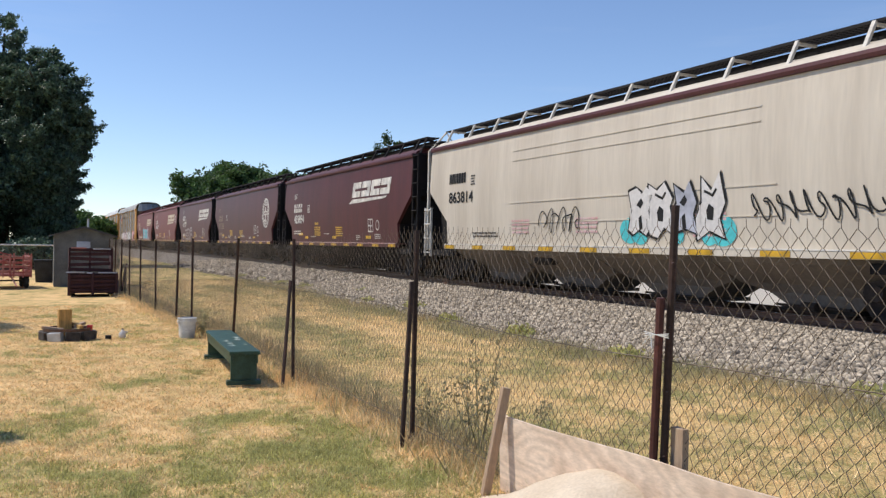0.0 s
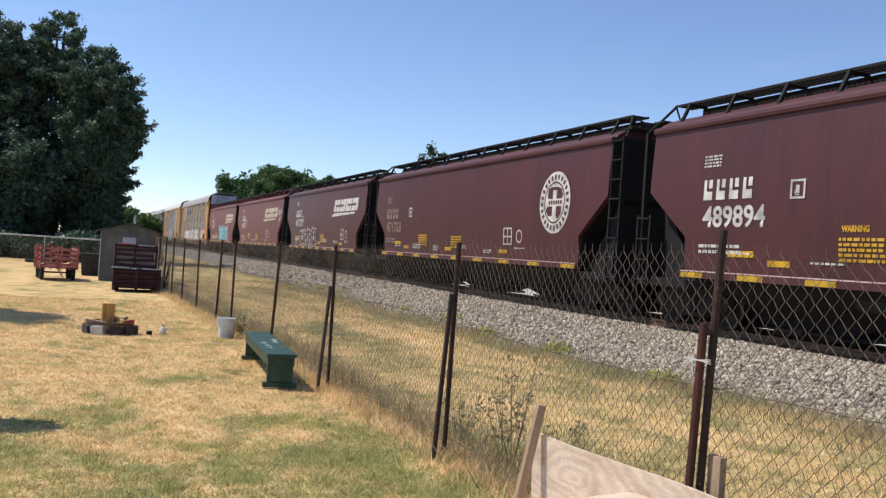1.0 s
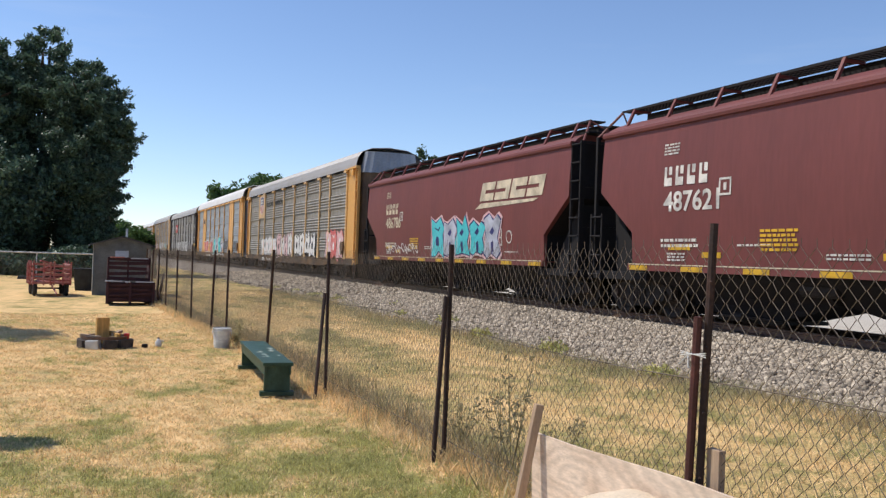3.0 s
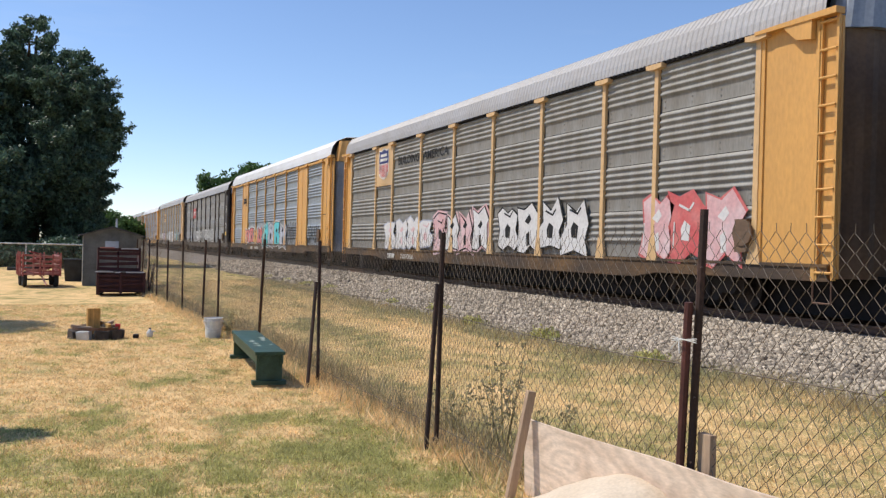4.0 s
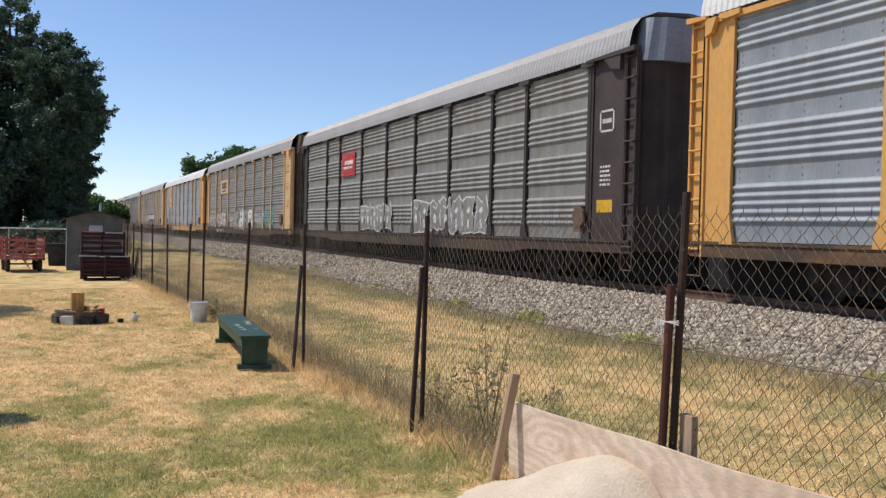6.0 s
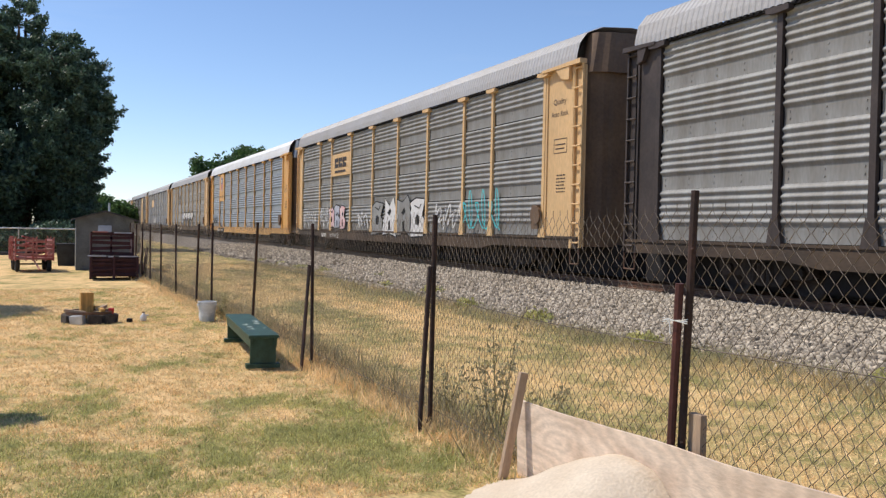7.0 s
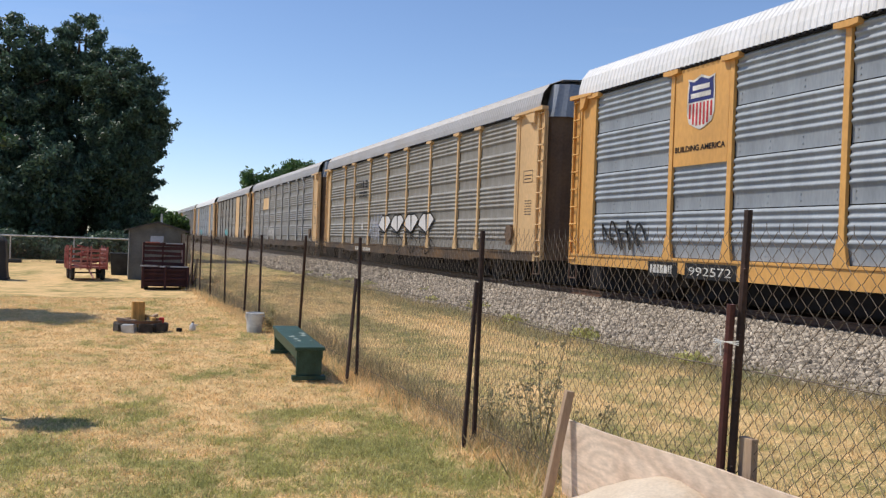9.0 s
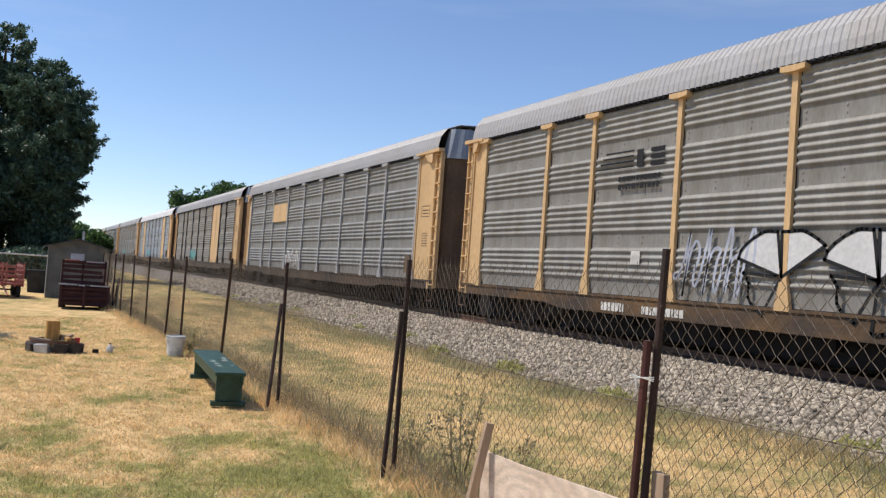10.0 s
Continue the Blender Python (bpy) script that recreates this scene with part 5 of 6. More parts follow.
RACKS = [
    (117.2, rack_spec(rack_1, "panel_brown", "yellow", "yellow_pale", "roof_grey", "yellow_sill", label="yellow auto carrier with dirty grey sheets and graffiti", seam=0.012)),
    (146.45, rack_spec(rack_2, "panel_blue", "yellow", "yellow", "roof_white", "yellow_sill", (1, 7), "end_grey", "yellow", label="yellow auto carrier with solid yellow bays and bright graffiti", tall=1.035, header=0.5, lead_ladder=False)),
    (175.5, rack_spec(rack_3, "panel_grey", "brown_paint", "brown_paint", "roof_grey", "brown_sill", (), "brown_paint", "end_grey", label="dark brown auto carrier with weathered grey sheets")),
    (204.6, rack_spec(rack_4, "panel_grey", "yellow_pale", "yellow_pale", "roof_grey", "brown_sill", (), "end_brown", "end_brown", label="faded yellow auto carrier with grey sheets and scrawls", tall=1.02, seam=0.028)),
    (233.5, rack_spec(rack_5, "panel_blue", "yellow", "yellow", "roof_white", "yellow", (), "end_brown", "end_grey", label="bright yellow auto carrier with white roof", seam=0.02)),
    (262.5, rack_spec(rack_6, "panel_brown", "yellow_pale", "yellow_pale", "roof_grey", "yellow_sill", (), "end_brown", "end_grey", label="faded yellow auto carrier with big white graffiti")),
    (291.7, rack_spec(rack_plain(7, "yellow_pale"), "panel_grey", "yellow_pale", "roof_grey", "roof_grey", "brown_sill", (), label="faded yellow auto carrier with grey sheets")),
    (320.8, rack_spec(rack_plain(8, None), "panel_brown", "yellow_pale", "brown_paint", "roof_grey", "brown_sill", (2,), label="dirty brown-grey auto carrier")),
    (350.7, rack_spec(rack_plain(9, None), "panel_blue", "yellow_pale", "roof_grey", "roof_white", "yellow_sill", (1, 7), label="yellow auto carrier with white roof")),
    (379.8, rack_spec(rack_plain(10, None), "panel_brown", "yellow_pale", "roof_grey", "roof_grey", "brown_sill", (), label="dirty brown-grey auto carrier")),
    (408.9, rack_spec(rack_plain(11, None), "panel_grey", "yellow_pale", "roof_grey", "roof_grey", "brown_sill", (), label="dull grey auto carrier")),
    (438.0, rack_spec(rack_plain(12, None), "panel_brown", "yellow_pale", "roof_grey", "roof_grey", "brown_sill", (), label="dirty brown-grey auto carrier")),
    (467.1, rack_spec(rack_plain(13, None), "panel_grey", "yellow_pale", "roof_grey", "roof_grey", "brown_sill", (), label="dull grey auto carrier")),
]

TRAIN = []
for lead, length, spec in HOPPERS:
    TRAIN.append((build_hopper(lead, length, spec), lead + length / 2))
for lead, spec in RACKS:
    TRAIN.append((build_rack(lead, spec), lead + RACK_L / 2))


# ---- fence along the railway ----
def fence_x(y):
    pts = [(-3, 2.95), (3.5, 2.86), (6.5, 2.80), (10, 2.74), (13.4, 2.74), (15, 2.68), (18, 2.50), (21, 2.36), (25, 2.16), (32, 2.08)]
    for (a, xa), (b, xb) in zip(pts, pts[1:]):
        if y <= b:
            return xa + (xb - xa) * (y - a) / (b - a)
    return pts[-1][1]


def strip_mesh(name, mat, segs, r):
    """Many thin wires as three-sided bars, from arrays of ends."""
    a, b = np.array([s[0] for s in segs]), np.array([s[1] for s in segs])
    d = b - a
    d /= np.linalg.norm(d, axis=1)[:, None]
    u = np.cross(d, np.array([1.0, 0.15, 0.05]))
    u /= np.linalg.norm(u, axis=1)[:, None]
    w = np.cross(d, u)
    n = len(a)
    v = np.zeros((n, 6, 3))
    for k in range(3):
        o = (u * math.cos(2.0944 * k) + w * math.sin(2.0944 * k)) * r
        v[:, k], v[:, 3 + k] = a + o, b + o
    base = (np.arange(n) * 6)[:, None]
    f = np.concatenate([base + np.array([[k, (k + 1) % 3, 3 + (k + 1) % 3, 3 + k]]) for k in range(3)])
    return raw_mesh(name, mat, v.reshape(-1, 3), f)


def raw_mesh(name, mat, verts, faces):
    me = bpy.data.meshes.new(name)
    k = faces.shape[1]
    me.vertices.add(len(verts))
    me.vertices.foreach_set("co", np.asarray(verts, dtype=np.float32).ravel())
    me.loops.add(faces.size)
    me.loops.foreach_set("vertex_index", faces.astype(np.int32).ravel())
    me.polygons.add(len(faces))
    me.polygons.foreach_set("loop_start", np.arange(0, faces.size, k, dtype=np.int32))
    me.update(calc_edges=True)
    me.materials.append(mat)
    return me


def build_fence():
    fence = thing("chain_link_fence", pose(2.8, 6.5, 0), "sagging rusty chain-link fence on dark steel posts", "fence")
    fence.matrix_world = Matrix.Identity(4)
    # posts: base y, height, lean of the top along y and across
    for y, h, ly, lx, r in ((3.47, 1.82, -0.04, 0.03, 0.020), (6.50, 1.72, 0.0, 0.01, 0.022), (9.95, 1.64, 0.14, 0.02, 0.021), (13.45, 1.65, -0.4, -0.02, 0.022), (16.5, 1.64, 0.0, 0.0, 0.021),
                            (17.9, 1.62, -0.1, 0.02, 0.022), (20.3, 1.60, 0.15, 0.0, 0.021), (22.5, 1.60, 0.1, 0.0, 0.021), (24.3, 1.60, 0.2, 0.0, 0.021), (26.3, 1.60, 0.0, 0.0, 0.021), (28.4, 1.58, -0.2, 0, 0.021), (30.4, 1.6, 0, 0, 0.021),
                            (0.2, 1.8, 0, 0, 0.022)):
        x = fence_x(y) - 0.03
        g = Geo()
        g.tube((x, y, -0.05), (x + lx, y + ly, h), r, 8)
        g.box(x - 0.006 - r, x - r + 0.004, y - 0.03, y + 0.03, 0.02, 0.05)
        for k in range(5):
            z = 0.25 + k * 0.32
            t = z / h
            g.tube((x + lx * t - r * 1.1, y + ly * t - 0.03, z), (x + lx * t + r * 1.2, y + ly * t + 0.04, z + 0.02), 0.006, 5)
        part("post", g, M["post"], fence)
    # leaning bracing posts
    for (xa, ya), (yb, zb), m in (((2.80, 3.515), (3.43, 1.36), "post_red"), ((2.62, 6.36), (6.46, 1.30), "post"), ((2.50, 9.62), (9.98, 1.15), "post")):
        g = Geo()
        g.tube((xa, ya, -0.05), (fence_x(yb) - 0.065, yb + 0.02, zb), 0.021, 8)
        part("brace_post", g, M[m], fence, "short steel post leaning against its neighbour")
    p, q = 0.083, 0.0415
    segs = []
    n = int((31.0 + 1.0) / q)
    for i in range(n):
        y0 = -1.0 + i * q
        coarse = y0 > 21
        top = 1.72 - 0.03 * abs(math.sin(math.pi * (y0 - 3.4) / 3.3)) - 0.11 * min(1, max(0, (y0 - 7) / 3))
        nz = int(top / p)
        prev = None
        for k in range(nz * 2 + 1):
            z = top - k * p / 2
            if z < -0.02:
                break
            s = 1 if ((k + i) % 2) else -1
            y = y0 + s * q / 2
            x = fence_x(y) + 0.025 * math.sin(y * 1.7 + z * 2.1) + 0.004 * s
            y += 0.02 * math.sin(z * 3 + y * 0.9)
            cur = (x, y + 0.003 * math.sin(37.0 * y + 23.0 * z), z + 0.003 * math.sin(29.0 * z + 31.0 * y))
            if prev:
                segs.append((prev, cur))
            elif k == 0 and s > 0:
                segs.append(((x, y, z + 0.04), cur))
            prev = cur
    me = strip_mesh("chain_link_mesh", M["wire"], segs, 0.0019)
    ob = part("chain_link_mesh", me, None, fence, "rusty diamond wire mesh")
    tagged(ob, kind="stuff")
    for z, s in ((0.12, 0.0), (1.05, 0.03)):
        g = Geo()
        g.loft([[(fence_x(y) + 0.012 + 0.003 * math.cos(a), y, z + s * math.sin(y) + 0.003 * math.sin(a)) for a in (0, 1.57, 3.14, 4.71)] for y in range(-1, 30)])
        part("tension_wire", g, M["wire"], fence)
    tie = Geo()
    x, y, z = fence_x(3.44) - 0.115, 3.42, 1.18
    for k in range(3):
        tie.tube((x + 0.0, y + 0.09, z + 0.010 * k - 0.012), (x + 0.03, y - 0.06, z + 0.010 * (1 - k)), 0.0024, 5)
    tie.tube((x - 0.03, y + 0.0, z), (x - 0.04, y - 0.02, z - 0.06), 0.003, 5)
    tie.tube((x - 0.03, y + 0.0, z), (x - 0.04, y + 0.05, z - 0.05), 0.003, 5)
    part("cord_tie", tie, M["cord"], fence, "white cord knotted round two posts")


build_fence()


# ---- plywood board, stakes and sand by the fence ----
def build_sand_corner():
    g = Geo()
    n = 40
    rings = []
    for i in range(n + 1):
        y = 4.98 - 3.4 * i / n
        top = 0.50 + 0.035 * (4.98 - y) + 0.02 * noise.noise((y * 1.5, 0, 0)) + (0.02 if i == 0 else 0)
        x = fence_x(y) - 0.075
        rings.append([(x, y, -0.03), (x - 0.02, y, top), (x - 0.002, y, top), (x + 0.018, y, -0.03)])
    g.loft(rings)
    board = new("plywood_board", g.mesh("plywood_board", M["ply"]))
    tagged(board, "weathered plywood board standing against the fence", "board")
    s = Geo()
    rot = Matrix.Translation((2.60, 4.91, -0.03)) @ Euler((radians(4), radians(9), 0)).to_matrix().to_4x4()
    s.box(-0.028, 0.028, -0.02, 0.02, 0, 0.74, rot)
    tagged(new("wooden_stake", bevelled(s.mesh("stake", M["timber"]), 0.004)), "leaning pale timber stake beside the board", "stake")
    s = Geo()
    s.box(2.865, 2.905, 3.35, 3.44, 0, 0.72)
    tagged(new("wooden_stake", bevelled(s.mesh("stake", M["timber"]), 0.004)), "short upright timber stake holding the board", "stake")
    h = Geo()
    N = 44
    pts, fs = [], []
    for i in range(N):
        for j in range(N):
            x, y = 1.35 + 1.42 * i / (N - 1), 1.4 + 3.5 * j / (N - 1)
            dx, dy = (x - 2.74) / 0.75, (y - 3.68) / (1.05 if y > 3.68 else 0.50)
            r2 = dx * dx + dy * dy
            z = 0.46 * math.exp(-1.5 * r2 ** 1.15) + 0.030 * noise.noise((x * 3, y * 3, 2)) * math.exp(-r2) + 0.012 * noise.noise((x * 11, y * 11, 5)) - 0.045
            pts.append((x, y, z))
    h.add(pts, [(i * N + j, (i + 1) * N + j, (i + 1) * N + j + 1, i * N + j + 1) for i in range(N - 1) for j in range(N - 1)])
    tagged(new("sand", h.mesh("sand", M["sand"], True)), "pale sand heaped against the plywood board", "sand")


build_sand_corner()


# ---- bench, bucket, fire ring ----
def build_bench():
    b = thing("garden_bench", pose(2.18, 10.98, 0.01, 0, 0, -3.6), "worn dark green wooden bench on the lawn", "bench")
    L, W, H = 2.45, 0.34, 0.36
    part("seat", Geo().box(-W / 2, W / 2, -L / 2, L / 2, H - 0.04, H), M["bench_green"], b, bevel=0.006)
    for x in (-W / 2 + 0.02, W / 2 - 0.045):
        part("apron", Geo().box(x, x + 0.025, -L / 2 + 0.02, L / 2 - 0.02, H - 0.14, H - 0.042), M["bench_green"], b, bevel=0.004)
    for y in (-L / 2 + 0.05, L / 2 - 0.10):
        part("leg_panel", Geo().box(-W / 2 + 0.025, W / 2 - 0.025, y, y + 0.05, 0.03, H - 0.042), M["bench_green"], b, bevel=0.005)
        part("foot", Geo().box(-W / 2 - 0.02, W / 2 + 0.02, y - 0.03, y + 0.08, -0.02, 0.032), M["bench_green"], b, bevel=0.005)
    r = random.Random(4)
    for i in range(9):
        cx, cy, s = r.uniform(-0.1, 0.13), r.uniform(-0.5, 0.5) - 0.2, r.uniform(0.02, 0.05)
        g = Geo().add([(cx + s * r.uniform(0.6, 1.2) * math.cos(t), cy + 1.8 * s * r.uniform(0.6, 1.2) * math.sin(t), H + 0.0012 + 0.0004 * i) for t in [k * 0.785 for k in range(8)]], [tuple(range(8))])
        part("worn_patch", g, M["bench_worn"], b, "bare patch where the paint is gone")


build_bench()


def build_bucket():
    b = thing("plastic_bucket", pose(2.22, 14.75, 0.0), "white plastic bucket standing on the lawn", "bucket")
    g = Geo()
    n = 20
    prof = [(0.12, 0.0), (0.145, 0.31), (0.155, 0.31), (0.155, 0.33), (0.140, 0.335), (0.130, 0.05), (0.0, 0.045)]
    g.loft([[(r * math.cos(2 * math.pi * i / n), r * math.sin(2 * math.pi * i / n), z) for i in range(n)] for r, z in prof], caps=True)
    part("body", g, M["white_plastic"], b)
    part("rim", Geo().loft([[(r * math.cos(2 * math.pi * i / n), r * math.sin(2 * math.pi * i / n), z) for r, z in ((0.150, 0.27), (0.163, 0.27), (0.163, 0.285), (0.150, 0.285))] for i in range(n + 1)], caps=False), M["white_plastic"], b)
    h = Geo()
    pts = [(0.158 * math.cos(t), -0.02 - 0.12 * math.sin(t), 0.27 - 0.14 * math.sin(t)) for t in [math.pi * k / 10 for k in range(11)]]
    for a, c in zip(pts, pts[1:]):
        h.tube(a, c, 0.004, 5)
    part("handle", h, M["galv"], b, "wire handle hanging down")
    w = thing("white_jug", pose(1.24, 15.0, 0.0, 0, 0, 30) @ Matrix.Scale(0.8, 4), "small white plastic jug lying in the grass", "jug")
    part("body", Geo().loft([[(r * math.cos(k), r * math.sin(k), z) for k in [2 * math.pi * i / 12 for i in range(12)]] for r, z in ((0.05, 0), (0.065, 0.02), (0.065, 0.10), (0.03, 0.14), (0.022, 0.17))]), M["white_plastic"], w, smooth=True)
    part("spout", Geo().tube((0.03, 0, 0.12), (0.12, 0, 0.11), 0.015, 8), M["white_plastic"], w)
    part("cap", Geo().tube((0, 0, 0.17), (0, 0, 0.19), 0.024, 10), M["black_mark"], w)
    tagged(new("bucket_lid", bevelled(Geo().tube((1.02, 14.9, 0.0), (1.02, 14.9, 0.06), 0.05, 10).mesh("lid", M["black_mark"]), 0.01)), "small dark lid lying in the grass", "lid")


build_bucket()


def build_fire_ring():
    b = thing("fire_ring", pose(0.42, 15.0, 0), "sooty ring of concrete blocks for a fire", "fire pit")
    n = 9
    blk = bevelled(Geo().box(-0.06, 0.06, -0.105, 0.105, -0.01, 0.14).mesh("block", M["block"]), 0.012)
    pale = blk.copy()
    pale.materials[0] = M["galv"]
    for i in range(n):
        a = 2 * math.pi * i / n
        part("block", pale if i == 6 else blk, None, b, at=pose(0.35 * math.cos(a), 0.33 * math.sin(a), 0.0, random.Random(i + 50).uniform(-5, 5), random.Random(i).uniform(-9, 9), math.degrees(a) + random.Random(i).uniform(-8, 8)))
    part("ash_bed", Geo().loft([[(r * math.cos(2 * math.pi * i / 16), r * math.sin(2 * math.pi * i / 16), z) for i in range(16)] for r, z in ((0.30, 0.0), (0.26, 0.05), (0.1, 0.07))]), M["dark_end"], b)
    rim = Geo()
    rim.loft([[(r * math.cos(2 * math.pi * i / 24), r * math.sin(2 * math.pi * i / 24), z) for r, z in ((0.335, 0.145), (0.36, 0.145), (0.36, 0.19), (0.335, 0.19))] for i in range(25)], caps=False)
    part("steel_rim", rim, M["rail"], b, "rusty steel rim")
    log = thing("wood_block", pose(0.37, 14.98, 0.06, 0, 0, 12), "upright fresh-cut yellow block of wood in the fire ring", "firewood")
    part("body", Geo().prism([(-0.10, -0.06, 0), (0.10, -0.06, 0), (0.09, 0.07, 0), (-0.09, 0.07, 0)], (0, 0, 0.42)), M["fresh_wood"], log, bevel=0.008)
    for i, (x, y, rz, m) in enumerate(((0.56, 14.9, 20, "fresh_wood"), (0.60, 15.02, -25, "timber"), (0.20, 14.88, 70, "timber"))):
        ob = new("firewood_piece", bevelled(Geo().box(-0.03, 0.03, -0.16, 0.16, 0, 0.05).mesh("firewood", M[m]), 0.006))
        ob.matrix_world = pose(x, y, 0.20 if i < 2 else 0.16, 6, 0, rz)
        tagged(ob, "split piece of pale firewood on the blocks", "firewood", "firewood on the ring")
    c = new("plastic_cup", Geo().tube((0.74, 14.90, 0.13), (0.74, 14.90, 0.23), 0.035, 12, 0.045).mesh("cup", M["red_mark"]))
    tagged(c, "red plastic cup on a concrete block", "cup")


build_fire_ring()


# ---- shed, wagons, bin, far pipe fence ----
def build_shed():
    s = thing("garden_shed", pose(1.32, 31.0, 0), "small grey garden shed with a low gable roof", "shed")
    w, d, e, pk = 0.90, 2.4, 1.72, 1.98
    part("wall", Geo().prism([(-w, 0, 0), (w, 0, 0), (w, 0, e), (0, 0, pk - 0.03), (-w, 0, e)], (0, d, 0)), M["shed_wall"], s)
    for i in range(12):
        x = -w + 0.05 + i * (2 * w - 0.1) / 11
        part("batten", Geo().box(x - 0.012, x + 0.012, -0.014, -0.001, 0, e - 0.02 + (pk - e - 0.04) * (1 - abs(x) / w)), M["shed_wall"], s)
    for sx in (-1, 1):
        part("roof_slope", Geo().prism([(0, -0.15, pk + 0.03), (sx * (w + 0.14), -0.15, e - 0.02), (sx * (w + 0.14), -0.15, e - 0.06), (0, -0.15, pk - 0.02)], (0, d + 0.3, 0)), M["shed_roof"], s)
    win = part("window", Geo().box(-0.26, 0.22, -0.05, -0.01, 1.20, 1.54), M["shed_wall"], s)
    part("pane", Geo().box(-0.23, 0.19, -0.058, -0.048, 1.23, 1.51), M["window_glass"], win, "pale curtained window pane")
    part("vent_pipe", Geo().tube((0.15, 0.8, pk - 0.1), (0.15, 0.8, pk + 0.30), 0.035, 8), M["galv"], s, "pale vent pipe")


build_shed()


def build_wagons():
    w = thing("stake_wagon", pose(-0.80, 30.2, 0, 0, 0, 8) @ Matrix.Scale(0.88, 4), "red wooden stake-sided wagon on rubber tyres", "wagon")
    part("deck", Geo().box(-0.62, 0.62, -0.1, 1.7, 0.44, 0.52), M["wagon_red"], w, bevel=0.006)
    r = random.Random(6)
    for k in range(4):
        z = 0.58 + k * 0.17
        t = Euler((0, radians(r.uniform(-4, 4)), 0)).to_matrix().to_4x4()
        part("front_slat", Geo().box(-0.62, -0.06, -0.10, -0.07, z, z + 0.08, t), M["wagon_red"], w)
        part("front_slat", Geo().box(0.02, 0.62, -0.12, -0.09, z - 0.03, z + 0.05, t), M["wagon_pale" if k == 3 else "wagon_red"], w)
        for x in (-0.62, 0.59):
            part("side_slat", Geo().box(x, x + 0.03, -0.05 + 0.1 * r.random(), 1.7, z, z + 0.08), M["wagon_pale" if k % 2 else "wagon_red"], w)
    for x in (-0.64, -0.30, -0.08, 0.04, 0.34, 0.60):
        part("stake", Geo().box(x, x + 0.05, -0.16, -0.12, 0.40, 1.26 + r.uniform(-0.08, 0.04)), M["wagon_red"], w)
    for y in (0.35, 0.8, 1.25, 1.65):
        for x in (-0.67, 0.63):
            part("stake", Geo().box(x, x + 0.04, y, y + 0.06, 0.40, 1.26 + r.uniform(-0.1, 0.03)), M["wagon_red"], w)
    tyre = Geo()
    n = 18
    tyre.loft([[(x, r * math.cos(2 * math.pi * i / n), r * math.sin(2 * math.pi * i / n)) for r, x in ((0.16, -0.07), (0.25, -0.07), (0.28, -0.03), (0.28, 0.03), (0.25, 0.07), (0.16, 0.07))] for i in range(n + 1)], caps=False)
    tm = tyre.mesh("tyre", M["rubber"], True)
    rim = Geo().tube((-0.03, 0, 0), (0.03, 0, 0), 0.17, 14).mesh("rim", M["wagon_red"])
    for x in (-0.52, 0.52):
        for y in (0.25, 1.4):
            t = part("wheel", tm, None, w, at=pose(x, y, 0.28))
            part("rim", rim, None, t)
    part("axle", Geo().tube((-0.5, 0.25, 0.28), (0.5, 0.25, 0.28), 0.03, 6), M["truck"], w)
    part("tongue", Geo().tube((0, -0.05, 0.42), (0.1, -0.7, 0.12), 0.03, 6), M["wagon_red"], w)
    r = random.Random(3)
    for i in range(11):
        ob = new("loose_board", bevelled(Geo().box(-0.34, 0.34, -0.05, 0.05, 0, 0.045).mesh("board", M[("wagon_red", "wagon_pale", "maroon", "wagon_red", "timber")[i % 5]]), 0.005))
        ob.matrix_world = pose(-0.92 + 0.06 * (i % 5) + r.uniform(-0.05, 0.05), 30.9 + r.uniform(-0.3, 0.3), 0.47 + 0.055 * i, r.uniform(-6, 6), r.uniform(-12, 12), 24 + r.uniform(-35, 35))
        tagged(ob, "loose faded board lying on the wagon", "board", "boards on the wagon")
    c = thing("box_trailer", pose(1.33, 25.5, 0), "dark maroon wooden box trailer stacked with crates", "trailer")
    part("box_front", Geo().box(-0.60, 0.60, 0, 0.05, 0.12, 0.66), M["maroon"], c, bevel=0.01)
    for x in (-0.60, 0.55):
        part("box_side", Geo().box(x, x + 0.05, 0.05, 1.5, 0.12, 0.66), M["maroon"], c)
    part("box_floor", Geo().box(-0.55, 0.55, 0.05, 1.5, 0.12, 0.17), M["maroon"], c)
    for k, z in enumerate((0.16, 0.30, 0.44, 0.56)):
        t = Euler((0, radians((2, -3, 1.5, -1)[k]), 0)).to_matrix().to_4x4()
        part("batten", Geo().box(-0.64 + 0.05 * (k % 2), 0.62 - 0.04 * (k % 3), -0.05 - 0.02 * (k % 2), 0.0, z, z + 0.06, t), M["maroon"], c, bevel=0.008)
    for x in (-0.64, -0.05, 0.56):
        part("upright", Geo().box(x, x + 0.07, -0.10, -0.03, 0.06, 0.68), M["maroon"], c, bevel=0.008)
    for x0, x1, z in ((-0.68, -0.22, 0.675), (-0.16, -0.02, 0.66), (0.12, 0.60, 0.665)):
        part("rail", Geo().box(x0, x1, -0.10, 0.02, z, z + 0.03), M["lilac_spray"], c, "pale lilac-grey top rail")
    for x in (-0.5, 0.5):
        part("wheel", tm, None, c, at=pose(x, 0.8, 0.28))
    k = thing("slatted_crate", pose(1.27, 25.65, 0.71), "dark maroon slatted crate on the trailer", "crate")
    for n, z in enumerate((0.0, 0.15, 0.29, 0.43, 0.54)):
        t = Euler((0, radians((1.5, -2.5, 2, -1, 1)[n]), 0)).to_matrix().to_4x4()
        part("slat", Geo().box(-0.57 + 0.03 * (n % 2), 0.56 - 0.05 * (n % 3), -0.03 * (n % 2), 0.03, z, z + 0.09, t), M["maroon"], k, bevel=0.006)
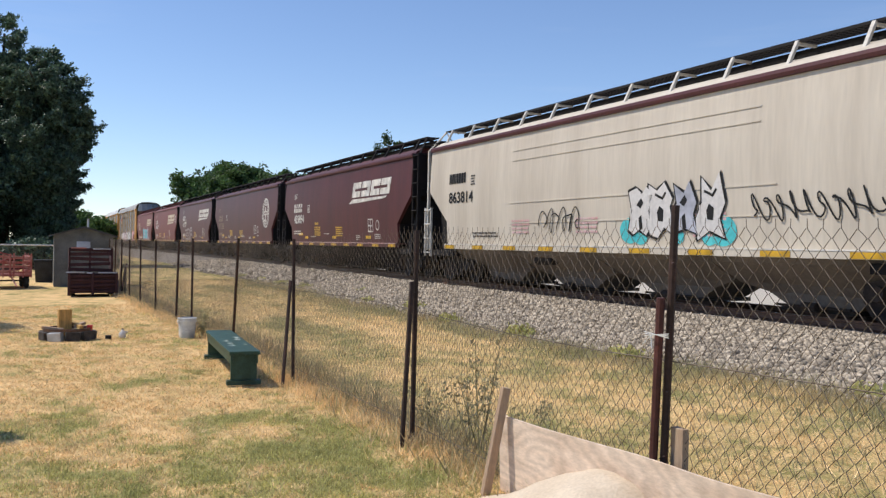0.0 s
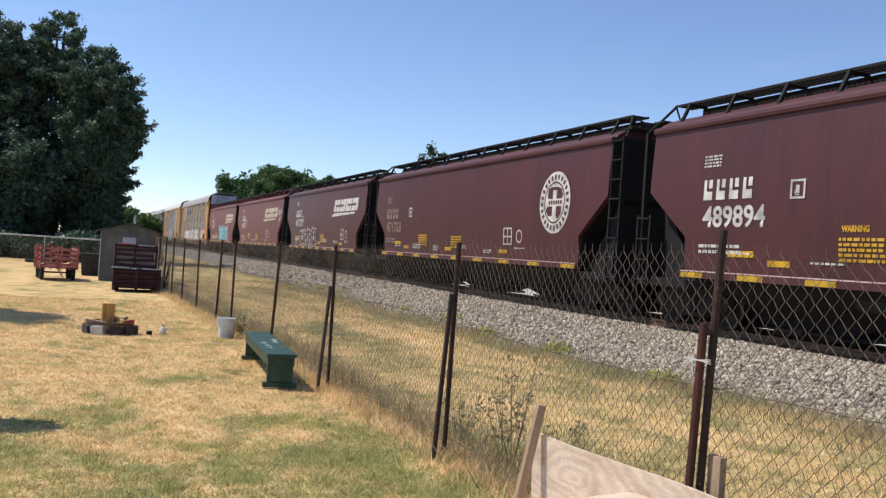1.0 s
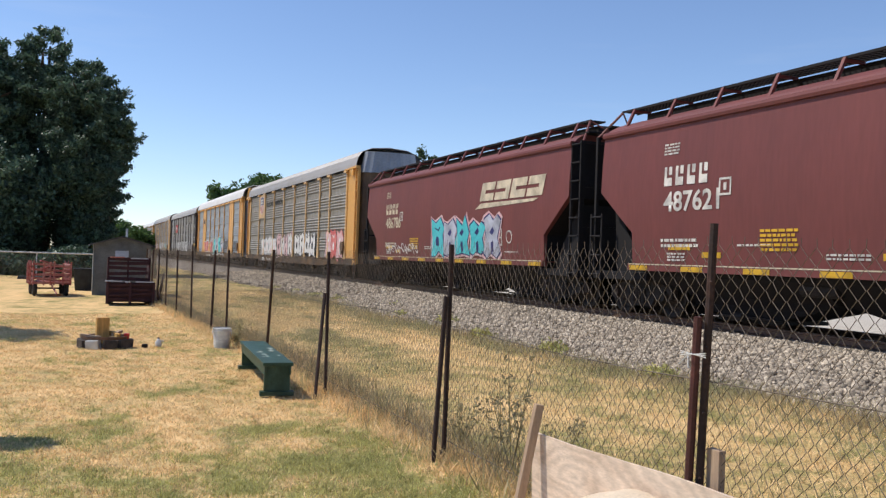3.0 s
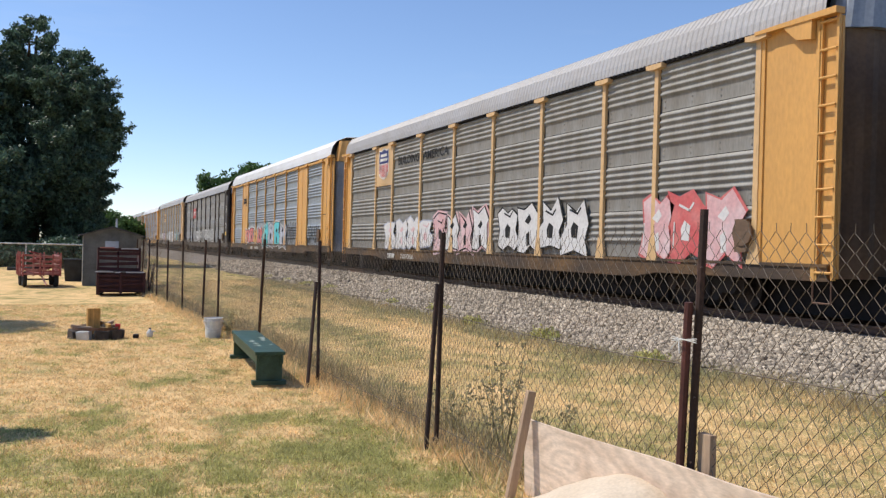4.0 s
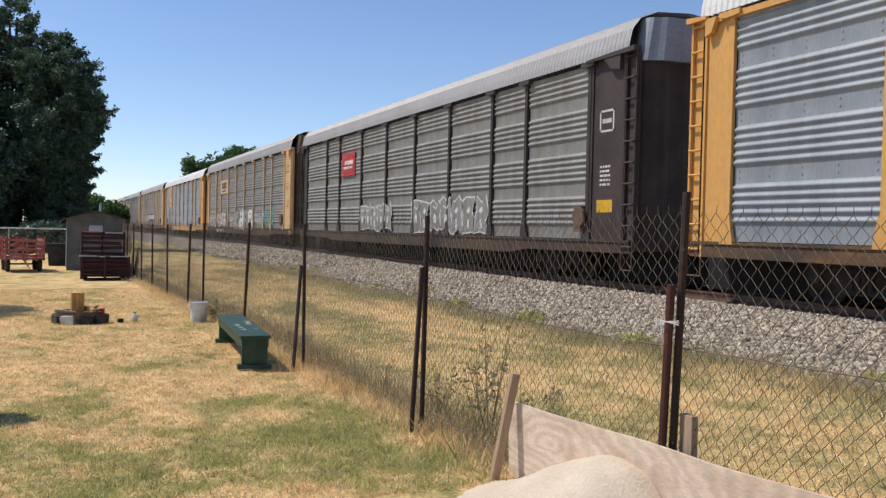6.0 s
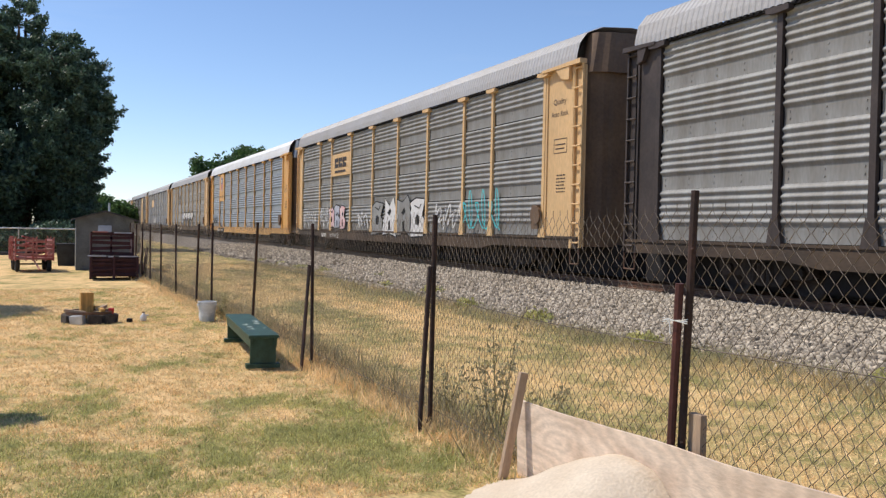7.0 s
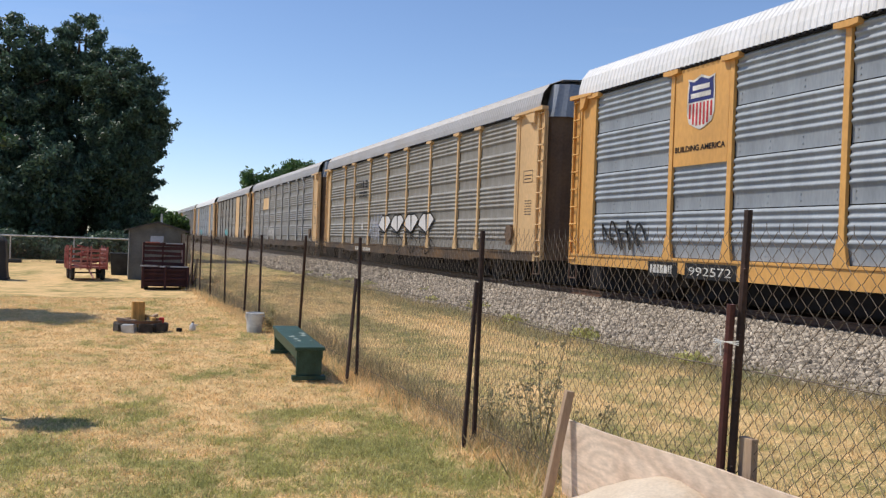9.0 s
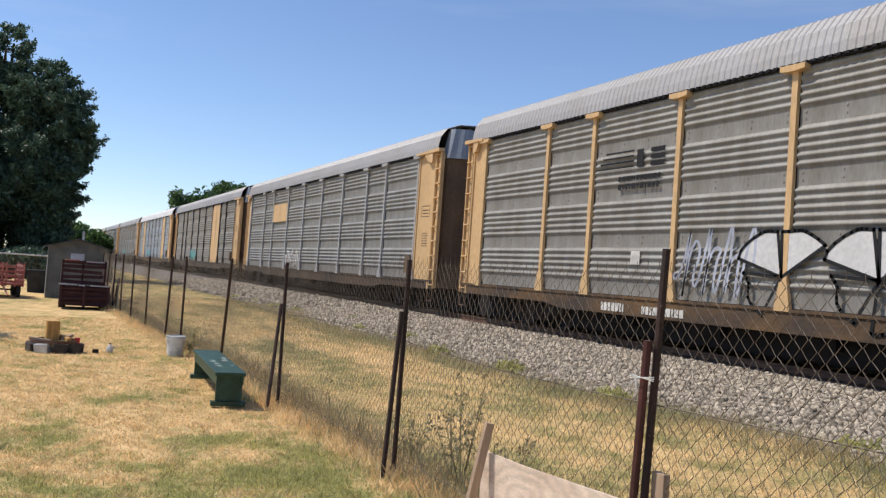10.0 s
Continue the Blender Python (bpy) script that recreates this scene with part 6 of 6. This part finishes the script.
    for x in (-0.56, -0.05, 0.52):
        part("upright", Geo().box(x, x + 0.05, -0.03, 0.0, -0.02, 0.64), M["maroon"], k)
    for x in (-0.55, 0.52):
        part("crate_side", Geo().box(x, x + 0.03, 0.03, 0.8, 0, 0.60), M["maroon"], k)
    part("top_rail", Geo().box(-0.50, -0.12, -0.04, 0.05, 0.62, 0.65), M["wagon_pale"], k)
    part("top_rail", Geo().box(0.05, 0.50, -0.04, 0.05, 0.60, 0.63), M["lilac_spray"], k)
    p = thing("lumber_scrap", pose(2.02, 26.2, 0), "scrap lumber leaning beside the trailer", "lumber")
    for i, (x, y, h, lx) in enumerate(((0.0, 0, 1.1, 0.12), (0.09, 0.1, 0.9, 0.18), (0.05, -0.2, 0.22, 0.0))):
        part("board", Geo().tube((x, y, 0), (x + lx, y + 0.4, h), 0.035, 5), M["timber" if i != 1 else "maroon"], p)
    tagged(new("paving_slab", bevelled(Geo().box(1.85, 2.15, 24.9, 25.2, -0.01, 0.06).mesh("slab", M["block"]), 0.01)), "pale concrete slab lying by the fence", "slab")
    b = thing("waste_bin", pose(0.18, 34.0, 0), "dark grey plastic bin beside the shed", "bin")
    part("body", Geo().loft([[(-s, -s, z), (s, -s, z), (s, s, z), (-s, s, z)] for s, z in ((0.30, 0), (0.36, 0.78))]), M["bin_black"], b, bevel=0.02)
    part("lid", Geo().box(-0.38, 0.38, -0.38, 0.38, 0.78, 0.83), M["bin_black"], b, bevel=0.015)
    ob = new("leaning_board", Geo().box(-0.04, 0.04, 0, 0.02, 0, 0.85).mesh("leaning_board", M["white_plastic"]))
    ob.matrix_world = pose(0.52, 33.4, 0, -12, 12, 0)
    tagged(ob, "pale narrow board leaning on the bin", "board")


build_wagons()


def build_pipe_fence():
    f = thing("pipe_fence", pose(0, 0, 0), "galvanised pipe fence with wire mesh before the trees", "fence")
    part("top_rail", Geo().tube((-22, 46, 1.25), (1.2, 46, 1.25), 0.035, 8), M["galv"], f)
    for i in range(9):
        part("post", Geo().tube((-21.5 + i * 2.8, 46.05, -0.05), (-21.5 + i * 2.8, 46.05, 1.27), 0.032, 8), M["galv"], f)
    segs = []
    for i in range(200):
        x = -22 + i * 0.116
        for s in (-1, 1):
            segs.append(((x, 46.0, 0.0), (x + s * 1.2, 46.0, 1.2)))
    ob = part("wire_mesh", strip_mesh("wire_mesh", M["wire"], segs, 0.004), None, f)
    tagged(ob, kind="stuff")
    for x, y, w in ((-4.6, 45, 0.5), (-1.9, 44.6, 0.7)):
        ob = new("dark_tub", bevelled(Geo().box(x - w, x + w, y - 0.25, y + 0.25, -0.01, 0.16).mesh("tub", M["bin_black"]), 0.03))
        tagged(ob, "low dark tub on the grass by the fence", "tub")
    t = thing("covered_grill", pose(-3.45, 30.0, 0), "tall black covered grill on the lawn", "grill")
    part("cover", Geo().loft([[(-s, -s, z), (s, -s, z), (s, s, z), (-s, s, z)] for s, z in ((0.36, 0.0), (0.33, 0.3), (0.28, 1.2), (0.20, 1.32))]), M["tarp"], t, bevel=0.03)
    part("cover_skirt", Geo().box(-0.38, 0.38, -0.38, 0.38, 0.0, 0.06), M["tarp"], t, bevel=0.01)


build_pipe_fence()


# ---- trees ----
def foliage(name, mat, blobs, count, leaf, seed, hollow=0.55):
    """Leaves scattered through uneven clumps; blobs: centre, radii."""
    rg = np.random.RandomState(seed)
    vol = np.array([b[1][0] * b[1][1] * b[1][2] for b in blobs]) ** 0.7
    pick = rg.choice(len(blobs), count, p=vol / vol.sum())
    c = np.array([b[0] for b in blobs])[pick]
    r = np.array([b[1] for b in blobs])[pick]
    d = rg.normal(size=(count, 3))
    d /= np.linalg.norm(d, axis=1)[:, None]
    rad = hollow + (1 - hollow) * rg.rand(count) ** 0.6
    bump = 1 + 0.16 * np.sin(d[:, 0] * 7 + pick) * np.sin(d[:, 1] * 6 + 2 * pick) * np.sin(d[:, 2] * 8)
    p = c + d * r * (rad * bump)[:, None] + rg.normal(size=(count, 3)) * leaf * 0.8
    u = rg.normal(size=(count, 3))
    u /= np.linalg.norm(u, axis=1)[:, None]
    w = np.cross(u, d + 0.6 * rg.normal(size=(count, 3)))
    w /= np.linalg.norm(w, axis=1)[:, None]
    s = leaf * (0.6 + 0.8 * rg.rand(count))[:, None]
    v = np.stack([p - u * s, p + w * s * 0.45, p + u * s, p - w * s * 0.45], 1).reshape(-1, 3)
    f = np.arange(count * 4).reshape(-1, 4)
    return raw_mesh(name, mat, v, f)


def clumps(base_r, z0, z1, n, seed, shape):
    """Clumps over a crown profile, each with a spray of smaller ones reaching outwards; shape(t): the half-width at height fraction t."""
    r = random.Random(seed)
    out = []
    for i in range(n):
        t = (i + 0.5) / n
        a = i * 2.4 + r.uniform(-0.4, 0.4)
        w = base_r * shape(t)
        q = w * r.uniform(0.50, 0.82)
        s = max(0.10 * base_r, w * r.uniform(0.17, 0.30))
        z = z0 + (z1 - z0) * t
        out.append(((q * math.cos(a), q * math.sin(a), z), (s, s, s * 0.75)))
        for k in range(2 + r.randint(0, 1)):
            e = q + s * (0.75 + 0.42 * k)
            b = a + r.uniform(-0.25, 0.25)
            h = s * (0.42 - 0.11 * k)
            out.append(((e * math.cos(b), e * math.sin(b), z + s * r.uniform(0.0, 0.35) * (k + 1)), (h * 1.1, h * 1.1, h * 0.7)))
    out.append(((0, 0, z0 + (z1 - z0) * 0.42), (base_r * 0.66, base_r * 0.66, (z1 - z0) * 0.40)))
    return out


def build_tree(x, y, h, r, seed, leafmat, label, leaves=24000, leaf=0.16, bare=0.02, shape=None, group="", lumps=34):
    t = thing("tree", pose(x, y, 0), label, "tree", group)
    rnd = random.Random(seed)
    g = Geo()
    pts = [(0, 0, -0.1), (0.08 * r * 0.2, 0, h * 0.25), (-0.05, 0.06, h * 0.55), (0.02, 0, h * 0.9)]
    for i, (a, b) in enumerate(zip(pts, pts[1:])):
        k = (0.032, 0.024, 0.014, 0.004)
        g.tube(a, b, h * k[i], 10, h * k[i + 1], caps=False)
    part("trunk", g, M["bark"], t, smooth=True)
    for i in range(8):
        a = i * 2.4 + rnd.uniform(-0.3, 0.3)
        z = h * (0.25 + 0.07 * i)
        g = Geo()
        m = (r * 0.35 * math.cos(a), r * 0.35 * math.sin(a), z + 0.06 * h)
        g.tube((0, 0, z), m, h * 0.010, 7, h * 0.007)
        g.tube(m, (r * 0.75 * math.cos(a + 0.2), r * 0.75 * math.sin(a + 0.2), z + 0.10 * h), h * 0.007, 6, h * 0.003)
        part("limb", g, M["bark"], t)
    shape = shape or (lambda k: math.sin(math.pi * (0.16 + 0.80 * k)) ** 0.7)
    me = foliage("crown", M[leafmat], clumps(r, h * bare + r * 0.25, h - r * 0.16, lumps, seed, shape), leaves, leaf, seed)
    tagged(part("crown", me, None, t, "dense crown of small leaves"), kind="stuff")
    return t


def poplar(k):
    """Half-width of a full crown, widest at two thirds of its height."""
    pts = [(0.0, 0.62), (0.2, 0.72), (0.42, 0.96), (0.68, 1.0), (0.82, 0.80), (0.92, 0.52), (1.0, 0.15)]
    for (a, p), (b, q) in zip(pts, pts[1:]):
        if k <= b:
            return p + (q - p) * (k - a) / (b - a)
    return 0.15


BIG, ROW = "big dark-leaved tree behind the pipe fence", "dark trees behind the pipe fence"
build_tree(-2.2, 60, 15.7, 3.3, 1, "needle", BIG, 90000, 0.115, 0.0, poplar, ROW, 90)
build_tree(0.15, 57, 13.2, 2.9, 2, "needle", BIG, 90000, 0.105, 0.0, poplar, ROW, 90)
build_tree(-6.6, 60, 15.3, 4.0, 3, "needle", BIG, 70000, 0.14, 0.0, poplar, ROW, 80)
build_tree(-12.5, 58, 14.5, 4.4, 4, "needle", BIG, 20000, 0.20, 0.0, poplar, ROW, 50)
build_tree(-4.4, 56, 8.0, 3.4, 5, "needle", "lower dark tree among taller ones", 30000, 0.14, 0.0, poplar, ROW, 50)
build_tree(23.6, 117, 12.9, 8.6, 6, "leaf_light", "round green tree beyond the railway", 60000, 0.26, 0.02, lumps=60)
build_tree(30.5, 116, 11.9, 6.8, 7, "leaf_light", "round green tree beyond the railway", 40000, 0.26, 0.02, lumps=50)
build_tree(19.2, 112, 8.8, 3.8, 16, "leaf_light", "small green tree beyond the railway", 12000, 0.28, 0.02)
build_tree(30.6, 79.2, 12.6, 3.6, 8, "leaf", "tall green tree beyond the railway", 16000, 0.2, 0.02)
for i, (x, y, h, r) in enumerate(((8.6, 150, 5.4, 2.8), (5.6, 152, 6.4, 3.0), (2.4, 150, 5.6, 3.0))):
    build_tree(x, y, h, r, 20 + i, "leaf_light", "low distant green tree", 6000, 0.35, 0.0, group="distant trees")

# two unseen trees, added only for the shadows they throw across the lawn
build_tree(-3.75, 19.0, 5.2, 1.5, 30, "leaf", "unseen leafy tree added to cast a lawn shadow", 5000, 0.10, 0.45, group="young trees beside the lawn")
build_tree(-1.75, 8.65, 2.9, 0.22, 31, "leaf", "unseen leafy tree added to cast a lawn shadow", 1100, 0.05, 0.72, group="young trees beside the lawn")


def build_hedge():
    r = random.Random(12)
    blobs = [((-16 + 0.55 * i, 50.5 + r.uniform(-0.6, 0.6), r.uniform(0.2, 1.0)), (0.8, 0.8, r.uniform(0.5, 0.9))) for i in range(36)]
    ob = new("hedge", foliage("hedge", M["needle"], blobs, 42000, 0.10, 77, 0.35))
    tagged(ob, "dense dark undergrowth behind the pipe fence", "hedge", kind="stuff")


build_hedge()


# ---- grass, weeds, ballast stones ----
def blades(name, mat, xy, h, w, seed, lean=0.5, gz=True):
    """One triangle a blade."""
    rg = np.random.RandomState(seed)
    n = len(xy)
    a = rg.rand(n) * 6.283
    hh = h * (0.5 + rg.rand(n))
    z = np.array([ground_z(x, y) for x, y in xy]) - 0.005
    tip = lean * hh * rg.rand(n)
    b = rg.rand(n) * 6.283
    v = np.zeros((n, 3, 3))
    v[:, 0] = np.stack([xy[:, 0] - w * np.cos(a), xy[:, 1] - w * np.sin(a), z], 1)
    v[:, 1] = np.stack([xy[:, 0] + w * np.cos(a), xy[:, 1] + w * np.sin(a), z], 1)
    v[:, 2] = np.stack([xy[:, 0] + tip * np.cos(b), xy[:, 1] + tip * np.sin(b), z + hh], 1)
    me = raw_mesh(name, mat, v.reshape(-1, 3), np.arange(n * 3).reshape(-1, 3))
    ob = new(name, me)
    return ob


def build_grass():
    rg = np.random.RandomState(5)
    # the lawn grows in small tufts
    n = 34000
    ty = 3.6 + 19 * rg.rand(n) ** 1.7
    tx = -2.6 + 5.7 * rg.rand(n)
    tg = np.array([greenness(a, b) for a, b in zip(tx, ty)]) + 0.20 * rg.randn(n)
    size = 0.020 + 0.030 * rg.rand(n)
    x = np.repeat(tx, 9) + np.repeat(size, 9) * rg.randn(n * 9)
    y = np.repeat(ty, 9) + np.repeat(size, 9) * rg.randn(n * 9)
    g = np.repeat(tg, 9)
    keep = (x < np.array([fence_x(v) for v in y]) + 0.1) & ~((x > 1.5) & (y < 4.8))
    xy, g = np.stack([x, y], 1)[keep], g[keep]
    tagged(blades("lawn_grass_dry", M["straw"], xy[g <= 0.20], 0.026, 0.0045, 1, 2.0), "short dry straw-coloured lawn grass", "grass", kind="stuff")
    tagged(blades("lawn_grass_green", M["green_grass"], xy[g > 0.20], 0.034, 0.0045, 2, 1.5), "patches of green lawn grass", "grass", kind="stuff")
    n = 90000
    y = 1.5 + 34 * rg.rand(n) ** 1.4
    x = 2.85 + 5.6 * rg.rand(n)
    xy = np.stack([x, y], 1)
    g = np.array([greenness(a, b) for a, b in xy]) + 0.2 * rg.randn(n)
    tagged(blades("trackside_grass_dry", M["straw"], xy[g <= 0.2], 0.055, 0.005, 3, 2.2), "longer dry grass between fence and ballast", "grass", kind="stuff")
    tagged(blades("trackside_grass_green", M["weed"], xy[g > 0.2], 0.06, 0.006, 4, 1.8), "olive-green grass between fence and ballast", "grass", kind="stuff")
    # longer growth along the foot of the fence
    n = 16000
    y = 2.5 + 27 * rg.rand(n) ** 1.2
    x = np.array([fence_x(v) for v in y]) + 0.16 * rg.randn(n)
    keep = ~((y < 5.1) & (x < np.array([fence_x(v) for v in y]) - 0.02))
    tagged(blades("fence_line_grass", M["straw"], np.stack([x, y], 1)[keep], 0.10, 0.005, 6, 1.4), "tall dry grass along the foot of the fence", "grass", kind="stuff")
    n = 5200
    y = 4.5 + 24 * rg.rand(n)
    x = np.array([fence_x(v) for v in y]) + 0.22 + 0.16 * rg.randn(n)
    tagged(blades("fence_line_weeds", M["weed"], np.stack([x, y], 1), 0.17, 0.008, 7, 0.9), "green and brown weeds along the fence", "weeds", kind="stuff")
    n = 16000
    y = 4.5 + 30 * rg.rand(n) ** 1.3
    x = 7.55 + 0.55 * rg.randn(n)
    tagged(blades("ballast_edge_grass", M["weed"], np.stack([x, y], 1), 0.11, 0.007, 14, 1.2), "rough grey-green growth along the edge of the ballast", "weeds", kind="stuff")
    b = thing("dry_weed", pose(2.46, 14.75, 0), "dry weed tuft beside the white bucket", "weed")
    tagged(part("leaves", foliage("leaves", M["weed"], [((0, 0, 0.16), (0.14, 0.12, 0.16)), ((0.06, 0.05, 0.36), (0.08, 0.08, 0.10))], 420, 0.022, 91, 0.1), None, b), kind="stuff")
    part("stem", Geo().tube((0, 0, -0.02), (0.05, 0.03, 0.42), 0.006, 5), M["weed"], b)
    for i, (wx, wy, hh) in enumerate(((3.05, 5.85, 0.95), (3.15, 6.2, 0.7), (3.25, 5.5, 0.55), (3.1, 6.9, 0.5))):
        t = thing("tall_weed", pose(wx, wy, 0), "spindly brown-green weed behind the fence", "weed", "weeds behind the fence")
        g = Geo()
        r = random.Random(40 + i)
        tips = []
        for k in range(5):
            a = k * 1.3
            e = (0.16 * math.cos(a), 0.2 * math.sin(a), hh * r.uniform(0.6, 1.0))
            g.tube((0, 0, 0), e, 0.006, 5, 0.002)
            tips.append(e)
        part("stem", g, M["weed"], t)
        bl = [((e[0] * k, e[1] * k, e[2] * k), (0.06, 0.06, 0.06)) for e in tips for k in (0.4, 0.6, 0.8, 0.95)]
        tagged(part("leaves", foliage("leaves", M["weed"], bl, 170, 0.022, 60 + i, 0.1), None, t), kind="stuff")
    r = random.Random(9)
    for i in range(11):
        wy = 6.5 + 3.1 * i + r.uniform(-0.6, 0.6)
        wx = r.uniform(7.5, 9.0)
        t = thing("ballast_weed", pose(wx, wy, 0.05), "green weed tuft growing at the edge of the ballast", "weed", "weeds in the ballast")
        s = r.uniform(0.16, 0.34)
        tagged(part("leaves", foliage("leaves", M["green_grass"], [((0, 0, s * 0.25), (s, s * 1.5, s * 0.35))], 300, 0.045, 80 + i, 0.2), None, t), kind="stuff")


build_grass()


def bed_z(x):
    pr = [(7.2, -0.05), (7.7, 0.06), (8.6, 0.13), (9.9, 0.24), (11.25, 0.34), (13.5, 0.34)]
    for (a, za), (b, zb) in zip(pr, pr[1:]):
        if x <= b:
            return za + (zb - za) * (x - a) / (b - a)
    return 0.34


def build_stones():
    ico = bmesh.new()
    bmesh.ops.create_icosphere(ico, subdivisions=1, radius=1.0)
    bv = np.array([v.co[:] for v in ico.verts])
    bf = np.array([[v.index for v in f.verts] for f in ico.faces])
    ico.free()
    rg = np.random.RandomState(8)
    spots = []
    for y0, y1, dens, size in ((5.0, 16.0, 420, 0.037), (16.0, 30.0, 220, 0.046), (30.0, 60.0, 60, 0.065)):
        n = int((y1 - y0) * 4.1 * dens)
        xs, ys = 7.35 + 4.1 * rg.rand(n) ** 0.9, y0 + (y1 - y0) * rg.rand(n)
        spots += [(x, y, size * (0.6 + 0.8 * rg.rand())) for x, y in zip(xs, ys) if x > 7.9 or rg.rand() < (x - 7.2) / 0.8]
    kinds = []
    for k in range(6):
        v = bv * (1 + 0.28 * (rg.rand(12, 1) - 0.5) * 2) * np.array([1.15, 0.9, 0.72])
        kinds.append(raw_mesh("stone", M["stone"], v, bf))
    single = [s for s in spots if 7.0 < s[1] < 9.5 and 8.3 < s[0] < 9.2][:300]
    chosen = set(id(s) for s in single)
    rest = [s for s in spots if id(s) not in chosen]
    n = len(rest)
    V = np.zeros((n, 12, 3))
    for i, (x, y, s) in enumerate(rest):
        q = Euler(rg.rand(3) * 6.28).to_matrix()
        v = bv * (1 + 0.30 * (rg.rand(12, 1) - 0.5) * 2) * np.array([1.2, 0.9, 0.75]) * s
        V[i] = v @ np.array(q).T + np.array([x, y, bed_z(x) + s * 0.25])
    F = (np.arange(n) * 12)[:, None, None] + bf[None]
    ob = new("ballast_stones", raw_mesh("ballast_stones", M["stone"], V.reshape(-1, 3), F.reshape(-1, 3)))
    tagged(ob, "pale angular crushed ballast stones", "ballast", kind="stuff")
    for i, (x, y, s) in enumerate(single):
        ob = new("stone", kinds[i % 6])
        ob.matrix_world = pose(x, y, bed_z(x) + s * 0.25, *(rg.rand(3) * 360)) @ Matrix.Diagonal((s, s, s, 1))
        ob.parent = ballast_bed


build_stones()


# ---- what moves ----
def motions():
    ahead = ((0.0, -2.15), (0.5, -1.70), (1.0, -1.30), (1.5, -0.88), (2.0, -0.58), (2.5, -0.10), (3.0, 0.0), (4.0, 0.0), (5.0, 0.0), (7.5, 0.0), (10.0, 0.0))
    for car, start in TRAIN:
        walk(car, [(t, pose(TRACK_X, start - SPEED * t - d, RAIL_Z)) for t, d in ahead])


motions()
